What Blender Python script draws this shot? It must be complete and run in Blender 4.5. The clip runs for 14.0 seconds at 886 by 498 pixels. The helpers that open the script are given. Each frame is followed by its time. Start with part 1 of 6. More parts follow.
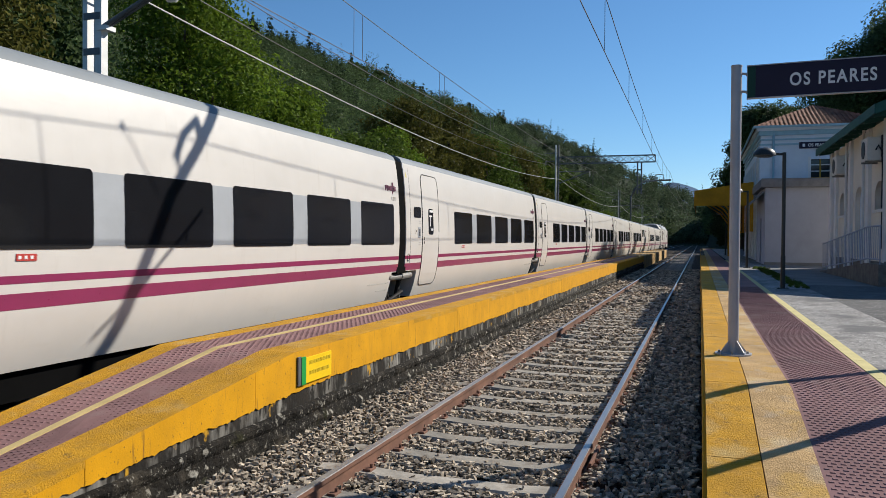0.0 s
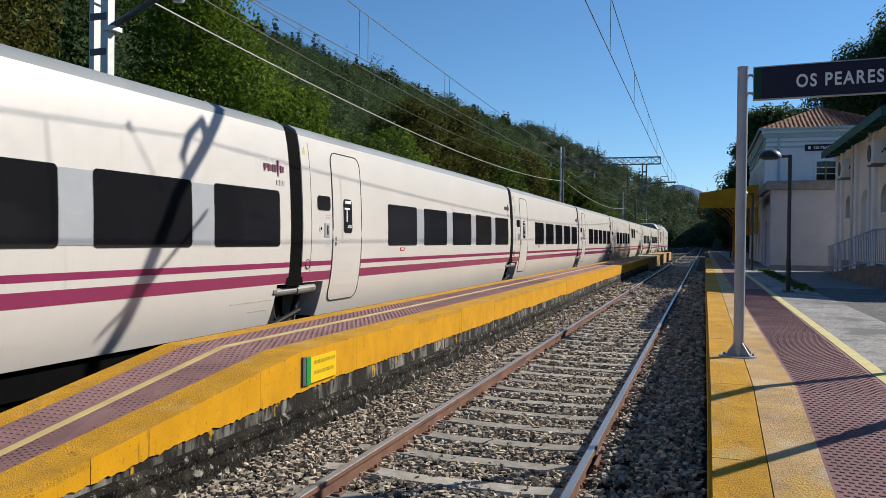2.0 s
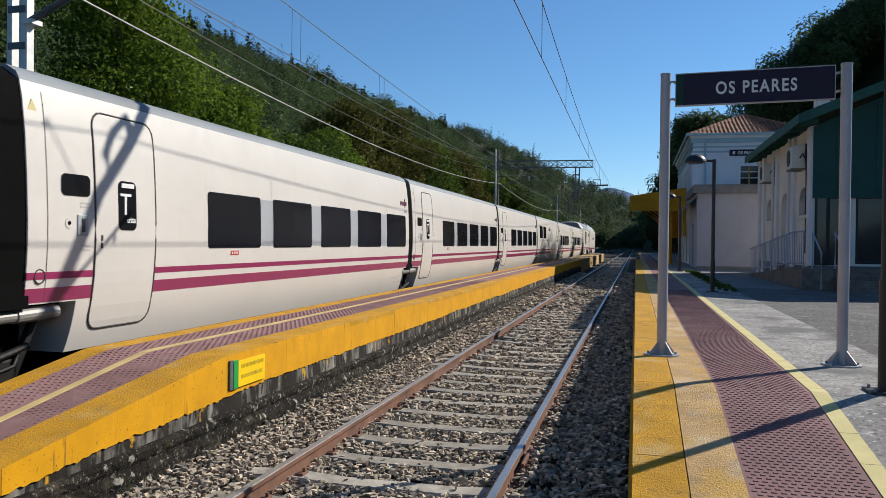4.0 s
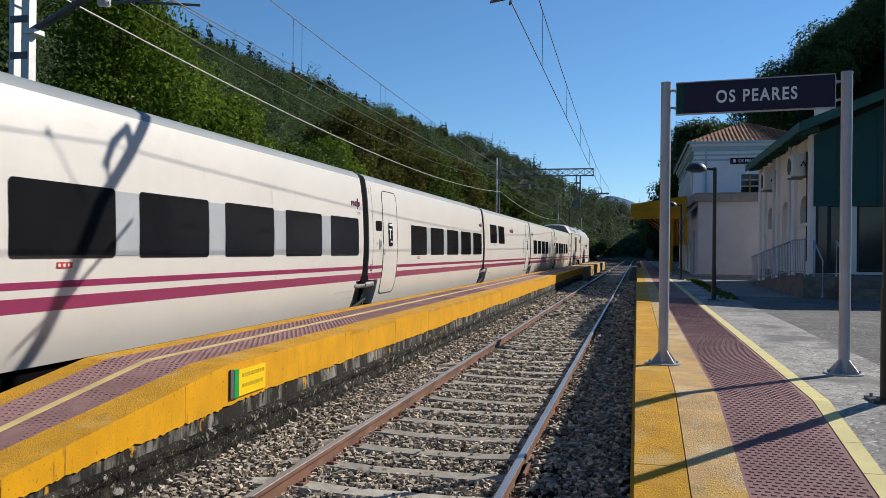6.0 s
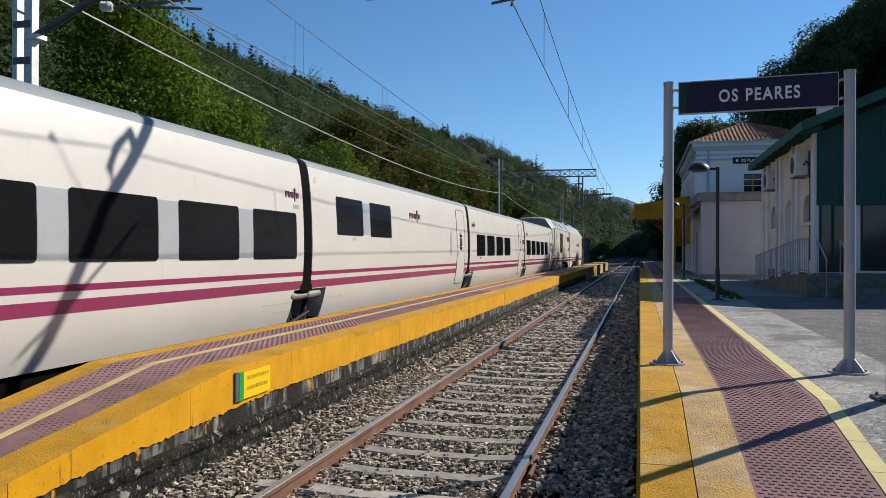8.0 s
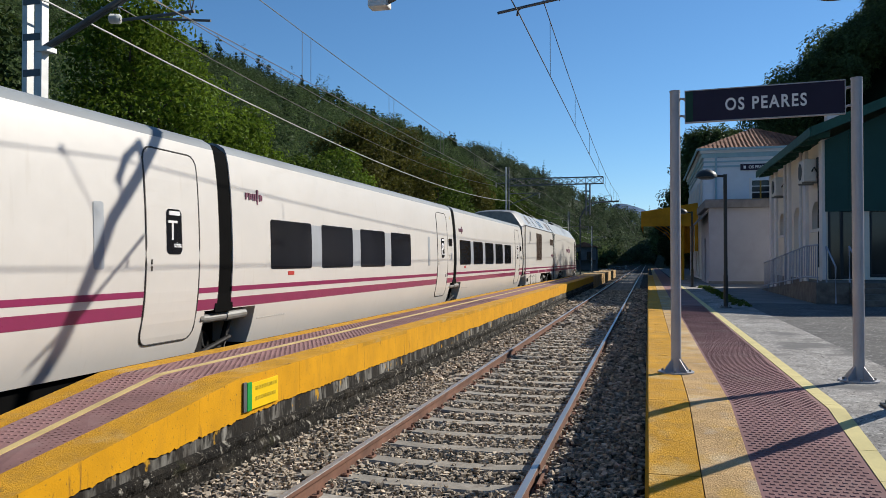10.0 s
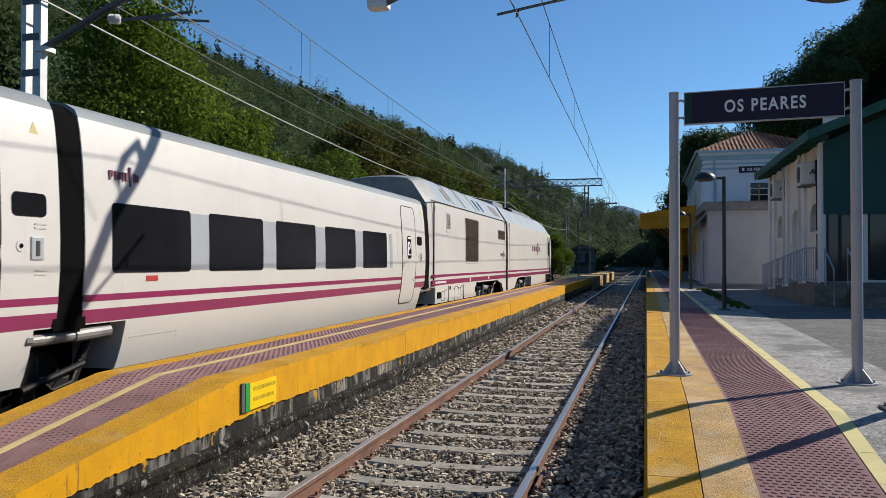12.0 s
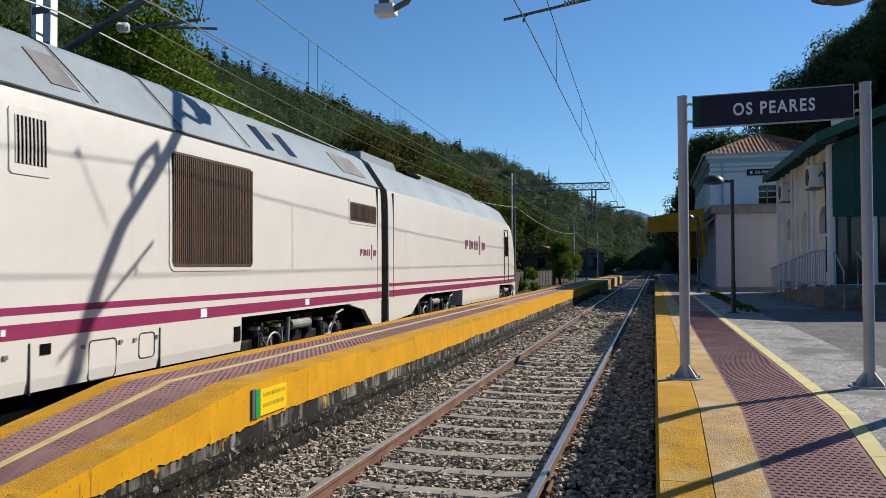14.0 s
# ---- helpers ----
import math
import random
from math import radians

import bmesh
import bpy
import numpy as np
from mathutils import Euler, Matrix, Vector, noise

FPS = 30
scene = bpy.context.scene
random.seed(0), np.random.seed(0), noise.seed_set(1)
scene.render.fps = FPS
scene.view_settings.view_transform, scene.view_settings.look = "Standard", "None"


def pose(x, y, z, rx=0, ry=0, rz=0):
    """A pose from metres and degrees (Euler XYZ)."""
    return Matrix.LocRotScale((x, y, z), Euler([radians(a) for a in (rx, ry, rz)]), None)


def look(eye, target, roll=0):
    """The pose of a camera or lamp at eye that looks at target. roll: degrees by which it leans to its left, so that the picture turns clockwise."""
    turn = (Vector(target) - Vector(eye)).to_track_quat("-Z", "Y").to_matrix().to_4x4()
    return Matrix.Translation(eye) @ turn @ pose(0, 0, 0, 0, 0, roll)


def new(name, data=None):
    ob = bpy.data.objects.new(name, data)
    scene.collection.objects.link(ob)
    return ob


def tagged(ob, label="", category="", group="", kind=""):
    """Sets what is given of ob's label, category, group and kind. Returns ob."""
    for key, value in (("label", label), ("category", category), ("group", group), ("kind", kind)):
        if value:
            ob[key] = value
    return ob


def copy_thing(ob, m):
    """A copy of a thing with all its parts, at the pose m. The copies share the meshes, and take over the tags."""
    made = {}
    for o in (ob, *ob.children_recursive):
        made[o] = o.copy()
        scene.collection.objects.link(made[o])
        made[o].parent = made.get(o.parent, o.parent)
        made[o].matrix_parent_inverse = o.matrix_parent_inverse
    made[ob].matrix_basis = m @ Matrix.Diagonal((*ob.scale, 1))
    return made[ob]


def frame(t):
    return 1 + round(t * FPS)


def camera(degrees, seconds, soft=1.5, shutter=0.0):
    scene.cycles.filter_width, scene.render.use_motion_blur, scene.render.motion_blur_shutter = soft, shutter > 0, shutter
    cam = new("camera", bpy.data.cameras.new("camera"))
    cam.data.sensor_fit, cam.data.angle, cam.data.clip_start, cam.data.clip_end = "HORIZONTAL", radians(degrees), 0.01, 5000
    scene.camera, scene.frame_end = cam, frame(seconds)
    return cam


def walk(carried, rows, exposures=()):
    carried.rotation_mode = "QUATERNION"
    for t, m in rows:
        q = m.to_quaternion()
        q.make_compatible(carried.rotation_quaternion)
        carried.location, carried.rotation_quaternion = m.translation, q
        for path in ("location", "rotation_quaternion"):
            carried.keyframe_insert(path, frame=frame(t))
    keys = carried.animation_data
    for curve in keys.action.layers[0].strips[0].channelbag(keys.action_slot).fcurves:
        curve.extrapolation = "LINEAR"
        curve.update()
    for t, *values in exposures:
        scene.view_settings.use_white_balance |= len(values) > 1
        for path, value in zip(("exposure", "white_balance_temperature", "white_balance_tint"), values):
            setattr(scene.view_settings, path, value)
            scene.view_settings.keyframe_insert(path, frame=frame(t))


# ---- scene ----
cam = camera(59.0, 14.0, soft=0.85, shutter=0.06)
PATH = [  # seconds, place, yaw, pitch, roll
    (0.0, -0.052, -0.009, 1.786, 18.163, -0.768, 0.442),
    (0.5, -0.059, -0.008, 1.782, 18.292, -0.686, 0.438),
    (1.0, -0.058, -0.009, 1.780, 18.357, -0.680, 0.454),
    (1.5, -0.058, -0.010, 1.783, 18.467, -0.685, 0.510),
    (2.0, -0.060, -0.013, 1.778, 18.475, -0.662, 0.657),
    (2.5, -0.041, -0.014, 1.778, 18.489, -0.663, 0.654),
    (3.0, -0.010, -0.012, 1.780, 17.682, -0.655, 0.693),
    (3.2, -0.005, -0.008, 1.779, 16.220, -0.620, 0.700),
    (3.5, 0.004, -0.003, 1.778, 14.198, -0.593, 0.699),
    (3.7, 0.004, -0.003, 1.778, 13.880, -0.550, 0.710),
    (5.8, 0.005, 0.001, 1.782, 13.920, 0.080, 0.650),
    (6.0, 0.005, 0.001, 1.782, 13.942, 0.126, 0.639),
    (6.5, 0.001, -0.005, 1.778, 13.998, 0.156, 0.645),
    (7.0, -0.001, 0.001, 1.781, 13.944, 0.177, 0.554),
    (7.5, -0.000, 0.000, 1.780, 14.021, 0.173, 0.300),
    (8.0, -0.004, -0.004, 1.778, 14.137, 0.257, 0.231),
    (10.5, 0.006, -0.017, 1.795, 14.732, 0.946, -0.054),
    (11.0, 0.008, -0.019, 1.795, 14.587, 0.998, -0.010),
    (11.5, 0.001, -0.009, 1.790, 14.535, 1.004, -0.016),
    (12.0, -0.003, -0.011, 1.789, 14.572, 0.951, 0.128),
    (12.5, 0.001, -0.014, 1.790, 14.762, 1.037, -0.046),
    (13.0, -0.001, -0.017, 1.793, 14.921, 1.143, -0.101),
    (13.5, -0.005, -0.018, 1.794, 15.034, 1.239, -0.216),
    (14.0, -0.018, -0.021, 1.793, 15.103, 1.303, -0.212),
]
walk(cam, [(t, pose(x, y, z, 90 + pitch, 0, yaw) @ pose(0, 0, 0, 0, 0, roll)) for t, x, y, z, yaw, pitch, roll in PATH],
     exposures=[(0.0, 0.3), (14.0, 0.3)])

# ---- light: clear late-afternoon sun, ahead and to the right of the track ----
SUN_ELEVATION, SUN_AZIMUTH = radians(34.3), radians(45.0)
world = bpy.data.worlds.new("sky")
scene.world = world
world.use_nodes = True
wn = world.node_tree.nodes
sky = wn.new("ShaderNodeTexSky")
sky.sky_type = "NISHITA"
sky.sun_disc = False
sky.sun_elevation, sky.sun_rotation = SUN_ELEVATION, SUN_AZIMUTH
sky.altitude, sky.air_density, sky.dust_density, sky.ozone_density = 300, 1.0, 0.05, 8.0
tone = wn.new("ShaderNodeHueSaturation")
tone.inputs["Saturation"].default_value, tone.inputs["Value"].default_value = 1.04, 1.13
tone.inputs["Hue"].default_value = 0.495
world.node_tree.links.new(sky.outputs[0], tone.inputs["Color"])
world.node_tree.links.new(tone.outputs[0], wn["Background"].inputs[0])
wn["Background"].inputs[1].default_value = 0.085
sun_data = bpy.data.lights.new("sun", "SUN")
sun_data.energy, sun_data.angle, sun_data.color = 5.0, radians(0.53), (1.0, 0.945, 0.85)
sun = new("sun", sun_data)
sun_way = Vector((math.cos(SUN_ELEVATION) * math.sin(SUN_AZIMUTH), math.cos(SUN_ELEVATION) * math.cos(SUN_AZIMUTH), math.sin(SUN_ELEVATION)))
sun.matrix_world = look(sun_way * 60, (0, 0, 0))


# ---- materials ----
def material(name, color, rough=0.7, metal=0.0, vary=0.12, scale=3.0, fine=40.0, bump=0.15, depth=0.01,
             stains=(), island=0.0, coat=0.0, stretch=(1, 1, 1), hue=None, rnd=0.0):
    """A surface with variation at two scales, bump and stains: (colour, scale, from, to, stretch) each."""
    m = bpy.data.materials.new(name)
    m.use_nodes = True
    nt = m.node_tree
    n, l = nt.nodes, nt.links
    b = n["Principled BSDF"]
    tc = n.new("ShaderNodeTexCoord")
    mp = n.new("ShaderNodeMapping")
    mp.inputs["Scale"].default_value = stretch
    l.new(tc.outputs["Object"], mp.inputs["Vector"])

    def noise_node(sc, detail=5.0, vec=None):
        t = n.new("ShaderNodeTexNoise")
        t.inputs["Scale"].default_value, t.inputs["Detail"].default_value, t.inputs["Roughness"].default_value = sc, detail, 0.62
        l.new(vec or mp.outputs["Vector"], t.inputs["Vector"])
        return t.outputs["Fac"]

    def mix(kind, fac, a, c):
        x = n.new("ShaderNodeMix")
        x.data_type, x.blend_type = "RGBA", kind
        for sock, v in ((x.inputs[0], fac), (x.inputs[6], a), (x.inputs[7], c)):
            if isinstance(v, bpy.types.NodeSocket):
                l.new(v, sock)
            else:
                sock.default_value = (*v, 1) if isinstance(v, tuple) else v
        return x.outputs[2]

    def ramp(v, lo, hi, out_lo=0.0, out_hi=1.0):
        r = n.new("ShaderNodeMapRange")
        r.inputs[1].default_value, r.inputs[2].default_value = lo, hi
        r.inputs[3].default_value, r.inputs[4].default_value = out_lo, out_hi
        l.new(v, r.inputs[0])
        return r.outputs[0]

    big, small = noise_node(scale), noise_node(fine)
    darker = tuple(c * (1 - 2 * vary) for c in color)
    lighter = tuple(min(1.0, c * (1 + 1.2 * vary)) for c in (hue or color))
    c = mix("MIX", ramp(big, 0.3, 0.7), darker, lighter)
    c = mix("MULTIPLY", 1.0, c, mix("MIX", ramp(small, 0.3, 0.7), (1 - vary,) * 3, (1.0, 1.0, 1.0)))
    if island:
        g = n.new("ShaderNodeNewGeometry")
        c = mix("MULTIPLY", 1.0, c, mix("MIX", g.outputs["Random Per Island"], (1 - island,) * 3, (1 + island * 0.5, 1 + island * 0.45, 1 + island * 0.35)))
    if rnd:
        oi = n.new("ShaderNodeObjectInfo")
        c = mix("MULTIPLY", 1.0, c, mix("MIX", oi.outputs["Random"], (1 - rnd,) * 3, (1.0, 1.0, 1.0)))
    for s_color, s_scale, lo, hi, s_stretch in stains:
        sm = n.new("ShaderNodeMapping")
        sm.inputs["Scale"].default_value = s_stretch
        sm.inputs["Location"].default_value = (s_scale * 1.7, 3.1, lo * 9)
        l.new(tc.outputs["Object"], sm.inputs["Vector"])
        c = mix("MIX", ramp(noise_node(s_scale, 7.0, sm.outputs["Vector"]), lo, hi), c, s_color)
    l.new(c, b.inputs["Base Color"])
    if rough >= 0.5 and not metal:
        b.inputs["Specular IOR Level"].default_value = 0.2
    b.inputs["Metallic"].default_value = metal
    l.new(ramp(small, 0.25, 0.75, max(0.03, rough - 0.1), min(1.0, rough + 0.1)), b.inputs["Roughness"])
    if coat:
        b.inputs["Coat Weight"].default_value, b.inputs["Coat Roughness"].default_value = coat, 0.08
    if bump:
        bp = n.new("ShaderNodeBump")
        bp.inputs["Strength"].default_value, bp.inputs["Distance"].default_value = bump, depth
        l.new(small, bp.inputs["Height"])
        l.new(bp.outputs["Normal"], b.inputs["Normal"])
    return m


def leaf_material(name, color, light, island=0.45, vary=0.2, scale=0.35):
    """Leaves: colour by clump, some light passing through."""
    m = material(name, color, rough=0.55, vary=vary, scale=scale, fine=3.0, bump=0, island=island, hue=light)
    nt = m.node_tree
    b = nt.nodes["Principled BSDF"]
    b.inputs["Specular IOR Level"].default_value = 0.08
    tr = nt.nodes.new("ShaderNodeBsdfTranslucent")
    nt.links.new(b.inputs["Base Color"].links[0].from_socket, tr.inputs["Color"])
    ms = nt.nodes.new("ShaderNodeMixShader")
    ms.inputs[0].default_value = 0.38
    nt.links.new(b.outputs[0], ms.inputs[1])
    nt.links.new(tr.outputs[0], ms.inputs[2])
    nt.links.new(ms.outputs[0], nt.nodes["Material Output"].inputs["Surface"])
    return m


RUST, SOOT = (0.16, 0.07, 0.03), (0.02, 0.018, 0.016)
M = {
    "train_white": material("cream-white coach paint", (0.62, 0.59, 0.545), 0.42, vary=0.025, scale=0.6, fine=6, bump=0.02, coat=0.1,
                            stains=[((0.50, 0.46, 0.40), 1.2, 0.62, 1.0, (1, 0.5, 3)), ((0.53, 0.49, 0.43), 7.0, 0.60, 0.9, (1, 1.5, 0.15))]),
    "train_grey": material("pale grey window pillar paint", (0.37, 0.39, 0.41), 0.4, vary=0.04, bump=0.02),
    "train_roof": material("grey-blue roof paint", (0.24, 0.26, 0.27), 0.55, vary=0.06, scale=0.8, fine=9, bump=0.03,
                           stains=[((0.16, 0.15, 0.14), 0.9, 0.52, 0.85, (1, 0.3, 1))]),
    "power_roof": material("silver-blue power car roof", (0.29, 0.325, 0.35), 0.5, 0.0, vary=0.08, scale=0.7, fine=9, bump=0.03,
                           stains=[((0.13, 0.12, 0.11), 0.8, 0.56, 0.8, (1, 0.5, 1)), ((0.2, 0.19, 0.18), 5, 0.62, 0.75, (1, 2, 1))]),
    "magenta": material("magenta stripe paint", (0.26, 0.026, 0.095), 0.35, vary=0.05, bump=0.02, coat=0.3),
    "logo": material("plum lettering", (0.20, 0.085, 0.12), 0.5, vary=0.05, bump=0),
    "dim_print": material("faded grey print", (0.50, 0.48, 0.44), 0.5, vary=0.05, bump=0),
    "dark_glass": material("tinted coach glass", (0.012, 0.012, 0.014), 0.06, vary=0.05, bump=0),
    "rubber": material("black rubber", (0.005, 0.005, 0.005), 0.85, vary=0.1, bump=0.1),
    "seam": material("dark panel seam", (0.06, 0.055, 0.05), 0.7, vary=0.1, bump=0),
    "gear": material("oily dark running gear", (0.016, 0.014, 0.013), 0.6, 0.0, vary=0.25, scale=4, bump=0.3),
    "tube": material("grey painted damper tube", (0.24, 0.235, 0.22), 0.5, 0.2, vary=0.15, bump=0.1),
    "grille": material("rust-brown grille metal", (0.085, 0.043, 0.022), 0.6, 0.2, vary=0.3, scale=1.5, bump=0.1, stretch=(1, 6, 0.3)),
    "red_print": material("red label", (0.45, 0.05, 0.04), 0.5, vary=0.05, bump=0),
    "rail_side": material("rusty rail steel", (0.20, 0.095, 0.06), 0.8, 0.1, vary=0.25, scale=2, fine=30, bump=0.3, depth=0.004),
    "rail_top": material("polished rail head", (0.42, 0.41, 0.40), 0.36, 0.75, vary=0.12, scale=1.5, fine=60, bump=0.02, stretch=(8, 0.3, 1)),
    "sleeper": material("weathered concrete sleeper", (0.42, 0.38, 0.32), 0.9, vary=0.22, scale=3, fine=30, bump=0.5, depth=0.006, rnd=0.35,
                        stains=[((0.10, 0.06, 0.04), 4, 0.55, 0.8, (1, 1, 1))]),
    "stone": material("grey-brown ballast stone", (0.53, 0.455, 0.365), 0.95, vary=0.25, scale=9, fine=60, bump=0.4, depth=0.004, island=0.7),
    # base colour darkened to carry the shade between the loose stones
    "ballast": material("shade-darkened ballast bed", (0.07, 0.058, 0.046), 0.95, vary=0.45, scale=14, fine=26, bump=1.0, depth=0.05),
    "yellow": material("weathered yellow platform paint", (0.56, 0.285, 0.016), 0.85, vary=0.12, scale=2.2, fine=65, bump=1.0, depth=0.010,
                       stains=[((0.42, 0.23, 0.045), 6, 0.50, 0.72, (1, 1, 1)), ((0.50, 0.36, 0.15), 2.1, 0.55, 0.78, (1, 1, 1)), ((0.20, 0.11, 0.03), 120, 0.60, 0.70, (1, 1, 1)), ((0.30, 0.165, 0.035), 3.5, 0.58, 0.78, (1, 1, 1)), ((0.13, 0.08, 0.03), 9, 0.62, 0.74, (1, 1, 1))]),
    "yellow_face": material("yellow kerb face with dark runs", (0.64, 0.305, 0.004), 0.75, vary=0.07, scale=2.2, fine=60, bump=0.4, depth=0.004,
                            stains=[((0.50, 0.24, 0.01), 2.6, 0.50, 0.75, (1, 2.4, 0.8)), ((0.17, 0.085, 0.02), 5.0, 0.60, 0.72, (1, 3.0, 0.35)), ((0.10, 0.055, 0.02), 55.0, 0.62, 0.69, (1, 1, 1)), ((0.11, 0.06, 0.02), 16.0, 0.64, 0.70, (1, 1.3, 0.8)), ((0.12, 0.06, 0.02), 1.1, 0.66, 0.72, (1, 4.0, 0.25))]),
    "worn_yellow": material("worn yellow kerb concrete", (0.52, 0.335, 0.15), 0.9, vary=0.17, scale=2.5, fine=65, bump=1.0, depth=0.010,
                            stains=[((0.56, 0.33, 0.06), 2.2, 0.50, 0.72, (1, 1, 1)), ((0.40, 0.32, 0.23), 5, 0.54, 0.76, (1, 1, 1)), ((0.22, 0.14, 0.07), 120, 0.60, 0.72, (1, 1, 1)), ((0.58, 0.47, 0.32), 1.4, 0.52, 0.74, (1, 1, 1))]),
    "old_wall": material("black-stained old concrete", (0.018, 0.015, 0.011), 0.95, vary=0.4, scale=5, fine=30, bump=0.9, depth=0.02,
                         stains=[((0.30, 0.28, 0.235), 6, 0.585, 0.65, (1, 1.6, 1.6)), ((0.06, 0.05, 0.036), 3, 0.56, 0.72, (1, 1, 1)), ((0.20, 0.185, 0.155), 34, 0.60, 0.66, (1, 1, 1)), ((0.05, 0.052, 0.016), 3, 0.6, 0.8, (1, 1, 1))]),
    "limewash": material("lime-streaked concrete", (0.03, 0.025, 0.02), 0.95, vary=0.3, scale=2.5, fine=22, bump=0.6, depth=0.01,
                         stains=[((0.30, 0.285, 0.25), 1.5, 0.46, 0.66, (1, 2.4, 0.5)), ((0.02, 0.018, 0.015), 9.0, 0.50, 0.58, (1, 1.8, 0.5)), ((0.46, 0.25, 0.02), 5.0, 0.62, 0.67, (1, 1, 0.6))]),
    "tactile": material("dusty purple-red tactile tile", (0.27, 0.15, 0.142), 0.85, vary=0.14, scale=1.2, fine=30, bump=0.3, depth=0.003,
                        stains=[((0.29, 0.22, 0.20), 1.6, 0.55, 0.85, (1, 1, 1))]),
    "tactile_dark": material("dark red tactile tile", (0.25, 0.135, 0.13), 0.85, vary=0.14, scale=1.2, fine=30, bump=0.3, depth=0.003,
                             stains=[((0.30, 0.22, 0.19), 1.6, 0.55, 0.85, (1, 1, 1))]),
    "stripe": material("pale yellow line paint", (0.62, 0.53, 0.24), 0.75, vary=0.08, scale=3, fine=40, bump=0.2, depth=0.002),
    "stripe_left": material("cream line paint", (0.56, 0.43, 0.19), 0.75, vary=0.1, scale=3, fine=40, bump=0.2, depth=0.002),
    "asphalt": material("worn pale grey asphalt", (0.30, 0.283, 0.262), 0.9, vary=0.2, scale=1.0, fine=70, bump=0.7, depth=0.006,
                        stains=[((0.40, 0.385, 0.36), 3.2, 0.48, 0.70, (1, 1, 1)), ((0.13, 0.125, 0.12), 1.3, 0.56, 0.72, (1, 1, 1)), ((0.10, 0.095, 0.09), 34, 0.53, 0.63, (1, 1, 1)), ((0.52, 0.50, 0.46), 22, 0.57, 0.65, (1, 1, 1)), ((0.14, 0.135, 0.13), 0.7, 0.54, 0.62, (1, 1, 1))]),
    "yard": material("worn dark grey asphalt yard", (0.125, 0.12, 0.116), 0.92, vary=0.2, scale=0.9, fine=60, bump=0.7, depth=0.006,
                     stains=[((0.18, 0.174, 0.165), 2.4, 0.52, 0.75, (1, 1, 1)), ((0.09, 0.088, 0.085), 1.0, 0.50, 0.64, (1, 1, 1)), ((0.08, 0.078, 0.075), 30, 0.54, 0.64, (1, 1, 1)), ((0.34, 0.33, 0.31), 20, 0.58, 0.66, (1, 1, 1))]),
    "path": material("pale concrete path", (0.21, 0.205, 0.20), 0.9, vary=0.12, scale=1, fine=30, bump=0.3, depth=0.004),
    "galvanised": material("grey painted steel post", (0.40, 0.39, 0.40), 0.5, 0.25, vary=0.06, scale=3, fine=30, bump=0.05),
    "mast_white": material("white galvanised mast steel", (0.62, 0.62, 0.60), 0.55, 0.3, vary=0.08, bump=0.05),
    "mast_dark": material("dark grey mast steel", (0.13, 0.14, 0.15), 0.6, 0.4, vary=0.12, bump=0.08),
    "lamp_dark": material("dark green-black lamp paint", (0.018, 0.022, 0.022), 0.45, 0.2, vary=0.1, bump=0.03),
    "lamp_glass": material("dark grey lamp glass", (0.10, 0.10, 0.095), 0.3, vary=0.05, bump=0),
    "wire": material("weathered copper wire", (0.13, 0.12, 0.11), 0.5, 0.6, vary=0.1, bump=0),
    "cable": material("pale stay cable", (0.45, 0.45, 0.42), 0.6, 0.2, vary=0.1, bump=0),
    "insulator": material("glazed white insulator", (0.55, 0.55, 0.52), 0.2, vary=0.1, bump=0),
    "sign_blue": material("dark navy sign enamel", (0.022, 0.017, 0.038), 0.5, vary=0.05, bump=0),
    "sign_green": material("dark green sign end", (0.012, 0.05, 0.035), 0.5, vary=0.05, bump=0),
    "sign_white": material("white sign lettering", (0.75, 0.75, 0.75), 0.5, vary=0.02, bump=0),
    "notice_yellow": material("bright yellow notice board", (0.82, 0.53, 0.01), 0.5, vary=0.03, bump=0),
    "notice_green": material("green notice edge", (0.02, 0.30, 0.06), 0.5, vary=0.05, bump=0),
    "notice_print": material("orange notice print", (0.55, 0.38, 0.02), 0.5, vary=0.05, bump=0),
    "render_white": material("white lime render", (0.74, 0.72, 0.69), 0.9, vary=0.05, scale=0.8, fine=25, bump=0.2, depth=0.004,
                             stains=[((0.60, 0.58, 0.54), 1.2, 0.55, 0.85, (1, 1, 0.5))]),
    "render_grey": material("weathered lilac-grey render", (0.40, 0.405, 0.455), 0.9, vary=0.06, scale=0.8, fine=25, bump=0.2, depth=0.004,
                            stains=[((0.32, 0.32, 0.35), 1.2, 0.55, 0.85, (1, 1, 0.5))]),
    "render_blue": material("pale blue-white render", (0.66, 0.71, 0.76), 0.9, vary=0.05, scale=0.8, fine=25, bump=0.2, depth=0.004),
    "trim_blue": material("pale sky-blue cornice paint", (0.31, 0.48, 0.56), 0.7, vary=0.06, bump=0.1),
    "render_cream": material("cream-white render", (0.76, 0.70, 0.60), 0.9, vary=0.05, scale=0.8, fine=25, bump=0.25, depth=0.004,
                             stains=[((0.55, 0.48, 0.38), 0.9, 0.6, 0.85, (1, 1, 0.4))]),
    "green_panel": material("dark teal-green cladding", (0.02, 0.075, 0.065), 0.5, vary=0.1, scale=0.6, bump=0.08),
    "green_wood": material("green painted eaves timber", (0.035, 0.11, 0.085), 0.6, vary=0.12, bump=0.15),
    "roof_tile": material("red-brown clay tile", (0.34, 0.165, 0.105), 0.85, vary=0.2, scale=1.5, fine=20, bump=0.3, island=0.3, rnd=0.3),
    "slate": material("grey roof sheet", (0.22, 0.21, 0.21), 0.8, vary=0.15, bump=0.2),
    "canopy": material("ochre-yellow canopy paint", (0.52, 0.25, 0.012), 0.7, vary=0.12, scale=1.5, bump=0.1),
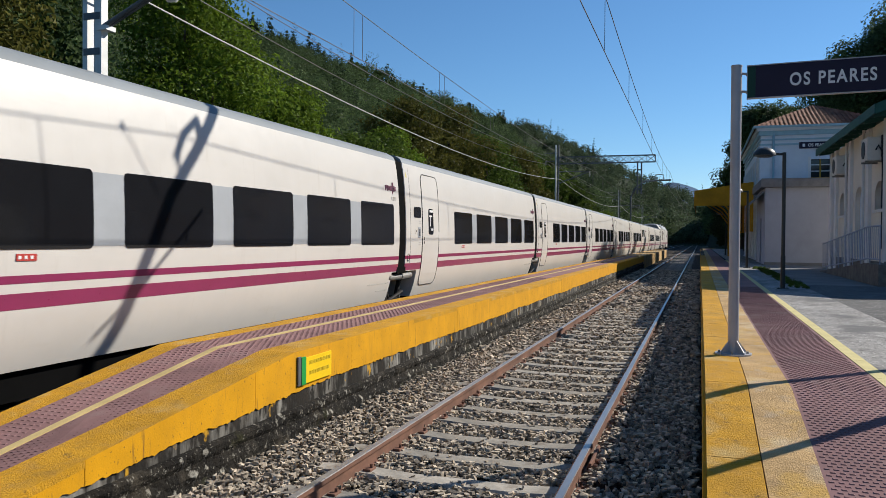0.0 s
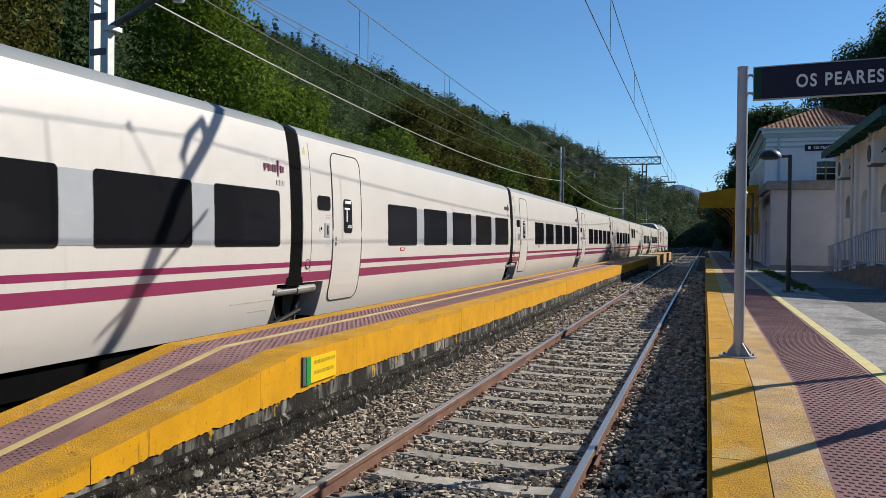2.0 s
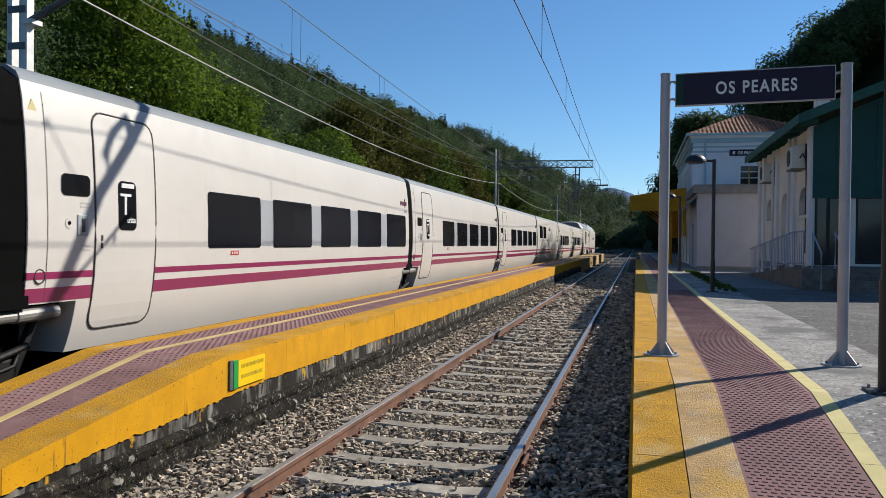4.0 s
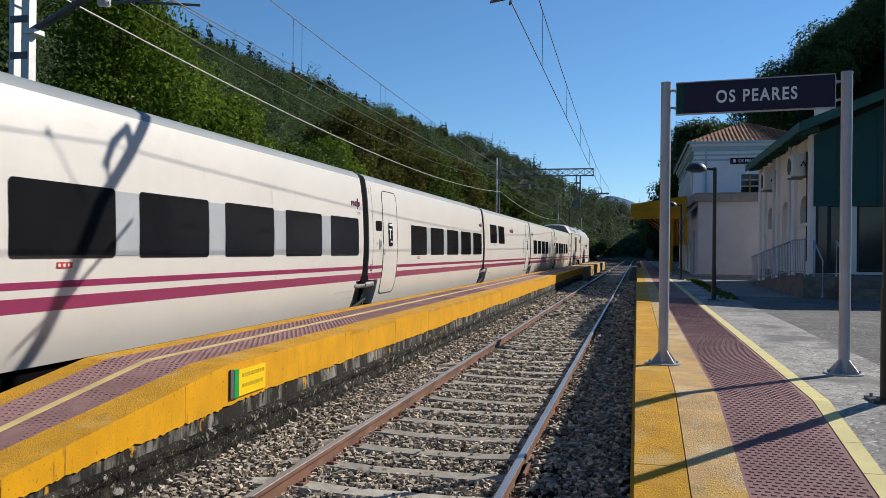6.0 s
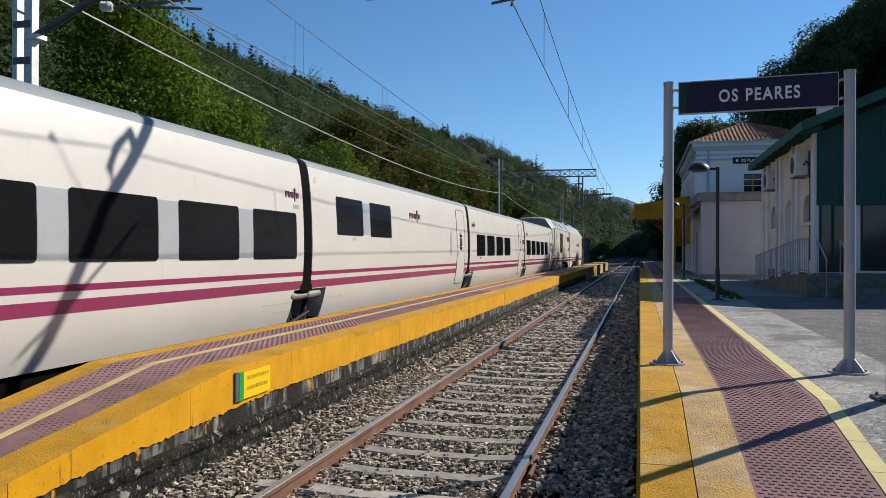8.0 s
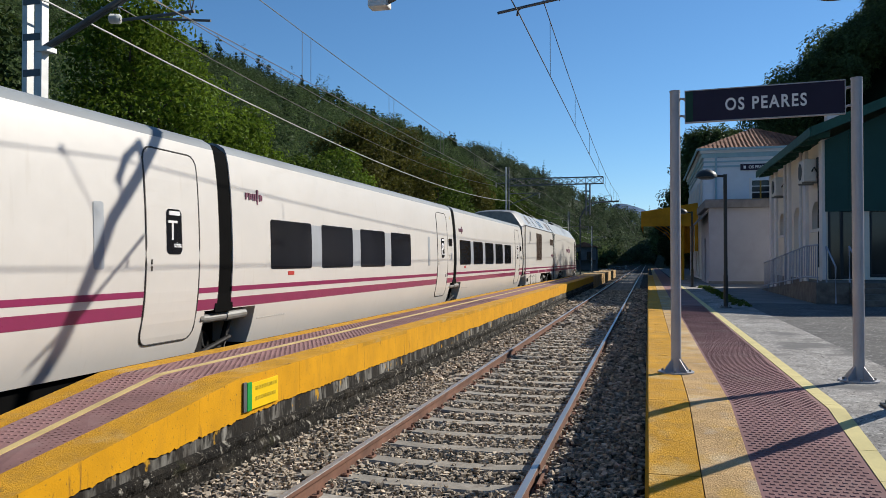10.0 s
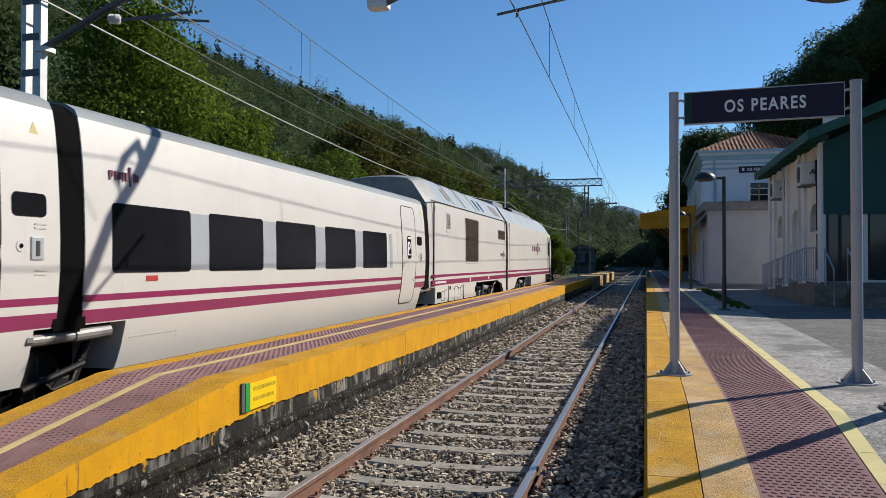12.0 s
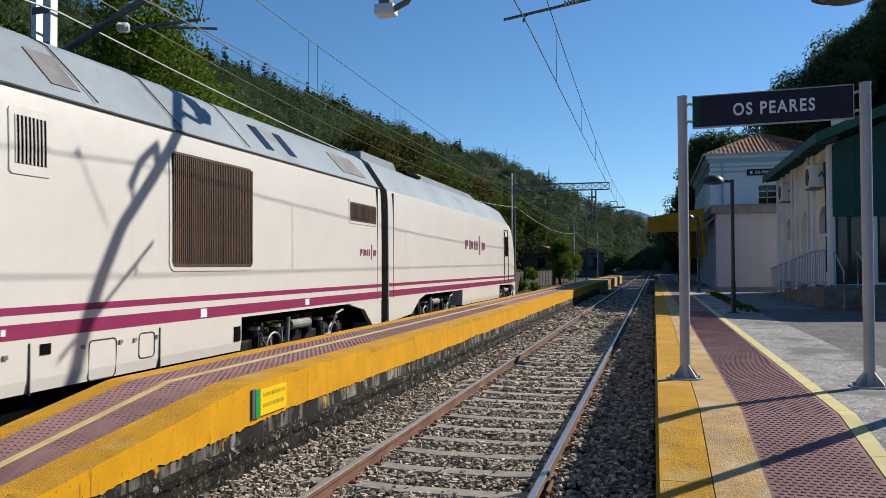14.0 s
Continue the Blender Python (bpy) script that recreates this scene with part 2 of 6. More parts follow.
    "ochre_wood": material("ochre window shutter", (0.50, 0.28, 0.04), 0.7, vary=0.1, bump=0.1),
    "frame_dark": material("dark window frame", (0.03, 0.035, 0.04), 0.5, vary=0.1, bump=0),
    "window_glass": material("dark window glass", (0.02, 0.024, 0.028), 0.05, vary=0.05, bump=0),
    "ac_white": material("off-white air conditioner casing", (0.66, 0.64, 0.58), 0.6, vary=0.06, bump=0.05),
    "step_stone": material("granite steps", (0.18, 0.158, 0.135), 0.9, vary=0.2, scale=4, fine=30, bump=0.4),
    "rail_blue": material("pale blue-grey railing", (0.30, 0.34, 0.42), 0.5, 0.2, vary=0.08, bump=0),
    "earth": material("scrubby earth", (0.075, 0.075, 0.035), 0.95, vary=0.35, scale=0.5, fine=6, bump=0.6, depth=0.05),
    "hill": material("wooded hillside floor", (0.028, 0.042, 0.016), 0.95, vary=0.4, scale=0.06, fine=0.8, bump=0.8, depth=0.6),
    # the blue of distance haze is put into this base colour
    "far_hill": material("distant hill, blue haze in its colour", (0.085, 0.15, 0.25), 1.0, vary=0.12, scale=0.02, fine=0.2, bump=0.3, depth=2.0),
    "bark": material("grey-brown bark", (0.10, 0.08, 0.06), 0.95, vary=0.3, scale=5, bump=0.6, depth=0.03, stretch=(1, 1, 0.25)),
    "leaf_bright": leaf_material("bright sunlit green leaves", (0.095, 0.155, 0.018), (0.165, 0.25, 0.028)),
    "leaf_mid": leaf_material("mid green leaves", (0.07, 0.115, 0.02), (0.11, 0.165, 0.03)),
    "leaf_dark": leaf_material("dark green leaves", (0.04, 0.068, 0.018), (0.07, 0.105, 0.025)),
    "leaf_olive": leaf_material("olive-brown leaves", (0.085, 0.09, 0.022), (0.14, 0.135, 0.03)),
    # green shifted towards blue to carry the haze over the hillside
    "leaf_forest": leaf_material("forest leaves, bluish with haze", (0.066, 0.115, 0.052), (0.125, 0.18, 0.070), 0.35, 0.36, 0.13),
    "leaf_pine": leaf_material("dark pine needles", (0.026, 0.046, 0.022), (0.045, 0.07, 0.03), 0.4),
    # paler leaf tone, with the haze of distance mixed into the colour
    "leaf_far": leaf_material("far leaves, haze in their colour", (0.085, 0.12, 0.07), (0.125, 0.17, 0.09), 0.35, 0.36, 0.08),
    "fence": material("weathered fence timber", (0.15, 0.13, 0.11), 0.9, vary=0.2, bump=0.2),
}

M["rubber"].node_tree.nodes["Principled BSDF"].inputs["Specular IOR Level"].default_value = 0.03


# ---- mesh helpers ----
def mesh_object(name, verts, faces, mat, parent=None, label="", smooth=False):
    me = bpy.data.meshes.new(name)
    me.from_pydata([tuple(v) for v in verts], [], [tuple(f) for f in faces])
    me.update()
    me.materials.append(M[mat])
    if smooth:
        me.polygons.foreach_set("use_smooth", [True] * len(me.polygons))
        me.set_sharp_from_angle(angle=radians(38))
    ob = new(name, me)
    if parent is not None:
        ob.parent = parent
    return tagged(ob, label)


def part(name, bm, mat, parent=None, label="", smooth=False):
    me = bpy.data.meshes.new(name)
    bm.to_mesh(me)
    bm.free()
    me.materials.append(M[mat])
    if smooth:
        me.polygons.foreach_set("use_smooth", [True] * len(me.polygons))
        me.set_sharp_from_angle(angle=radians(38))
    ob = new(name, me)
    if parent is not None:
        ob.parent = parent
    return tagged(ob, label)


def thing(name, m, label, category, group=""):
    ob = new(name)
    ob.empty_display_size = 0.2
    ob.matrix_basis = m
    return tagged(ob, label, category, group)


def box(bm, x0, x1, y0, y1, z0, z1, bevel=0.0):
    g = bmesh.ops.create_cube(bm, size=1, matrix=Matrix.Translation(((x0 + x1) / 2, (y0 + y1) / 2, (z0 + z1) / 2)) @ Matrix.Diagonal((x1 - x0, y1 - y0, z1 - z0, 1)))
    if bevel:
        es = list({e for v in g["verts"] for e in v.link_edges})
        bmesh.ops.bevel(bm, geom=es, offset=bevel, segments=2, profile=0.6, affect="EDGES")
    return bm


def boxm(x0, x1, y0, y1, z0, z1, bevel=0.0):
    return box(bmesh.new(), x0, x1, y0, y1, z0, z1, bevel)


def rod(bm, a, b, r, seg=8, r2=None):
    a, b = Vector(a), Vector(b)
    d = b - a
    m = Matrix.Translation((a + b) / 2) @ d.to_track_quat("Z", "Y").to_matrix().to_4x4()
    bmesh.ops.create_cone(bm, cap_ends=True, segments=seg, radius1=r, radius2=r if r2 is None else r2, depth=d.length, matrix=m)
    return bm


def pipe(bm, pts, r, seg=8):
    """A tube along points, its rings joined into one skin."""
    pts = [Vector(p) for p in pts]
    rings = []
    for i, p in enumerate(pts):
        d = (pts[min(i + 1, len(pts) - 1)] - pts[max(i - 1, 0)]).normalized()
        q = d.to_track_quat("Z", "Y")
        rings.append([bm.verts.new(p + q @ Vector((r * math.cos(2 * math.pi * k / seg), r * math.sin(2 * math.pi * k / seg), 0))) for k in range(seg)])
    for a, b in zip(rings, rings[1:]):
        for k in range(seg):
            bm.faces.new((a[k], a[(k + 1) % seg], b[(k + 1) % seg], b[k]))
    bm.faces.new(list(reversed(rings[0])))
    bm.faces.new(rings[-1])
    return bm


def prism(outline, y0, y1):
    """A bmesh: an (x, z) outline drawn along y."""
    bm = bmesh.new()
    a = [bm.verts.new((x, y0, z)) for x, z in outline]
    b = [bm.verts.new((x, y1, z)) for x, z in outline]
    n = len(outline)
    bm.faces.new(a)
    bm.faces.new(list(reversed(b)))
    for i in range(n):
        bm.faces.new((a[i], b[i], b[(i + 1) % n], a[(i + 1) % n]))
    bmesh.ops.recalc_face_normals(bm, faces=bm.faces)
    return bm


def side_prism(outline, x0, x1):
    """A bmesh: a (y, z) outline drawn along x."""
    bm = bmesh.new()
    a = [bm.verts.new((x0, y, z)) for y, z in outline]
    b = [bm.verts.new((x1, y, z)) for y, z in outline]
    n = len(outline)
    bm.faces.new(a)
    bm.faces.new(list(reversed(b)))
    for i in range(n):
        bm.faces.new((a[i], b[i], b[(i + 1) % n], a[(i + 1) % n]))
    bmesh.ops.recalc_face_normals(bm, faces=bm.faces)
    return bm


def structure(ob, label="", category=""):
    return tagged(ob, label, category, "", "structure")


# ---- ground, track and platforms ----
PLAT, KINK, SLOPE = 0.69, 6.35, 0.131
TRACK_A, TRACK_B = -1.83, -7.05          # centre lines: empty track, train's track


def deck(y):
    """Height of a platform's top, which ramps down towards its end."""
    return PLAT if y >= KINK else max(-0.12, PLAT - SLOPE * (KINK - y))


def island_deck(y):
    """The island's ramp along its front kerb."""
    return PLAT if y >= 6.6 else max(-0.12, PLAT - 0.118 * (6.6 - y))


def island_lean(x, y):
    """The ramp falls more steeply on the side of the train."""
    return -min(1.0, max(0.0, (-4.07 - x) / 0.46)) * min(0.037 * max(0.0, 6.7 - y), max(0.0, island_deck(y) + 0.11))


def ribbon(name, x0, x1, ys, top, bottom, mat, parent=None, label="", lean=lambda x, y: 0.0):
    """A slab from x0 to x1 along ys, its top and bottom given by functions of y."""
    bm = bmesh.new()
    rows = [[bm.verts.new(p) for p in ((x0, y, bottom(y)), (x1, y, bottom(y)), (x1, y, top(y) + lean(x1, y)), (x0, y, top(y) + lean(x0, y)))] for y in ys]
    for a, b in zip(rows, rows[1:]):
        for k in range(4):
            bm.faces.new((a[k], a[(k + 1) % 4], b[(k + 1) % 4], b[k]))
    bm.faces.new(rows[0])
    bm.faces.new(list(reversed(rows[-1])))
    bmesh.ops.recalc_face_normals(bm, faces=bm.faces)
    return part(name, bm, mat, parent, label)


def ground():
    far = 3500
    bm = bmesh.new()
    vs = [bm.verts.new(p) for p in ((-far, -far, -0.42), (far, -far, -0.42), (far, far, -0.42), (-far, far, -0.42))]
    bm.faces.new(vs)
    structure(part("ground", bm, "earth"), "scrubby earth ground of the valley floor", "ground")


def ballast():
    bm = bmesh.new()
    rng = random.Random(3)
    xs = [-10.4, -9.2, -8.4, -7.05, -5.9, -5.0, -3.65, -3.3, -2.9, -2.5, -2.1, -1.7, -1.3, -0.9, -0.5, 0.04]
    ys = [-8 + 0.7 * i for i in range(60)] + [34 + 4 * i for i in range(60)]
    grid = [[bm.verts.new((x, y, -0.175 + rng.uniform(-0.02, 0.01) - (0.22 if x < -9.5 else 0) - (0.03 if -3.5 > x > -5.8 else 0) + (0.06 if -0.85 < x else 0))) for x in xs] for y in ys]
    for a, b in zip(grid, grid[1:]):
        for k in range(len(xs) - 1):
            bm.faces.new((a[k], a[k + 1], b[k + 1], b[k]))
    bed = structure(part("ballast_bed", bm, "ballast"), "crushed-stone bed under both tracks, darkened as shade between the stones", "ballast")
    # loose stones lying on the bed near the end of the platforms
    np_rng = np.random.default_rng(5)
    ico = bmesh.new()
    bmesh.ops.create_cube(ico, size=1.35)
    bmesh.ops.triangulate(ico, faces=ico.faces)
    base = np.array([v.co[:] for v in ico.verts])
    tris = np.array([[v.index for v in f.verts] for f in ico.faces])
    ico.free()
    spots = []
    for y0, y1, step, r in ((2.2, 12, 0.037, 0.027), (12, 22, 0.062, 0.042), (22, 52, 0.12, 0.07)):
        nx, ny = int(3.62 / step), int((y1 - y0) / step)
        gx, gy = np.meshgrid(np.arange(nx), np.arange(ny))
        px = -3.62 + (gx.ravel() + np_rng.uniform(-0.5, 0.5, nx * ny)) * step
        py = y0 + (gy.ravel() + np_rng.uniform(-0.5, 0.5, nx * ny)) * step
        size = r * np_rng.uniform(0.55, 1.15, nx * ny)
        spots.append(np.stack([px, py, size], 1))
    spots = np.concatenate(spots)
    on_sleeper = (np.abs(spots[:, 0] - TRACK_A) < 1.25) & (np.abs((spots[:, 1] - 5.95 + 0.33) % 0.66 - 0.33) < 0.12)
    keep = (~on_sleeper | (np_rng.random(len(spots)) < 0.10)) & (spots[:, 0] < 0.0)
    spots = spots[keep]
    n = len(spots)
    lump = base[None] * np_rng.uniform(0.55, 1.3, (n, len(base), 1)) + np_rng.uniform(-0.42, 0.42, (n, len(base), 3))
    lump = lump * np.stack([np_rng.uniform(0.6, 1.5, n), np_rng.uniform(0.7, 1.3, n), np_rng.uniform(0.5, 1.0, n)], 1)[:, None, :]
    ang = np_rng.uniform(0, 6.28, n)
    ca, sa = np.cos(ang)[:, None], np.sin(ang)[:, None]
    x, y, z = lump[..., 0] * ca - lump[..., 1] * sa, lump[..., 0] * sa + lump[..., 1] * ca, lump[..., 2]
    height = -0.158 + np_rng.uniform(-0.02, 0.032, n) - 0.02 * (np.abs(spots[:, 0] - TRACK_A) < 0.75) + 0.05 * np.clip((-3.0 - spots[:, 0]) / 0.6, 0, 1) + 0.085 * np.clip((spots[:, 0] + 0.92) / 0.1, 0, 1)
    verts = np.stack([x, y, z], -1) * spots[:, 2][:, None, None] + np.stack([spots[:, 0], spots[:, 1], height], 1)[:, None, :]
    faces = (tris[None] + (np.arange(n) * len(base))[:, None, None]).reshape(-1, 3)
    me = bpy.data.meshes.new("ballast_stones")
    fast_mesh(me, verts.reshape(-1, 3), faces)
    me.materials.append(M["stone"])
    tagged(new("ballast_stones", me), "loose angular grey and brown crushed stones", "ballast", "", "stuff")


def fast_mesh(me, verts, faces):
    """Fill a mesh from arrays; all faces have the same number of corners."""
    k = faces.shape[1]
    me.vertices.add(len(verts))
    me.vertices.foreach_set("co", np.ascontiguousarray(verts, dtype=np.float32).ravel())
    me.loops.add(faces.size)
    me.loops.foreach_set("vertex_index", np.ascontiguousarray(faces, dtype=np.int32).ravel())
    me.polygons.add(len(faces))
    me.polygons.foreach_set("loop_start", np.arange(0, faces.size, k, dtype=np.int32))
    me.polygons.foreach_set("loop_total", np.full(len(faces), k, dtype=np.int32))
    me.polygons.foreach_set("use_smooth", [False] * len(faces))
    me.update(calc_edges=True)
    me.validate()


RAIL = [(-0.07, -0.172), (0.07, -0.172), (0.07, -0.16), (0.012, -0.145), (0.010, -0.05), (0.036, -0.036), (0.036, -0.006), (-0.036, -0.006), (-0.036, -0.036), (-0.010, -0.05), (-0.012, -0.145), (-0.07, -0.16)]
HEAD = [(-0.030, -0.006), (0.030, -0.006), (0.027, 0.0), (-0.027, 0.0)]


def tracks():
    sl_bm = prism([(-1.3, -0.30), (1.3, -0.30), (1.3, -0.14), (0.95, -0.125), (0.45, -0.155), (-0.45, -0.155), (-0.95, -0.125), (-1.3, -0.14)], -0.115, 0.115)
    bmesh.ops.bevel(sl_bm, geom=[e for e in sl_bm.edges if abs(e.verts[0].co.y - e.verts[1].co.y) < 1e-4 and e.verts[0].co.z > -0.2 and e.verts[1].co.z > -0.2], offset=0.02, segments=1, affect="EDGES")
    sleeper_mesh = bpy.data.meshes.new("sleeper")
    sl_bm.to_mesh(sleeper_mesh)
    sl_bm.free()
    sleeper_mesh.materials.append(M["sleeper"])
    clip_bm = bmesh.new()
    for s in (-1, 1):
        box(clip_bm, s * 0.065 - 0.035, s * 0.065 + 0.035, -0.06, 0.06, -0.15, -0.115, 0.008)
        rod(clip_bm, (s * 0.085, 0, -0.13), (s * 0.085, 0, -0.085), 0.014, 6)
    clip_mesh = bpy.data.meshes.new("rail_clip")
    clip_bm.to_mesh(clip_mesh)
    clip_bm.free()
    clip_mesh.materials.append(M["rail_side"])
    rng = random.Random(8)
    for name, cx, count, first in (("railway_track", TRACK_A, 190, -3.29), ("railway_track", TRACK_B, 24, -3.3)):
        base = structure(thing(name, pose(cx, 0, 0), "broad-gauge railway track of rusty rails on concrete sleepers", "railway track"))
        for s in (-1, 1):
            r = part("rail", prism([(x + s * 0.87, z) for x, z in RAIL], -12, 330), "rail_side", base, "rusty-sided steel rail")
            part("rail_head", prism([(x + s * 0.87, z) for x, z in HEAD], -12, 330), "rail_top", r, "polished running surface")
        for i in range(count):
            y = first + 0.66 * i
            o = new("sleeper", sleeper_mesh)
            o.parent = base
            o.matrix_basis = pose(rng.uniform(-0.02, 0.02), y, rng.uniform(-0.006, 0.004), 0, 0, rng.uniform(-0.5, 0.5))
            if 2 < y < 26 and cx == TRACK_A:
                for s in (-1, 1):
                    c = new("rail_clip", clip_mesh)
                    c.parent = base
                    c.matrix_basis = pose(s * 0.87, y, 0)
    # rail joint bolt and fishplates on the near rail
    bm = boxm(-0.90, -0.875, 6.45, 7.05, -0.13, -0.05, 0.006)
    for y in (6.53, 6.68, 6.84, 6.98):
        rod(bm, (-0.88, y, -0.09), (-0.84, y, -0.09), 0.02, 6)
    structure(part("fishplate", bm, "rail_side"), "rusty bolted rail joint plate", "fishplate")


def platforms():
    near = [-8, -3, -1, 0.17, 0.5, 2, 3, 4, 5, 5.6, 6.0, KINK, 6.6, 6.7, 6.8, 7.5, 8.5, 10, 12, 15, 20, 30, 42, 55]
    floor_ = lambda y: -0.42
    # island platform between the tracks
    isl = structure(thing("platform_island", pose(0, 0, 0), "low island platform with yellow kerbs and red tactile paving", "platform"))
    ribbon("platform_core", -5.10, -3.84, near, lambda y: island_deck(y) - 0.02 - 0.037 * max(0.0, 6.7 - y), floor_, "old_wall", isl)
    ribbon("kerb_top_front", -4.07, -3.70, near, lambda y: island_deck(y) + 0.004, lambda y: island_deck(y) - 0.05, "yellow", isl, "yellow painted kerb top", lean=island_lean)
    ribbon("kerb_top_back", -5.24, -4.99, near, lambda y: island_deck(y) + 0.004, lambda y: island_deck(y) - 0.50, "yellow", isl, "yellow painted kerb top", lean=island_lean)
    for xa, xb in ((-4.99, -4.60), (-4.53, -4.07)):
        ribbon("tactile_paving", xa, xb, near, lambda y: island_deck(y) + 0.002, lambda y: island_deck(y) - 0.35, "tactile", isl, "dusty red tactile paving", lean=island_lean)
    ribbon("centre_line", -4.60, -4.53, near, lambda y: island_deck(y) + 0.010, lambda y: island_deck(y) - 0.35, "stripe_left", isl, "cream painted line", lean=island_lean)
    def chip(q):
        """How far the paint has come away above the block's lower edge."""
        return max(-0.03, 0.03 * noise.noise(Vector((q * 0.7, 0.2, 0))) + 0.012 * noise.noise(Vector((q * 5.0, 3.2, 0))) + 0.022 * noise.noise(Vector((q * 19.0, 6.2, 0))))

    # yellow kerb blocks, each its own casting
    lower = lambda y: min(PLAT - 0.375 - 0.036 * max(0.0, 6.6 - y), island_deck(y) - 0.03)
    y = -7.94
    rng = random.Random(4)
    while y < 55:
        step = 1.98
        fine = 0.03 if -1 < y < 16 else (0.12 if y < 30 else 0.6)
        cuts = sorted({y + 0.002, *[k for k in (6.6,) if y < k < y + step], *[y + fine * k for k in range(1, int(step / fine))], y + step - 0.002})
        j = rng.uniform(-0.003, 0.003)
        ribbon("kerb_block", -3.86, -3.70 + j, cuts, lambda q: island_deck(q), lambda q: min(lower(q) + chip(q), island_deck(q) - 0.02), "yellow_face", isl)
        y += step
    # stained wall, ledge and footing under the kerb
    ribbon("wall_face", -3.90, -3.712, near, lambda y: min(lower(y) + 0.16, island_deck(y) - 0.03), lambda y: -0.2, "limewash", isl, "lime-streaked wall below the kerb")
    rows_z = [(0.17, 0.0), (0.16, 0.055), (0.135, 0.075), (0.09, 0.07), (0.05, 0.05), (0.02, 0.055), (-0.03, 0.075), (-0.08, 0.07), (-0.14, 0.085), (-0.22, 0.09)]
    wys = [-8] + [-2 + 0.09 * k for k in range(260)] + [21.5 + 0.5 * k for k in range(68)]
    bm = bmesh.new()
    grid = []
    for y in wys:
        line = []
        for z, out in rows_z:
            r = 0.022 * noise.noise(Vector((y * 3.1, z * 6, 1.5))) + 0.014 * noise.noise(Vector((y * 11, z * 17, 7.5)))
            joint = -0.02 if abs((y + 0.3 * math.sin(y)) % 2.3) < 0.07 and out > 0.01 else 0.0
            line.append(bm.verts.new((-3.735 + out + (r if out > 0.01 else 0) + joint, y, min(z, island_deck(y) - 0.03) + 0.012 * noise.noise(Vector((y * 1.7, z, 3))))))
        grid.append(line)
    for a, b in zip(grid, grid[1:]):
        for k in range(len(rows_z) - 1):
            bm.faces.new((a[k], a[k + 1], b[k + 1], b[k]))
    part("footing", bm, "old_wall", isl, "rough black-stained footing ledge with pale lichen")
    ribbon("wall_back", -5.22, -5.05, near, lambda y: island_deck(y) - 0.3 - 0.037 * min(4.5, max(0.0, 6.7 - y)), floor_, "old_wall", isl)
    # continuation of the island platform, lower and in shade
    ribbon("far_platform", -5.3, -3.75, [55, 70, 95], lambda y: PLAT - 0.02, floor_, "worn_yellow", isl, "far end of the platform")

    # main platform with the station
    mp = structure(thing("platform_main", pose(0, 0, 0), "station platform with worn yellow kerb, tactile strip and asphalt", "platform"))
    long_ys = [-8, -3, -1, 0.17, 0.5, 2, 3, 4, 5, 5.6, 6.0, KINK, 6.8, 7.5, 10, 15, 30, 60, 110]
    ribbon("platform_core", 0.03, 30, long_ys, lambda y: deck(y) - 0.02, floor_, "old_wall", mp)
    rng = random.Random(9)
    y = -7.1
    while y < 60:
        step = 1.5
        cuts = sorted({y + 0.004, *[k for k in (KINK,) if y < k < y + step], y + step - 0.004})
        ribbon("kerb_slab", 0.0, 0.302, cuts, lambda q: deck(q) + 0.004, lambda q: deck(q) - 0.34, "yellow", mp)
        y += step
    ribbon("kerb_inner", 0.309, 0.61, long_ys, lambda y: deck(y) + 0.003, lambda y: deck(y) - 0.05, "worn_yellow", mp, "worn yellow and bare concrete strip")
    ribbon("kerb_lip", -0.022, -0.001, long_ys, lambda y: deck(y) - 0.035, lambda y: deck(y) - 0.30, "yellow_face", mp, "yellow rounded kerb lip")
    ribbon("wall_front", 0.02, 0.2, long_ys, lambda y: deck(y) - 0.34, lambda y: -0.3, "old_wall", mp)
    ribbon("tactile_paving", 0.61, 1.29, long_ys, lambda y: deck(y) + 0.001, lambda y: deck(y) - 0.05, "tactile_dark", mp, "dark red tactile paving")
    y = -8.0
    while y < 46:
        step = 0.5 if y < 16 else 2.0
        cuts = sorted({y + 0.003, *[k for k in (KINK,) if y < k < y + step], y + step - 0.003})
        ribbon("line_tile", 1.29, 1.405, cuts, lambda q: deck(q) + 0.006, lambda q: deck(q) - 0.03, "stripe", mp)
        y += step
    ribbon("asphalt", 1.405, 2.35, long_ys, lambda y: deck(y) + 0.002, lambda y: deck(y) - 0.05, "asphalt", mp, "worn pale asphalt")
    ribbon("yard", 2.35, 30, [-8, -3, 0.17, 0.5, 3, 5, KINK, 8, 13, 20, 21.5], lambda y: deck(y) + 0.0, lambda y: deck(y) - 0.05, "yard", mp, "worn asphalt yard")
    ribbon("yard_far", 2.35, 30, [21.5, 60, 110], lambda y: PLAT - 0.004, lambda y: PLAT - 0.06, "path", mp, "pale concrete forecourt")

    # raised bars of the tactile strips
    def studs(x0, x1, y0, y1, px, py, lx, ly, mat, stagger):
        verts, faces = [], []
        ny = int((y1 - y0) / py)
        for j in range(ny):
            yy = y0 + (j + 0.5) * py
            off = px / 2 if stagger and j % 2 else 0.0
            nx = int((x1 - x0) / px)
            for i in range(nx):
                xx = x0 + (i + 0.5) * px + off
                if xx + lx > x1:
                    continue
                z = (island_deck(yy) + island_lean(xx, yy) if xx < -3 else deck(yy)) + 0.001
                k = len(verts)
                for f, h in ((1.0, -0.003), (0.6, 0.0045)):
                    for sx, sy in ((-1, -1), (1, -1), (1, 1), (-1, 1)):
                        dy = sy * ly * f
                        verts.append((xx + sx * lx * f, yy + dy, z + h + (SLOPE * dy if yy < KINK else 0)))
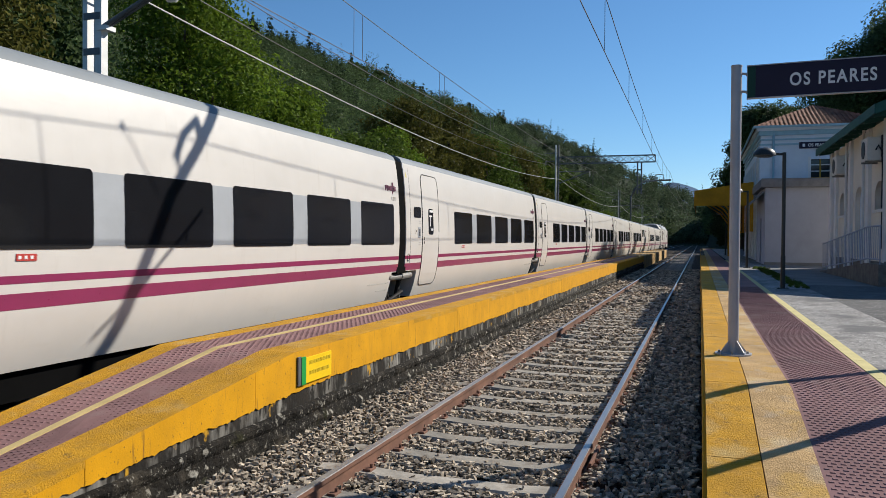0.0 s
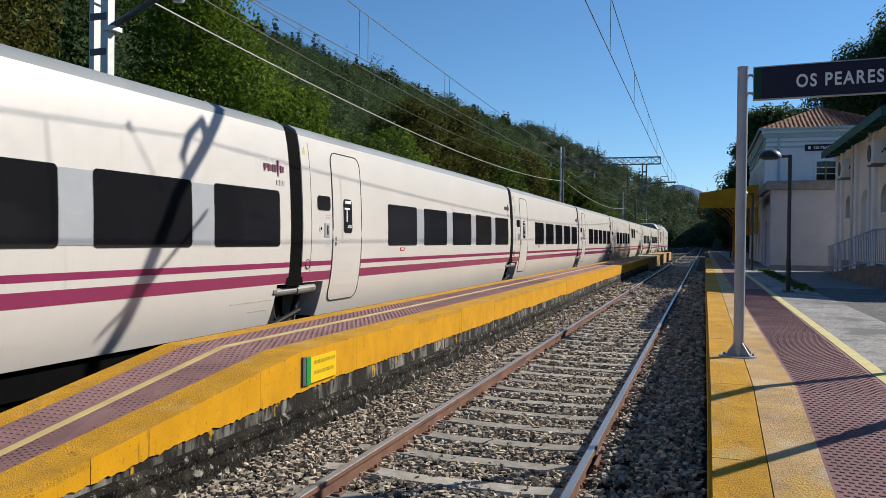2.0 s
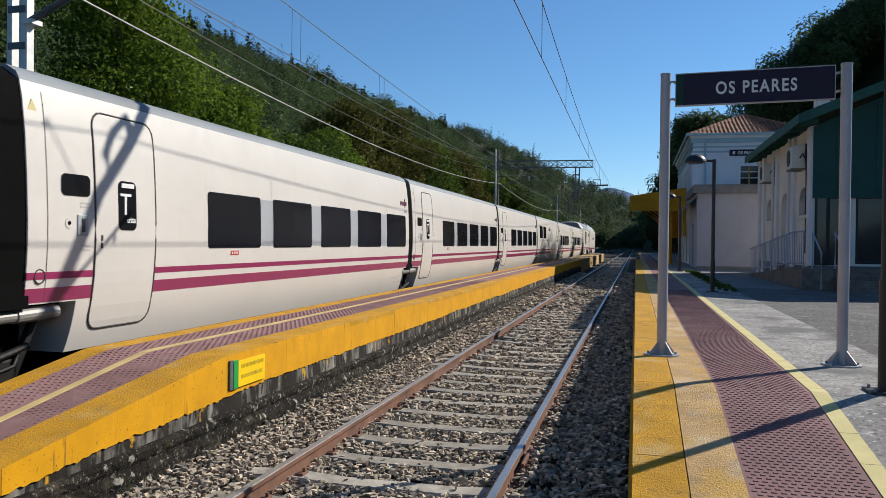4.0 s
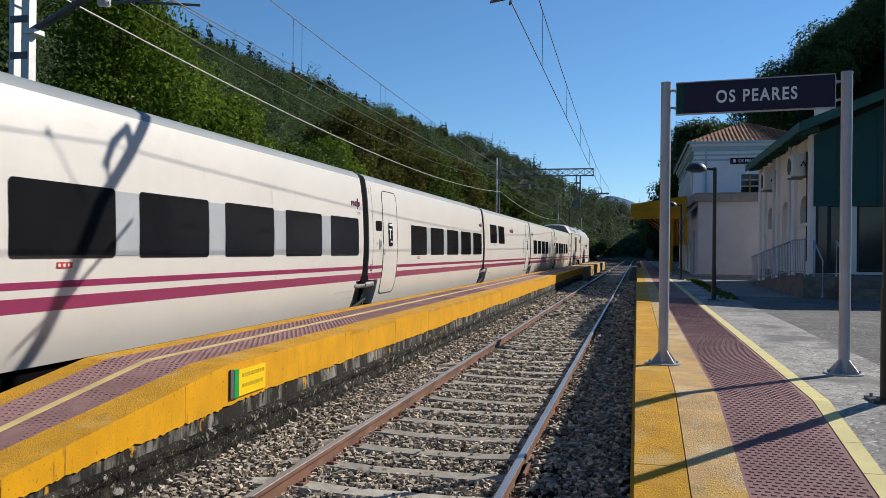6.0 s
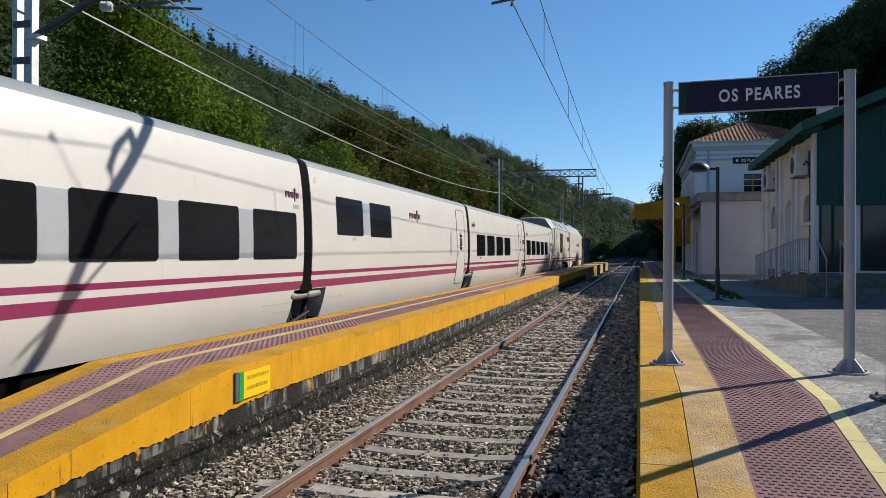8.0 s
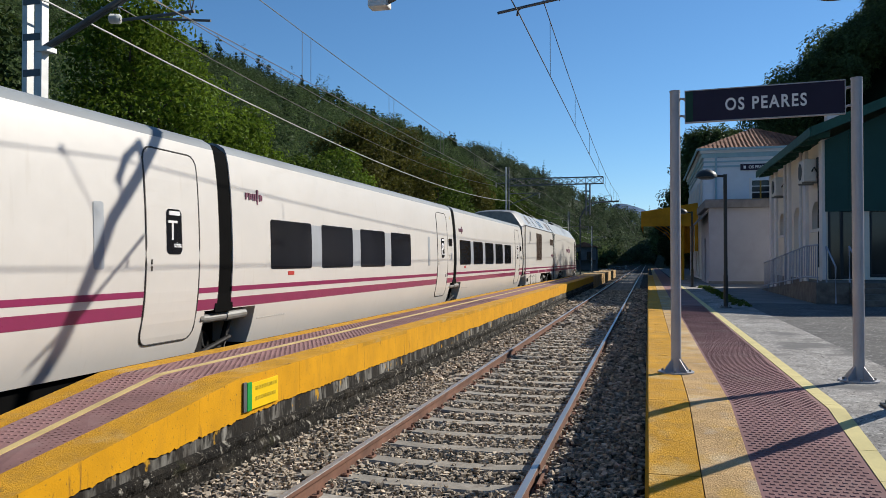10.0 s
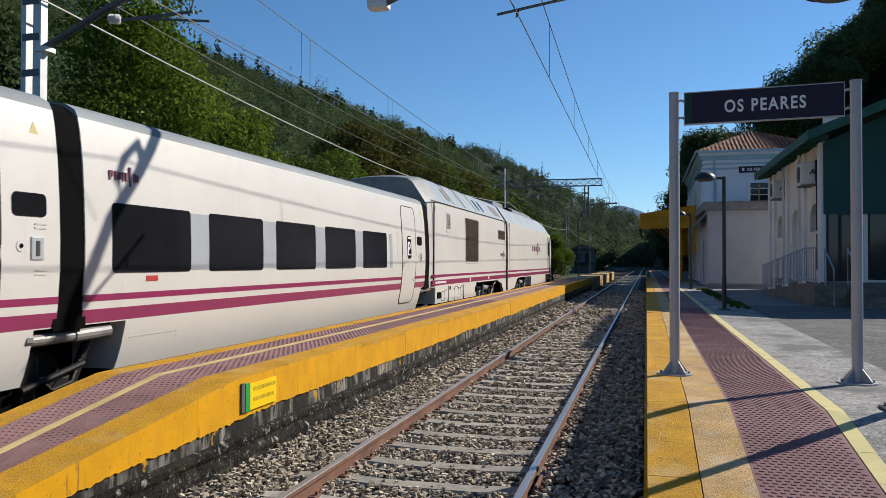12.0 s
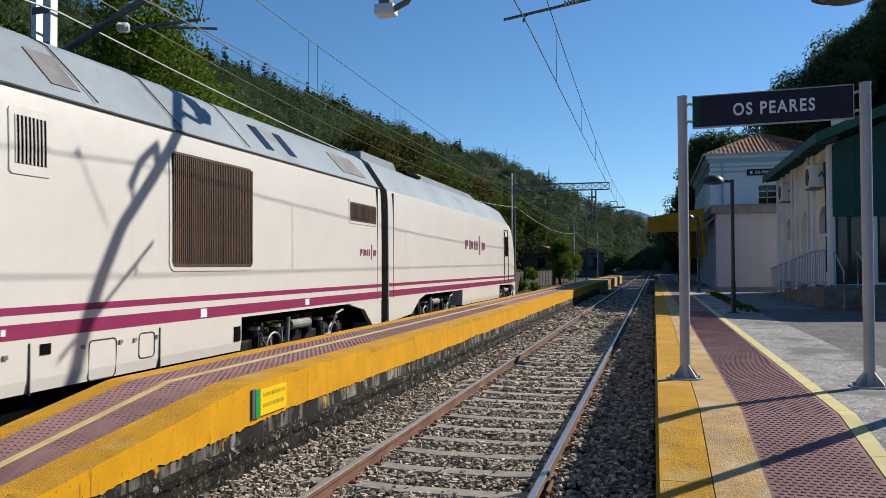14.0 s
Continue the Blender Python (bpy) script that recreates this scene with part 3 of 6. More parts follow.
                faces += [(k + 4, k + 5, k + 6, k + 7)] + [(k + a, k + (a + 1) % 4, k + 4 + (a + 1) % 4, k + 4 + a) for a in range(4)]
        me = bpy.data.meshes.new("tactile_studs")
        fast_mesh(me, np.array(verts), np.array(faces))
        me.materials.append(M[mat])
        o = new("tactile_studs", me)
        return tagged(o, "raised bars of the tactile paving", "", "", "stuff")

    studs(0.62, 1.28, 1.5, 20, 0.050, 0.044, 0.019, 0.010, "tactile_dark", True).parent = mp
    studs(-4.98, -4.61, 1.5, 22, 0.062, 0.066, 0.021, 0.018, "tactile", True).parent = isl
    studs(-4.515, -4.08, 1.5, 22, 0.062, 0.066, 0.021, 0.018, "tactile", True).parent = isl


ground()
ballast()
tracks()
platforms()

# ---- the train ----
COACH = [(1.27, 0.585), (1.315, 0.70), (1.37, 0.88), (1.415, 1.08), (1.45, 1.35), (1.47, 1.70), (1.47, 2.0), (1.455, 2.40), (1.43, 2.80), (1.395, 3.10), (1.36, 3.28)]
COACH_ROOF = [(1.36, 3.28), (1.32, 3.36), (1.20, 3.43), (0.8, 3.49), (0.0, 3.52)]
POWER = [(1.445, 0.64), (1.462, 0.76), (1.47, 1.30), (1.47, 2.20), (1.465, 2.90), (1.45, 3.30), (1.43, 3.47)]
POWER_ROOF = [(1.43, 3.47), (1.38, 3.52), (1.02, 4.06), (0.85, 4.17), (0.4, 4.22), (0.0, 4.23)]


def text_part(body, width, height, m, mat, parent, label="", depth=0.004, spacing=1.0):
    """Letters of the built-in font as a mesh, fitted to a width and height; stands in the x-z plane facing -y."""
    cu = bpy.data.curves.new("letters", "FONT")
    cu.body, cu.extrude, cu.offset, cu.space_character = body, 0.02, 0.022, spacing
    tmp = bpy.data.objects.new("letters", cu)
    me = bpy.data.meshes.new_from_object(tmp)
    bpy.data.objects.remove(tmp)
    co = np.empty(len(me.vertices) * 3)
    me.vertices.foreach_get("co", co)
    co = co.reshape(-1, 3)
    lo, hi = co.min(0), co.max(0)
    flat = (co - lo) / (hi - lo)
    out = np.stack([(flat[:, 0] - 0.5) * width, -flat[:, 2] * depth, (flat[:, 1] - 0.5) * height], 1)
    me.vertices.foreach_set("co", out.ravel())
    me.update()
    me.materials.clear()
    me.materials.append(M[mat])
    ob = new("lettering", me)
    ob.parent = parent
    ob.matrix_basis = m
    return tagged(ob, label)


def side_at(profile, z):
    """How far a body's side stands out from its centre line at height z."""
    return float(np.interp(z, [p[1] for p in profile], [p[0] for p in profile]))


def skin(profile, y0, y1, closed, ys=None, squeeze=None):
    """A hull: half a profile mirrored, drawn along y. squeeze(y) scales width and top height."""
    half = list(profile)
    full = [(x, z) for x, z in half] + [(-x, z) for x, z in reversed(half) if x > 1e-6]
    bm = bmesh.new()
    rings = []
    for y in ys or [y0, y1]:
        sx, drop = squeeze(y) if squeeze else (1.0, 0.0)
        rings.append([bm.verts.new((x * sx, y, z - drop * max(0.0, z - 0.5))) for x, z in full])
    n = len(full)
    for a, b in zip(rings, rings[1:]):
        for k in range(n if closed else n - 1):
            bm.faces.new((a[k], a[(k + 1) % n], b[(k + 1) % n], b[k]))
    bm.faces.new(rings[0])
    bm.faces.new(list(reversed(rings[-1])))
    bmesh.ops.recalc_face_normals(bm, faces=bm.faces)
    return bm


def panel(profile, y0, y1, z0, z1, out=0.004, radius=0.0, thick=0.03, side=1, squeeze=None):
    """A panel with rounded corners that follows the body's side."""
    zs = set(np.linspace(z0, z1, max(2, int((z1 - z0) / 0.12) + 1)))
    if radius:
        for k in range(1, 6):
            d = radius * (1 - math.cos(k * math.pi / 12))
            zs |= {z0 + d, z1 - d}
        zs |= {z0 + radius, z1 - radius}
    bm = bmesh.new()
    rows = []
    for z in sorted(zs):
        inset = 0.0
        d = min(z - z0, z1 - z)
        if radius and d < radius:
            inset = radius - math.sqrt(max(0.0, radius ** 2 - (radius - d) ** 2))
        x = side_at(profile, z)
        row = []
        for y in (y0 + inset, y1 - inset):
            sx = squeeze(y)[0] if squeeze else 1.0
            row += [bm.verts.new((side * (x * sx + out), y, z)), bm.verts.new((side * (x * sx - thick), y, z))]
        rows.append(row)
    for a, b in zip(rows, rows[1:]):
        bm.faces.new((a[0], a[2], b[2], b[0]))
        bm.faces.new((a[1], a[0], b[0], b[1]))
        bm.faces.new((a[2], a[3], b[3], b[2]))
    bm.faces.new((rows[0][1], rows[0][3], rows[0][2], rows[0][0]))
    bm.faces.new((rows[-1][0], rows[-1][2], rows[-1][3], rows[-1][1]))
    bmesh.ops.recalc_face_normals(bm, faces=bm.faces)
    return bm


def outline(profile, y0, y1, z0, z1, radius, r=0.013, side=1):
    """A dark seam round a door: a thin tube along the rounded outline on the side."""
    pts = []
    for cy, cz, a0 in ((y1 - radius, z1 - radius, 0), (y0 + radius, z1 - radius, 90), (y0 + radius, z0 + radius, 180), (y1 - radius, z0 + radius, 270)):
        for k in range(5):
            a = radians(a0 + k * 22.5)
            pts.append((cy + radius * math.cos(a), cz + radius * math.sin(a)))
    dense = []
    for (ya, za), (yb, zb) in zip(pts, pts[1:] + pts[:1]):
        n = max(1, int(abs(zb - za) / 0.2))
        dense += [(ya + (yb - ya) * k / n, za + (zb - za) * k / n) for k in range(n)]
    dense.append(dense[0])
    bm = bmesh.new()
    return pipe(bm, [(side * (side_at(profile, z) + 0.001), y, z) for y, z in dense], r, 6)


def wheelset(parent, y, bogie_y=0.0):
    bm = bmesh.new()
    for s in (-1, 1):
        rod(bm, (s * 0.80, y, 0.43), (s * 0.94, y, 0.43), 0.43, 20)
        rod(bm, (s * 0.78, y, 0.43), (s * 0.81, y, 0.43), 0.46, 20)
        rod(bm, (s * 0.94, y, 0.43), (s * 1.12, y, 0.43), 0.13, 12)
    rod(bm, (-0.9, y, 0.43), (0.9, y, 0.43), 0.08, 10)
    return part("wheelset", bm, "gear", parent, "oily steel wheelset")


def logo(profile, parent, y0, y1, z0, z1, mat="logo"):
    """The operator's mark as plain strokes of its size and colour."""
    bm = bmesh.new()
    h, w = z1 - z0, y1 - y0
    x = (side_at(profile, z0) + 0.006)
    strokes = [(0.00, 0.035, 0.25, 0.70), (0.08, 0.11, 0.42, 0.70), (0.20, 0.235, 0.25, 0.70), (0.28, 0.30, 0.30, 0.66), (0.33, 0.36, 0.30, 0.66), (0.44, 0.475, 0.25, 0.70), (0.55, 0.585, 0.25, 0.70),
               (0.68, 0.715, 0.0, 1.0), (0.83, 0.865, 0.25, 0.70), (0.90, 0.92, 0.30, 0.66), (0.95, 0.98, 0.30, 0.66)]
    for a, b, c, d in strokes:
        b = a + 1.7 * (b - a)
        box(bm, x - 0.02, x + 0.001, y0 + a * w, y0 + b * w, z0 + c * h, z0 + d * h)
    return part("mark", bm, mat, parent, "operator mark of plain plum strokes")


def number_bar(profile, parent, y0, y1, z0, z1, mat="dim_print"):
    bm = bmesh.new()
    n = max(3, int((y1 - y0) / 0.075))
    for k in range(n):
        a = y0 + (y1 - y0) * k / n
        box(bm, side_at(profile, z0) - 0.02, side_at(profile, z0) + 0.005, a, a + (y1 - y0) / n * 0.7, z0, z1)
    return part("number_bars", bm, mat, parent, "faded painted number")


def coach_base(label, length=13.14):
    e = thing("passenger_coach", pose(TRACK_B, 0, 0), label, "train coach", "coaches of the train")
    a, b = 0.11, length - 0.25
    # body with a step up at each end above the shared wheels
    lower = [p for p in COACH if p[1] <= 1.30]
    upper = [p for p in COACH if p[1] >= 1.13]
    up = [(side_at(COACH, 1.13), 1.13)] + [p for p in COACH if p[1] > 1.13]
    low = [p for p in COACH if p[1] < 1.13] + [(side_at(COACH, 1.13), 1.13)]
    part("body", skin(up, a, b, True), "train_white", e, "cream-white upper body", True)
    part("skirt", skin(low, a + 0.72, b - 0.28, True), "train_white", e, "cream-white lower body", True)
    part("roof", skin(COACH_ROOF, a, b, True), "train_roof", e, "grey-blue roof", True)
    # gangway bellows and the dark well with its shared wheels
    bel = [(x * 0.988, z) for x, z in COACH if z > 1.1] + [(1.18, 3.40), (0.75, 3.46), (0.0, 3.49)]
    part("gangway", skin([(1.44, 1.1)] + bel, -0.30, 0.16, True), "rubber", e, "black gangway bellows")
    bm = boxm(-1.25, 1.25, -0.62, 0.95, 0.42, 1.15)
    part("wheel_well", boxm(-1.22, 1.22, -0.62, 0.95, 0.95, 1.14), "rubber", e)
    # added black boxes: solid stand-ins for the shade in the well and underneath
    part("well_back", boxm(-0.72, 0.72, -0.9, 1.2, 0.2, 0.949), "rubber", e)
    part("underframe", boxm(-1.2, 1.2, a + 0.75, b - 0.3, 0.30, 0.584), "rubber", e, "black underframe block, also standing in for the shade below")
    bm.free()
    wheelset(e, 0.02)
    for s in (-1, 1):
        bm = bmesh.new()
        rod(bm, (s * 1.34, -0.52, 1.02), (s * 1.34, 0.08, 1.025), 0.062, 14)
        rod(bm, (s * 1.34, 0.08, 1.025), (s * 1.34, 0.62, 1.035), 0.075, 14)
        rod(bm, (s * 1.34, -0.60, 1.04), (s * 1.34, -0.52, 1.04), 0.08, 10)
        part("damper", bm, "tube", e, "grey damper tube across the gap")
    for s in (-1, 1):
        bm = bmesh.new()
        rod(bm, (s * 1.30, -0.55, 0.55), (s * 1.30, 0.30, 0.72), 0.035, 8)
        pipe(bm, [(s * 1.25, 0.30, 0.75), (s * 1.32, 0.10, 0.55), (s * 1.3, -0.15, 0.50), (s * 1.25, -0.30, 0.65), (s * 1.2, -0.25, 0.85)], 0.02, 6)
        box(bm, s * 1.2 - 0.08, s * 1.2 + 0.08, -0.2, 0.2, 0.32, 0.62, 0.03)
        rod(bm, (s * 1.16, 0.0, 0.43), (s * 1.30, 0.0, 0.43), 0.17, 14)
        rod(bm, (s * 1.15, 0.25, 0.40), (s * 1.15, 0.55, 0.95), 0.05, 8)
        box(bm, s * 1.1 - 0.15, s * 1.1 + 0.15, -0.5, -0.3, 0.30, 0.9, 0.03)
        part("running_gear", bm, "gear", e, "dark suspension links and hoses")
    return e, a, b


def stripes(profile, e, spans, squeeze=None):
    for y0, y1 in spans:
        part("upper_stripe", panel(profile, y0, y1, 1.37, 1.44, 0.003, squeeze=squeeze), "magenta", e, "narrow magenta stripe")
        part("lower_stripe", panel(profile, y0, y1, 1.145, 1.285, 0.003, squeeze=squeeze), "magenta", e, "broad magenta stripe")


def door(profile, e, y0, y1, letters):
    d = part("door", panel(profile, y0, y1, 0.80, 3.13, 0.006, 0.16), "train_white", e, "cream-white plug door")
    part("door_seal", outline(profile, y0, y1, 0.80, 3.13, 0.16), "seam", d, "dark door seal")
    m = (y0 + y1) / 2
    part("door_window", panel(profile, m - 0.16, m + 0.16, 1.87, 2.42, 0.010, 0.07), "dark_glass", d, "narrow door window with white class print")
    bm = bmesh.new()
    x = side_at(profile, 2.1) + 0.012
    if letters == "P":
        text_part("P", 0.20, 0.33, pose(x, m - 0.03, 2.115, 0, 0, 90), "sign_white", d, "white class letter", 0.003)
        text_part("referente", 0.19, 0.052, pose(x, m + 0.055, 1.975, 0, 0, 90), "sign_white", d, "white class word", 0.003)
    else:
        box(bm, x - 0.01, x, m - 0.13, m + 0.06, 2.25, 2.28)
        box(bm, x - 0.01, x, m - 0.055, m - 0.02, 1.95, 2.25)
        text_part("urista", 0.15, 0.062, pose(x + 0.0, m + 0.065, 1.985, 0, 0, 90), "sign_white", d, "white class word", 0.003)
    box(bm, x - 0.01, x, m - 0.11, m + 0.11, 2.345, 2.395)
    part("class_print", bm, "sign_white", d, "white class letter and word")
    for z in (1.78, 1.70):
        part("door_lock", boxm(side_at(profile, z) - 0.01, side_at(profile, z) + 0.012, y0 + 0.09, y0 + 0.115, z - 0.03, z + 0.03), "seam", d)


def window(profile, e, y0, y1, z0, z1, name="window", radius=0.055):
    return part(name, panel(profile, y0, y1, z0, z1, 0.008, radius), "dark_glass", e, "dark tinted window")


def small_fittings(profile, e, y0):
    """The little window, handle recess and prints beside a door."""
    window(profile, e, y0, y0 + 0.42, 2.21, 2.43, "small_window")
    bm = boxm(side_at(profile, 1.95) - 0.01, side_at(profile, 1.95) + 0.012, y0 + 0.22, y0 + 0.38, 1.80, 2.02, 0.01)
    h = part("handle_recess", bm, "train_grey", e, "grey door control recess")
    x = side_at(profile, 1.95) + 0.004
    part("lock_plate", rod(bmesh.new(), (x - 0.02, y0 + 0.10, 1.93), (x + 0.002, y0 + 0.10, 1.93), 0.055, 16), "train_white", e, "oval lock plate")
    part("lock_hole", rod(bmesh.new(), (x - 0.02, y0 + 0.10, 1.93), (x + 0.006, y0 + 0.10, 1.93), 0.022, 12), "rubber", e)
    part("coupling_mark", pipe(bmesh.new(), [(side_at(profile, 1.42) + 0.002, y0 - 0.28 + 0.07 * math.cos(a), 1.40 + 0.07 * math.sin(a)) for a in [radians(30 * q) for q in range(13)]], 0.007, 5), "seam", e, "small round stencil mark")
    for z in (2.14, 2.10, 1.70, 1.66):
        part("print_line", boxm(side_at(profile, z) - 0.01, side_at(profile, z) + 0.004, y0 + 0.27, y0 + 0.42, z - 0.008, z + 0.008), "dim_print", e)
    part("control_handle", boxm(side_at(profile, 1.95), side_at(profile, 1.95) + 0.02, y0 + 0.28, y0 + 0.32, 1.84, 1.98), "seam", h)


def tourist_coach(k, extra=""):
    e, a, b = coach_base("cream-white tilting coach with magenta stripes and five dark windows")
    stripes(COACH, e, [(a, 1.05), (2.14, b)])
    part("pillar_band", panel(COACH, 3.42, 12.45, 1.69, 2.40, 0.004), "train_grey", e, "pale grey band between the windows")
    for i in range(5):
        window(COACH, e, 3.32 + 1.94 * i, 4.83 + 1.94 * i, 1.665, 2.425)
    small_fittings(COACH, e, 0.56)
    door(COACH, e, 1.06, 2.13, "T")
    logo(COACH, e, 12.22, 12.72, 2.62, 2.84)
    number_bar(COACH, e, 12.52, 12.76, 2.50, 2.57)
    number_bar(COACH, e, 11.55, 12.55, 0.93, 1.01)
    number_bar(COACH, e, 12.0, 12.5, 0.80, 0.85)
    bm = boxm(side_at(COACH, 1.6) - 0.01, side_at(COACH, 1.6) + 0.006, 3.94, 4.16, 1.565, 1.625)
    p = part("seat_label", bm, "red_print", e, "small red label plate")
    for q in range(3):
        part("label_print", boxm(side_at(COACH, 1.6), side_at(COACH, 1.6) + 0.008, 3.96 + q * 0.065, 3.99 + q * 0.065, 1.58, 1.61), "sign_white", p)
    part("body_seam", panel(COACH, 0.36, 0.369, 1.14, 3.2, 0.003), "seam", e)
    warning(COACH, e, 0.22, 3.05)
    return e


def warning(profile, e, y, z):
    bm = bmesh.new()
    x = side_at(profile, z) + 0.006
    vs = [bm.verts.new(p) for p in ((x, y - 0.06, z - 0.05), (x, y + 0.06, z - 0.05), (x - 0.004, y, z + 0.06))]
    ws = [bm.verts.new((v.co.x - 0.02, v.co.y, v.co.z)) for v in vs]
    bm.faces.new(vs)
    for i in range(3):
        bm.faces.new((vs[i], ws[i], ws[(i + 1) % 3], vs[(i + 1) % 3]))
    part("warning_triangle", bm, "stripe", e, "small yellow warning triangle")


def cafe_coach():
    e, a, b = coach_base("cream-white buffet coach with two high windows")
    stripes(COACH, e, [(a, 11.28), (12.42, b)])
    part("pillar_band", panel(COACH, 1.35, 4.45, 2.15, 2.80, 0.004), "train_grey", e, "pale grey pillar between the windows")
    for y0 in (1.27, 3.17):
        window(COACH, e, y0, y0 + 1.45, 2.11, 2.84)
    logo(COACH, e, 6.15, 7.1, 2.56, 2.86)
    part("narrow_window", panel(COACH, 10.42, 10.58, 1.70, 2.42, 0.006, 0.03), "train_grey", e, "narrow grey panel")
    door(COACH, e, 11.30, 12.40, "T")
    number_bar(COACH, e, 0.9, 1.8, 0.93, 1.01)
    part("service_label", boxm(side_at(COACH, 2.0), side_at(COACH, 2.0) + 0.006, 2.10, 2.30, 2.02, 2.07), "dim_print", e)
    warning(COACH, e, 0.34, 3.05)
    return e


def first_coach(first, n, narrow, d0):
    e, a, b = coach_base("cream-white coach with %s dark windows and rear door" % ("four" if n == 4 else "five"))
    stripes(COACH, e, [(a, d0 - 0.02), (d0 + 1.12, b)])
    part("pillar_band", panel(COACH, first + 0.1, first + 1.93 * (n - 1) + 1.4, 1.69, 2.40, 0.004), "train_grey", e, "pale grey band between the windows")
    for i in range(n):
        window(COACH, e, first + 1.93 * i, first + 1.93 * i + 1.5, 1.665, 2.425)
    part("narrow_window", panel(COACH, narrow, narrow + 0.18, 1.66, 2.42, 0.006, 0.03), "train_grey", e, "narrow grey panel")
    door(COACH, e, d0, d0 + 1.10, "P")
    small_fittings(COACH, e, d0 + 1.24)
    logo(COACH, e, 0.5, 1.0, 2.62, 2.84)
    number_bar(COACH, e, 0.95, 1.9, 0.93, 1.01)
    part("seat_label", boxm(side_at(COACH, 1.6) - 0.01, side_at(COACH, 1.6) + 0.006, first + 0.6, first + 0.82, 1.565, 1.625), "red_print", e, "small red label plate")
    warning(COACH, e, 12.6, 3.05)
    return e


def vent(profile, e, y0, y1, z0, z1, name, bars, mat="grille", radius=0.06, frame_mat="train_white"):
    """A framed grille with upright bars."""
    part("frame", panel(profile, y0 - 0.05, y1 + 0.05, z0 - 0.05, z1 + 0.05, 0.010, radius), frame_mat, e, "raised vent frame")
    g = part(name, panel(profile, y0, y1, z0, z1, 0.013, radius * 0.6), mat, e, "slatted vent") if name != "louvre" else part(name, panel(profile, y0 + 0.03, y1 - 0.03, z0 + 0.05, z1 - 0.03, 0.014, 0.01), "rubber", e, "dark louvre opening")
    bm = bmesh.new()
    for i in range(bars):
        y = y0 + (y1 - y0) * (i + 0.5) / bars
        w = (y1 - y0) / bars * 0.26
        if name == "louvre":
            w *= 0.6
            part("slat", panel(profile, y - w, y + w, z0 + 0.05, z1 - 0.03, 0.018, 0.003), "train_white", g)
        else:
            box(bm, side_at(profile, z1) - 0.02, side_at(profile, (z0 + z1) / 2) + 0.022, y - w, y + w, z0 + 0.05, z1 - 0.03)
    return part("slats", bm, mat, g, "upright slats") if name != "louvre" else g


def bogie(e, y0, y1):
    """A powered bogie: frame, wheels, springs, cylinders and hoses."""
    m = (y0 + y1) / 2
    for y in (m - 1.15, m + 1.15):
        wheelset(e, y)
    for s in (-1, 1):
        bm = bmesh.new()
        box(bm, s * 1.14 - 0.07, s * 1.14 + 0.07, m - 1.9, m + 1.9, 0.55, 0.72, 0.03)
        for y in (m - 1.15, m + 1.15):
            box(bm, s * 1.16 - 0.12, s * 1.16 + 0.12, y - 0.2, y + 0.2, 0.28, 0.6, 0.04)
            rod(bm, (s * 1.22, y, 0.43), (s * 1.32, y, 0.43), 0.15, 14)
            for d in (-0.34, 0.34):
                rod(bm, (s * 1.18, y + d, 0.35), (s * 1.18, y + d, 0.85), 0.085, 10)
        for d in (-0.25, 0.25):
            rod(bm, (s * 1.2, m + d, 0.68), (s * 1.2, m + d, 1.02), 0.12, 12)
        part("bogie_frame", bm, "gear", e, "black bogie frame with springs")
    for s in (-1, 1):
        bm = bmesh.new()
        rod(bm, (s * 1.30, m - 0.55, 0.86), (s * 1.30, m + 0.15, 0.86), 0.085, 12)
        part("brake_cylinder", bm, "tube", e, "grey brake cylinder")
        bm = bmesh.new()
        pipe(bm, [(s * 1.32, m - 1.5, 0.95), (s * 1.36, m - 1.55, 0.7), (s * 1.36, m - 1.3, 0.5), (s * 1.3, m - 1.2, 0.75)], 0.022, 6)
        part("hose", bm, "tube", e, "hanging air hose")
        bm = bmesh.new()
        pipe(bm, [(s * 1.32, m + 1.7, 0.98), (s * 1.38, m + 1.5, 1.0), (s * 1.38, m + 1.2, 0.95), (s * 1.34, m + 1.0, 0.6)], 0.022, 6)
        part("hose", bm, "tube", e, "hanging air hose")
        part("link_rod", rod(bmesh.new(), (s * 1.34, m + 0.3, 0.45), (s * 1.34, m + 1.0, 0.62), 0.035, 8), "tube", e, "slanting link rod")
        part("damper", rod(bmesh.new(), (s * 1.34, m - 0.7, 0.5), (s * 1.34, m - 0.65, 1.0), 0.035, 8), "tube", e, "upright damper")
        for y in (m - 1.15, m + 1.15):
            ring = [(s * 1.345, y + 0.27 * math.cos(a), 0.52 + 0.27 * math.sin(a)) for a in [radians(-20 + 22 * q) for q in range(11)]]
            part("brake_ring", pipe(bmesh.new(), ring, 0.02, 6), "tube", e, "curved brake pipe over the axle box")
            for d in (-0.34, 0.34):
                part("spring_cap", rod(bmesh.new(), (s * 1.18, y + d, 0.85), (s * 1.18, y + d, 0.90), 0.10, 10), "tube", e)
                part("spring_rod", rod(bmesh.new(), (s * 1.30, y + d, 0.36), (s * 1.30, y + d, 0.80), 0.022, 6), "tube", e)


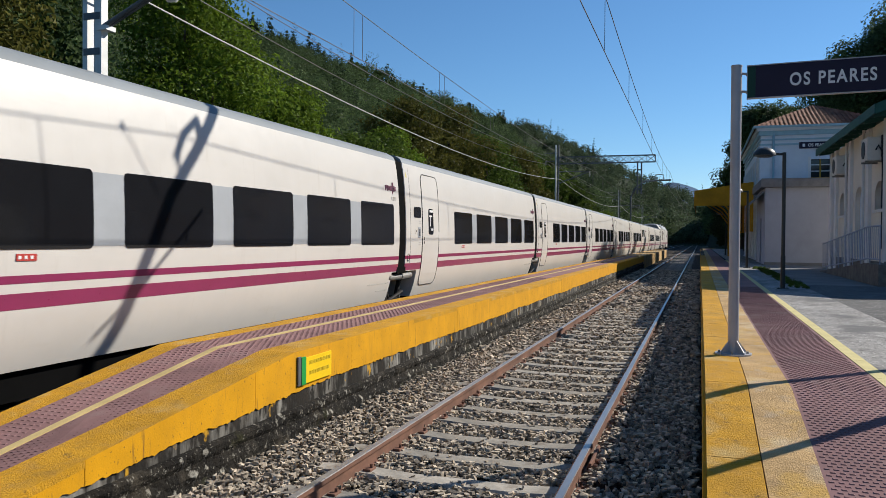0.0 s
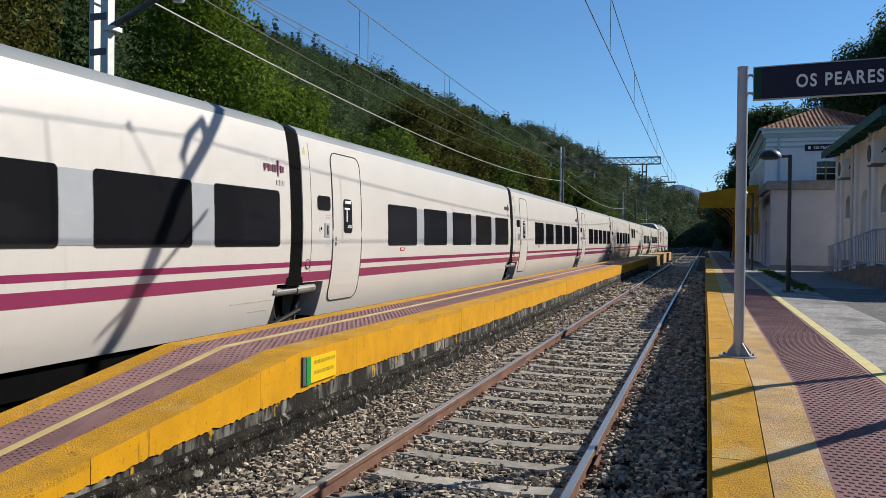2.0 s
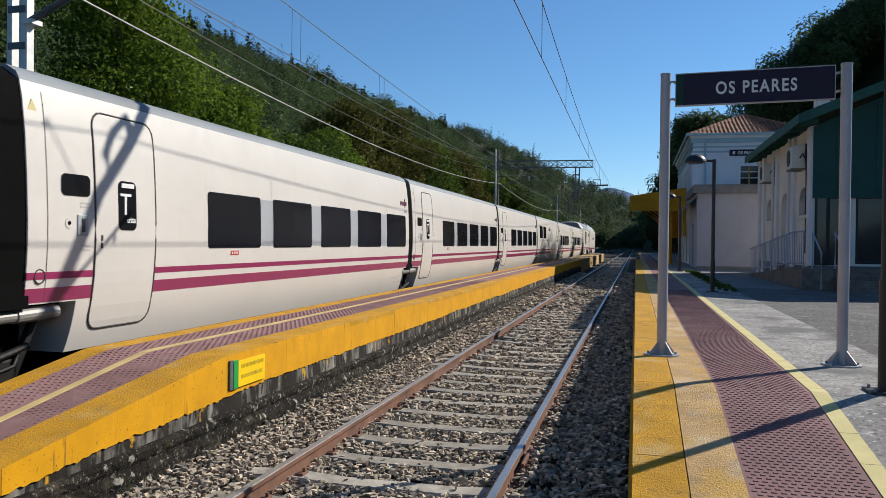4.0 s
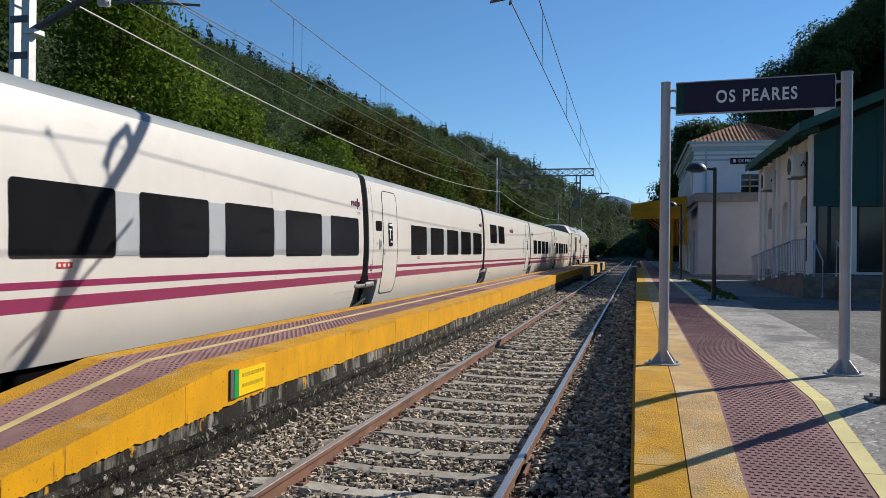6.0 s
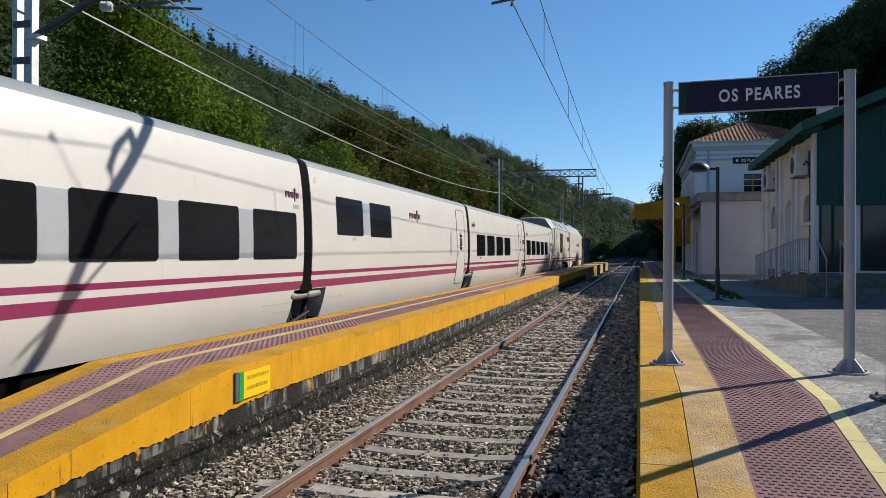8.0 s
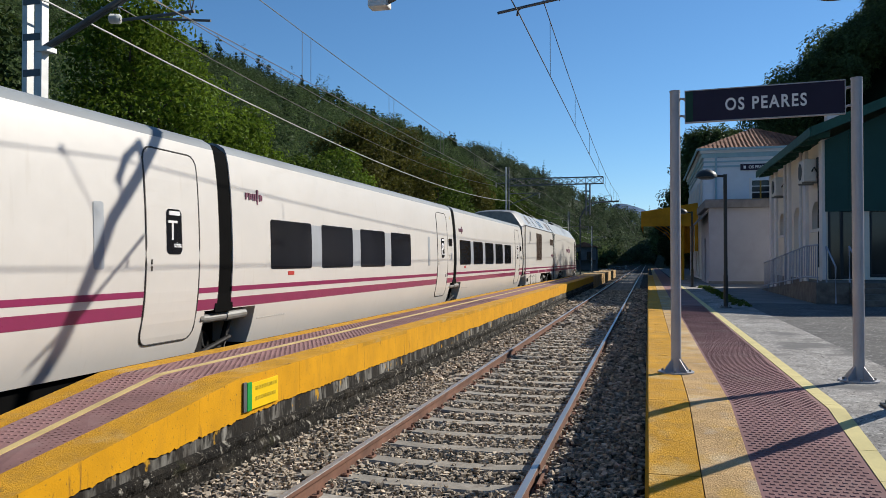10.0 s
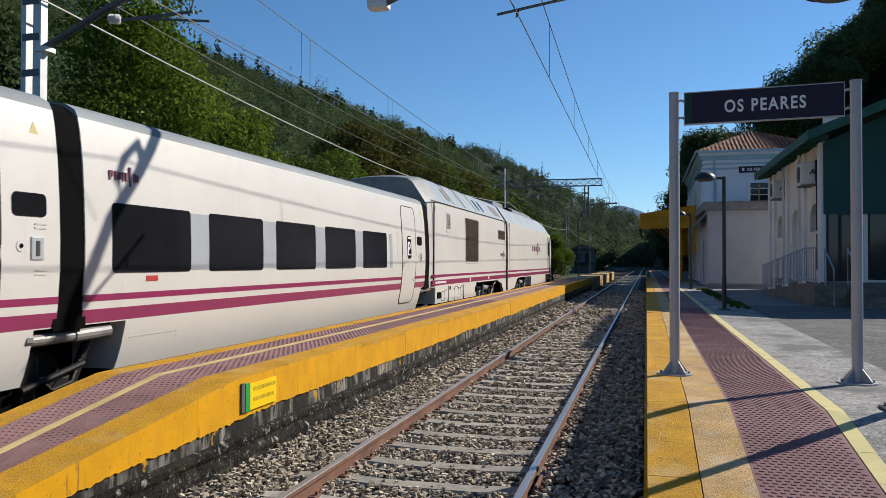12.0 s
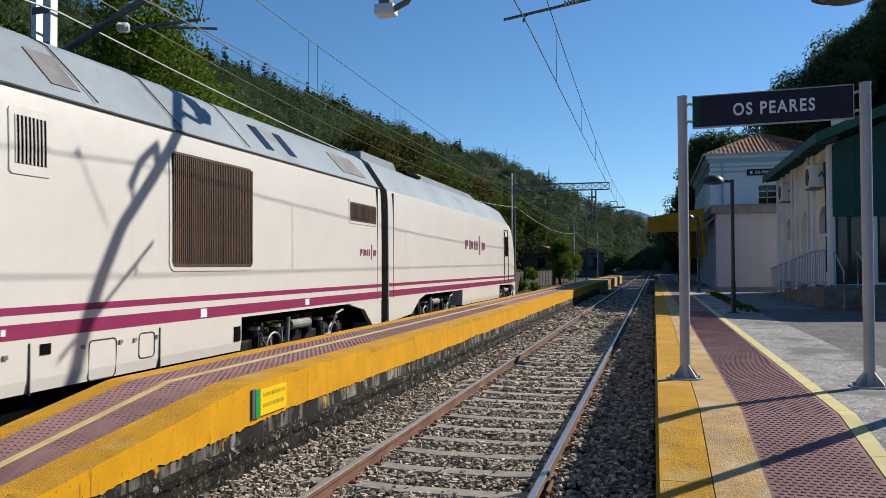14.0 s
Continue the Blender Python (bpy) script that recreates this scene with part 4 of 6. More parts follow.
def power_body(e, a, b, skirts, squeeze=None, ys=None):
    up = [(side_at(POWER, 1.10), 1.10)] + [p for p in POWER if p[1] > 1.10]
    low = [p for p in POWER if p[1] < 1.10] + [(side_at(POWER, 1.10), 1.10)]
    part("body", skin(up, a, b, True, ys, squeeze), "train_white", e, "cream-white body", True)
    part("roof", skin(POWER_ROOF, a, b, True, ys, squeeze), "power_roof", e, "silver-grey sloping roof", True)
    for y0, y1 in skirts:
        part("skirt", skin(low, y0, y1, True, None, None), "train_white", e, "cream-white equipment skirt")
    part("underframe", boxm(-1.15, 1.15, a + 0.3, b - 0.6, 0.95, 1.11), "rubber", e, "dark underframe")


def roof_hatch(e, y0, y1, lean, mat="grille"):
    """A dark opening on the sloping roof."""
    bm = bmesh.new()
    (xa, za), (xb, zb) = (1.32, 3.61), (1.09, 3.955)
    up = Vector((0.83, 0, 0.55)) * 0.012
    q = [Vector((xa, y0, za)), Vector((xa, y1, za)), Vector((xb, y1 + lean, zb)), Vector((xb, y0 + lean, zb))]
    t = [bm.verts.new(v + up) for v in q]
    u = [bm.verts.new(v - up) for v in q]
    bm.faces.new(t)
    for i in range(4):
        bm.faces.new((t[i], u[i], u[(i + 1) % 4], t[(i + 1) % 4]))
    bmesh.ops.recalc_face_normals(bm, faces=bm.faces)
    return part("roof_hatch", bm, mat, e, "dark roof opening")


def technical_car():
    """Local y 0 is the gap behind the last coach; 12 m long."""
    e = thing("generator_car", pose(TRACK_B, 0, 0), "cream-white generator car with a large brown side grille", "train car", "power units of the train")

    def round_end(y):
        if y > 1.4:
            return 1.0, 0.0
        k = 1 - max(0.0, (y - 0.2)) / 1.2
        return 1.0 - 0.05 * k * k, 0.035 * k * k

    ys = [0.22, 0.4, 0.7, 1.0, 1.4, 3.0, 6.0, 9.0, 11.85]
    power_body(e, 0.22, 11.85, [(0.75, 6.05)], round_end, ys)
    part("end_shroud", skin([(x * 1.003, z + 0.006) for x, z in POWER_ROOF], 0.2, 1.3, True, [0.2, 0.4, 0.7, 1.0, 1.3], round_end), "tube", e, "sooty dark rounded roof end", True)
    stripes(POWER, e, [(0.45, 11.84)])
    vent(POWER, e, 2.0, 2.42, 2.70, 3.22, "louvre", 9, "rubber", 0.05)
    vent(POWER, e, 4.40, 6.33, 1.80, 3.20, "side_grille", 46, "grille", 0.12)
    vent(POWER, e, 10.08, 11.5, 2.68, 3.04, "end_grille", 30, "grille", 0.03)
    logo(POWER, e, 10.6, 11.5, 1.94, 2.24)
    part("gangway", skin([(1.44, 1.1)] + [(x * 0.985, z) for x, z in COACH if z > 1.1] + [(1.18, 3.40), (0.0, 3.48)], -0.28, 0.216, True), "rubber", e, "black gangway bellows")
    part("wheel_well", boxm(-1.22, 1.22, -0.62, 0.80, 0.95, 1.095), "rubber", e)
    # black boxes again put the shade under the car into solid form
    part("well_back", boxm(-0.72, 0.72, -0.9, 1.0, 0.2, 0.949), "rubber", e)
    part("equipment_box", boxm(-1.25, 1.25, 0.82, 6.0, 0.30, 0.635), "rubber", e, "black underframe block, also standing in for the shade below")
    for s in (-1, 1):
        bm = bmesh.new()
        rod(bm, (s * 1.34, -0.52, 1.04), (s * 1.34, 0.55, 1.05), 0.06, 10)
        part("damper", bm, "tube", e, "grey damper tube across the gap")
    wheelset(e, 0.02)
    for s in (-1, 1):
        bm = bmesh.new()
        rod(bm, (s * 1.30, -0.55, 0.55), (s * 1.30, 0.45, 0.62), 0.04, 8)
        box(bm, s * 1.2 - 0.08, s * 1.2 + 0.08, -0.25, 0.3, 0.30, 0.6, 0.03)
        rod(bm, (s * 1.16, 0.0, 0.43), (s * 1.30, 0.0, 0.43), 0.17, 14)
        part("running_gear", bm, "gear", e, "dark suspension links")
    bogie(e, 6.1, 10.7)
    # stepped end skirt beyond the bogie
    low = side_prism([(10.0, 1.12), (11.84, 1.12), (11.84, 0.55), (11.3, 0.62), (10.85, 0.95), (10.2, 1.06)], 1.38, 1.465)
    part("end_skirt", low, "train_white", e, "cream-white angled end skirt")
    # equipment doors, seams and small vents in the skirt
    for y0, y1, z0, z1 in ((1.45, 1.8, 0.70, 0.96), (3.0, 3.42, 0.64, 1.05), (3.8, 4.08, 0.78, 1.06)):
        part("equipment_door", outline(POWER, y0, y1, z0, z1, 0.05, 0.008), "seam", e, "small equipment door seam")
    for y in (2.2, 4.17):
        part("skirt_seam", boxm(1.44, 1.478, y, y + 0.012, 0.62, 1.10), "seam", e)
    for y, w, z0, z1 in ((0.95, 0.42, 0.78, 0.95), (2.34, 0.13, 0.98, 1.08), (5.85, 0.16, 0.78, 0.98)):
        part("skirt_vent", boxm(1.44, 1.476, y, y + w, z0, z1), "rubber", e, "small dark skirt vent")
    for y in (1.9, 2.88, 3.46, 3.7, 4.1):
        part("skirt_latch", boxm(1.46, 1.482, y, y + 0.05, 0.98, 1.02), "tube", e)
    number_bar(POWER, e, 0.75, 1.95, 1.19, 1.25, "sign_white")
    part("stripe_mark", boxm(1.46, 1.477, 5.02, 5.16, 1.16, 1.27), "sign_white", e)
    part("stripe_mark", boxm(1.46, 1.477, 8.1, 8.25, 1.17, 1.27), "sign_white", e)
    roof_hatch(e, 2.62, 3.02, -0.14, "slate")
    roof_hatch(e, 7.05, 7.3, -0.2, "dark_glass")
    roof_hatch(e, 7.85, 8.1, -0.2, "dark_glass")
    roof_hatch(e, 10.1, 11.3, -0.3, "slate")
    for y in (3.2, 4.7, 6.4):
        bm = bmesh.new()
        pipe(bm, [(1.40, y, 3.53), (1.03, y - 0.32, 4.07), (0.85, y - 0.36, 4.18)], 0.008, 5)
        part("roof_seam", bm, "seam", e)
    for y in (0.8,):
        warning(POWER, e, y, 3.25)
    for y in (0.62, 11.6):
        part("body_seam", boxm(1.44, 1.476, y, y + 0.012, 1.12, 3.42), "seam", e)
    bm = bmesh.new()
    pipe(bm, [(1.445, 0.3, 3.455), (1.445, 11.8, 3.455)], 0.014, 5)
    part("gutter", bm, "seam", e, "dark roof gutter line")
    return e


def power_head():
    """Local y 0 at the gap; the sloping nose is at 18.4 m."""
    e = thing("power_car", pose(TRACK_B, 0, 0), "cream-white power car with sloping nose", "locomotive", "power units of the train")

    def nose(y):
        if y < 13.0:
            return 1.0, 0.0
        k = (y - 13.0) / 5.35
        return 1.0 - 0.30 * k ** 3, 0.05 * k + (0.62 * max(0.0, (k - 0.40) / 0.60) ** 1.7)

    ys = [0.22, 3.0, 4.2, 4.6, 9.0, 13.0, 13.8, 14.6, 15.2, 15.8, 16.3, 16.8, 17.2, 17.6, 18.0, 18.35]
    power_body(e, 0.22, 18.35, [(7.0, 12.8)], nose, ys)
    stripes(POWER, e, [(0.24, 13.0)])
    for i in range(8):
        y0 = 13.0 + i * 0.64
        stripes(POWER, e, [(y0, y0 + 0.64)], nose)
    logo(POWER, e, 7.35, 10.2, 2.18, 2.80)
    bogie(e, 2.4, 6.8)
    bogie(e, 12.9, 17.0)
    part("end_skirt", side_prism([(0.24, 1.12), (3.2, 1.12), (2.55, 1.0), (1.9, 0.68), (0.24, 0.60)], 1.38, 1.465), "train_white", e, "cream-white angled end skirt")
    part("nose_skirt", side_prism([(16.9, 1.12), (18.2, 1.12), (18.2, 0.35), (17.2, 0.35)], -1.0, 1.12), "train_white", e, "nose fairing")
    part("cab_door", outline(POWER, 13.8, 14.6, 1.2, 3.2, 0.05, 0.02), "seam", e, "cab door seam")
    part("grab_rail", rod(bmesh.new(), (1.50, 13.7, 1.5), (1.50, 13.7, 3.1), 0.02, 6), "seam", e, "dark grab rail")
    part("cab_window", panel(POWER, 13.95, 14.45, 2.2, 2.95, 0.012, 0.05), "dark_glass", e, "dark cab side window")
    # roof raised blocks with the dark pantograph well between them
    part("roof_well", boxm(-0.95, 0.95, 3.1, 4.4, 4.16, 4.24, 0.02), "rubber", e, "dark roof well")
    part("roof_block", side_prism([(0.3, 4.1), (2.9, 4.1), (2.5, 4.36), (0.3, 4.36)], -0.8, 0.8), "power_roof", e, "raised roof housing")
    part("roof_block", side_prism([(4.5, 4.1), (12.8, 4.1), (11.0, 4.34), (4.7, 4.36)], -0.75, 0.75), "power_roof", e, "raised roof housing")
    part("body_seam", boxm(1.44, 1.476, 0.55, 0.565, 1.12, 3.42), "seam", e)
    part("gangway", skin([(x * 0.985, z) for x, z in POWER] + [(1.0, 4.02), (0.4, 4.16), (0.0, 4.17)], -0.24, 0.218, True), "rubber", e, "black gap between the cars")
    return e


TRAIN = []
master = tourist_coach(0)
TRAIN.append((master, 0))
for k in (-1, 1, 2, 3, 4):
    TRAIN.append((copy_thing(master, pose(TRACK_B, 13.14 * k, 0)), 13.14 * k))
TRAIN += [(cafe_coach(), 13.14 * 5), (first_coach(1.24, 4, 10.10, 11.05), 13.14 * 6), (first_coach(0.53, 5, 9.97, 10.90), 13.14 * 7),
          (technical_car(), 105.12), (power_head(), 117.20)]


def rolled(t):
    """How far along the track the train stands at t seconds: it slows a little."""
    return 14.391 - 8.9159 * t + 0.080079 * t ** 2 - 0.0024154 * t ** 3


# ---- platform furniture ----
def station_sign():
    rz = math.degrees(math.atan2(-0.16, 1.60))
    e = thing("station_sign", pose(1.06, 7.94, PLAT + 0.003, 0, 0, rz), "navy station name board between two grey steel posts", "sign")
    for x in (-0.80, 0.80):
        bm = bmesh.new()
        rod(bm, (x, 0, 0.01), (x, 0, 2.76), 0.049, 24)
        p = part("post", bm, "galvanised", e, "grey round steel post", True)
        bm = bmesh.new()
        rod(bm, (x, 0, 2.755), (x, 0, 2.772), 0.052, 24)
        part("cap", bm, "galvanised", p)
        bm = bmesh.new()
        rod(bm, (x, 0, 0.0), (x, 0, 0.014), 0.17, 28)
        part("base_plate", bm, "galvanised", p, "round base plate")
        for a in (0, 90, 180, 270):
            bm = side_prism([(0.045, 0.014), (0.15, 0.014), (0.15, 0.03), (0.05, 0.135), (0.045, 0.135)], -0.005, 0.005)
            bmesh.ops.transform(bm, matrix=pose(x, 0, 0, 0, 0, a + 45), verts=bm.verts)
            part("gusset", bm, "galvanised", p, "triangular base rib")
        for a in (0, 90, 180, 270):
            bm = bmesh.new()
            c = (x + 0.13 * math.cos(radians(a)), 0.13 * math.sin(radians(a)))
            rod(bm, (c[0], c[1], 0.01), (c[0], c[1], 0.035), 0.012, 6)
            part("bolt", bm, "tube", p)
    part("board", boxm(-0.70, 0.70, -0.022, 0.022, 2.452, 2.752, 0.004), "sign_blue", e, "dark navy enamel board")
    part("green_end", boxm(-0.70, -0.63, -0.026, -0.018, 2.458, 2.746), "sign_green", e, "dark green end of the board")
    for z0, z1 in ((2.444, 2.453), (2.752, 2.761)):
        part("board_edge", boxm(-0.703, 0.703, -0.026, 0.026, z0, z1), "galvanised", e, "aluminium edge")
    for x0, x1 in ((-0.707, -0.7), (0.7, 0.707)):
        part("board_edge", boxm(x0, x1, -0.026, 0.026, 2.444, 2.761), "galvanised", e, "aluminium edge")
    text_part("OS PEARES", 0.715, 0.122, pose(0.025, -0.023, 2.602), "sign_white", e, "white station name letters", 0.004, 1.22)
    for s in (-1, 1):
        for z in (2.52, 2.69):
            bm = bmesh.new()
            pipe(bm, [(s * 0.80, 0, z), (s * 0.74, 0, z), (s * 0.715, 0, z - 0.005), (s * 0.70, 0, z - 0.02)], 0.012, 8)
            part("bracket", bm, "galvanised", e, "bent tube bracket")


def platform_lamp(y, x=1.76, lift=0.0):
    e = thing("platform_lamp", pose(x, y, PLAT + 0.002 + lift), "dark green-black platform lamp with a dome shade", "street lamp", "platform lamps")
    bm = bmesh.new()
    rod(bm, (0, 0, 0.02 - lift), (0, 0, 0.75), 0.052, 16)
    rod(bm, (0, 0, 0.75), (0, 0, 3.12), 0.042, 16)
    part("pole", bm, "lamp_dark", e, "dark painted pole", True)
    part("base_plate", boxm(-0.13, 0.13, -0.13, 0.13, -lift, 0.02 - lift, 0.004), "lamp_dark", e)
    for dx, dy in ((-0.09, -0.09), (0.09, -0.09), (-0.09, 0.09), (0.09, 0.09)):
        part("bolt", rod(bmesh.new(), (dx, dy, 0.02 - lift), (dx, dy, 0.045 - lift), 0.012, 6), "tube", e)
    bm = bmesh.new()
    pipe(bm, [(0.03, 0, 3.08), (-0.10, 0, 3.085), (-0.22, 0, 3.09)], 0.03, 10)
    part("arm", bm, "lamp_dark", e, "short arm")
    bm = bmesh.new()
    rings = []
    for k in range(7):
        a = k / 6 * math.pi / 2
        rings.append([bm.verts.new((-0.42 + 0.25 * math.cos(a) * math.cos(b), 0.25 * math.cos(a) * math.sin(b), 3.06 + 0.19 * math.sin(a))) if k < 6 else None for b in [2 * math.pi * j / 24 for j in range(24)]])
    top = bm.verts.new((-0.42, 0, 3.255))
    for a, b in zip(rings[:5], rings[1:6]):
        for j in range(24):
            bm.faces.new((a[j], a[(j + 1) % 24], b[(j + 1) % 24], b[j]))
    for j in range(24):
        bm.faces.new((rings[5][j], rings[5][(j + 1) % 24], top))
    bm.faces.new(list(reversed(rings[0])))
    part("shade", bm, "lamp_dark", e, "dark dome shade", True)
    bm = bmesh.new()
    rod(bm, (-0.42, 0, 3.02), (-0.42, 0, 3.062), 0.15, 24, 0.21)
    part("diffuser", bm, "lamp_glass", e, "shallow dark grey lens")
    return e


def notice_board():
    """The small yellow notice on the island kerb."""
    e = thing("crossing_notice", pose(-3.695, 7.02, 0.49), "bright yellow notice with a green end on the kerb", "sign")
    part("board", boxm(0.0, 0.018, -0.22, 0.33, -0.125, 0.125, 0.003), "notice_yellow", e, "bright yellow board")
    part("green_end", boxm(0.002, 0.021, -0.31, -0.22, -0.13, 0.14, 0.003), "notice_green", e, "green end strip")
    part("side_box", boxm(0.0, 0.016, -0.37, -0.31, -0.13, 0.15, 0.003), "mast_dark", e, "dark edge")
    for z, w in ((0.07, 0.46), (-0.03, 0.42)):
        bm = bmesh.new()
        y = -0.16
        rng = random.Random(int(z * 100))
        while y < -0.16 + w:
            d = rng.uniform(0.02, 0.05)
            box(bm, 0.015, 0.020, y, y + d * 0.8, z - 0.018, z + 0.018)
            y += d
        part("print_line", bm, "notice_print", e, "line of small print")


# ---- buildings ----
def wall_with_openings(name, along, fixed, u0, u1, z0, z1, thick, holes, mat, parent, label=""):
    """A wall in a plane x = fixed (along 'y') or y = fixed (along 'x'), built of piers and lintels round rectangular holes (u0, u1, z0, z1)."""
    bm = bmesh.new()

    def put(a, b, c, d):
        if b - a < 1e-3 or d - c < 1e-3:
            return
        if along == "y":
            box(bm, fixed, fixed + thick, a, b, c, d)
        else:
            box(bm, a, b, fixed, fixed + thick, c, d)

    cuts = sorted({u0, u1, *[h[0] for h in holes], *[h[1] for h in holes]})
    for a, b in zip(cuts, cuts[1:]):
        inside = sorted([h for h in holes if h[0] <= a + 1e-6 and h[1] >= b - 1e-6], key=lambda h: h[2])
        z = z0
        for h in inside:
            put(a, b, z, h[2])
            z = h[3]
        put(a, b, z, z1)
    bmesh.ops.remove_doubles(bm, verts=bm.verts, dist=1e-4)
    return part(name, bm, mat, parent, label)


def arch_infill(x, y0, y1, z, rise, thick, mat, parent):
    """The wall's corners above an arched opening in a wall along y."""
    m, r = (y0 + y1) / 2, (y1 - y0) / 2
    pts = [(y0, z - rise)] + [(m - r * math.cos(a), z - rise + rise * math.sin(a)) for a in [math.pi * k / 12 for k in range(1, 12)]] + [(y1, z - rise), (y1, z + 0.002), (y0, z + 0.002)]
    part("arch", side_prism(pts, x, x + thick), mat, parent)


def aircon(m):
    e = thing("air_conditioner", m, "off-white wall-mounted air conditioner unit on a bracket", "air conditioner", "air conditioners on the wall")
    part("casing", boxm(-0.42, -0.06, -0.48, 0.48, 0, 0.68, 0.02), "ac_white", e)
    bm = bmesh.new()
    rod(bm, (-0.435, 0.1, 0.34), (-0.418, 0.1, 0.34), 0.26, 24)
    part("fan_grille", bm, "frame_dark", e, "dark fan grille")
    for y in (-0.3, 0.3):
        part("bracket", boxm(-0.44, 0.0, y - 0.02, y + 0.02, -0.05, 0.0), "tube", e, "steel bracket")
    bm = bmesh.new()
    pipe(bm, [(-0.2, -0.5, 0.3), (-0.15, -0.58, 0.42), (-0.05, -0.58, 0.25), (-0.03, -0.56, -0.3), (-0.03, -0.56, -2.6)], 0.025, 6)
    part("pipe", bm, "frame_dark", e, "dark coolant pipe")
    part("back_plate", boxm(-0.06, 0.0, -0.62, -0.44, 0.1, 0.72), "frame_dark", e)


def goods_building():
    X, Y0, Y1, FL, EA = 5.0, 24.8, 35.0, 1.25, 5.33
    e = thing("station_annex_building", pose(0, 0, 0), "cream-white goods shed with green gable cladding and deep eaves", "building")
    holes = [(25.5, 26.8, 2.75, 3.6), (28.65, 29.95, FL, 3.62), (31.85, 33.1, 2.75, 3.6)]
    w = wall_with_openings("wall", "y", X, Y0, Y1, PLAT, EA, 0.35, holes, "render_cream", e, "cream-white rendered wall")
    for a, b, c, d in holes:
        arch_infill(X, a, b, d, 0.42, 0.3, "render_cream", w)
        if d - c < 1.5:
            win = part("window", boxm(X + 0.16, X + 0.18, a, b, c, d), "window_glass", e, "dark arched window")
            part("window_frame", boxm(X + 0.13, X + 0.2, (a + b) / 2 - 0.03, (a + b) / 2 + 0.03, c, d), "frame_dark", win)
            part("sill", boxm(X - 0.06, X + 0.1, a - 0.08, b + 0.08, c - 0.09, c), "render_white", win)
        else:
            dr = part("door", boxm(X + 0.15, X + 0.2, a, b, c, d), "render_blue", e, "pale blue-grey double door")
            part("door_rail", boxm(X + 0.13, X + 0.2, (a + b) / 2 - 0.02, (a + b) / 2 + 0.02, c, d), "frame_dark", dr)
    for y in (Y0, 27.3, 30.4, 33.4, Y1 - 0.45):
        part("pilaster", boxm(X - 0.10, X + 0.02, y, y + 0.45, PLAT, EA - 0.02, 0.02), "render_white", e, "white pilaster")
    part("plinth", boxm(X - 0.05, X + 0.03, Y0 + 0.5, Y1, PLAT, FL - 0.05), "step_stone", e, "stone plinth")
    for y in (27.85, 30.95):
        bm = bmesh.new()
        rod(bm, (X - 0.14, y, PLAT), (X - 0.14, y, EA), 0.045, 8)
        part("downpipe", bm, "render_white", e, "white downpipe")
    # end wall: green cladding above a glazed front
    wall_with_openings("end_wall", "x", Y0 + 0.02, X + 0.36, 15.0, PLAT, 3.3, 0.3, [(X + 0.4, X + 0.95, FL, 3.2), (X + 1.15, X + 4.4, FL + 0.05, 3.2), (X + 4.7, 14.6, FL + 0.05, 3.2)], "render_cream", e, "cream-white glazed end wall")
    for a, b, c in ((X + 0.4, X + 0.95, FL), (X + 1.15, X + 4.4, FL + 0.05), (X + 4.7, 14.6, FL + 0.05)):
        g = part("shop_window", boxm(a, b, Y0 + 0.12, Y0 + 0.14, c, 3.2), "window_glass", e, "dark reflecting shop glass")
        for u in ([a, b - 0.07] + ([a + 1.5] if b - a > 2 else [])):
            part("mullion", boxm(u, u + 0.07, Y0 + 0.05, Y0 + 0.18, c, 3.2), "frame_dark", g)
        part("window_bar", boxm(a, b, Y0 + 0.06, Y0 + 0.17, c + 0.02, c + 0.09), "frame_dark", g)
    g = part("shop_window", boxm(X + 0.06, X + 0.40, Y0 - 0.030, Y0 - 0.004, FL, 3.2), "window_glass", e, "dark reflecting shop glass")
    for u in (X + 0.05, X + 0.36):
        part("mullion", boxm(u, u + 0.06, Y0 - 0.05, Y0 - 0.002, FL, 3.2), "frame_dark", g)
    slope = 0.40
    ridge = (10.0, EA + 0.25 + slope * 5.4)
    pts = [(X - 0.02, 3.2), (15.02, 3.2), (15.02, EA - 0.05), (10.0, ridge[1] - 0.2), (X - 0.02, EA - 0.05)]
    part("green_gable", prism(pts, Y0 - 0.06, Y0 + 0.03), "green_panel", e, "dark teal-green gable cladding")
    for k in range(9):
        u = X + 0.6 + k * 1.05
        top = EA - 0.08 + slope * (5.0 - abs(u - 10.0))
        part("cladding_rib", boxm(u, u + 0.05, Y0 - 0.085, Y0 - 0.05, 3.22, top), "green_panel", e)
    # roof: two slopes with overhang, rafters and green soffit
    for s in (-1, 1):
        a, b = (4.45, EA + 0.05), (10.0, EA + 0.05 + slope * 5.55)
        if s > 0:
            a, b = (10.0, b[1]), (15.55, EA + 0.05)
        part("roof", prism([a, b, (b[0], b[1] + 0.14), (a[0], a[1] + 0.14)], Y0 - 0.95, Y1 + 0.2), "slate", e, "grey sheet roof")
        part("soffit", prism([(a[0] + 0.02, a[1] - 0.035), (b[0] - 0.02, b[1] - 0.035), (b[0] - 0.02, b[1] - 0.004), (a[0] + 0.02, a[1] - 0.004)], Y0 - 0.93, Y1 + 0.18), "green_wood", e, "green boarded soffit")
        part("verge_board", prism([(a[0], a[1] - 0.12), (b[0], b[1] - 0.12), (b[0], b[1] + 0.16), (a[0], a[1] + 0.16)], Y0 - 1.0, Y0 - 0.95), "green_wood", e, "pale green verge board")
    part("fascia", boxm(4.40, 4.45, Y0 - 0.98, Y1 + 0.2, EA - 0.06, EA + 0.2), "green_wood", e, "green eaves board")
    for k in range(9):
        y = Y0 - 0.5 + k * 1.3
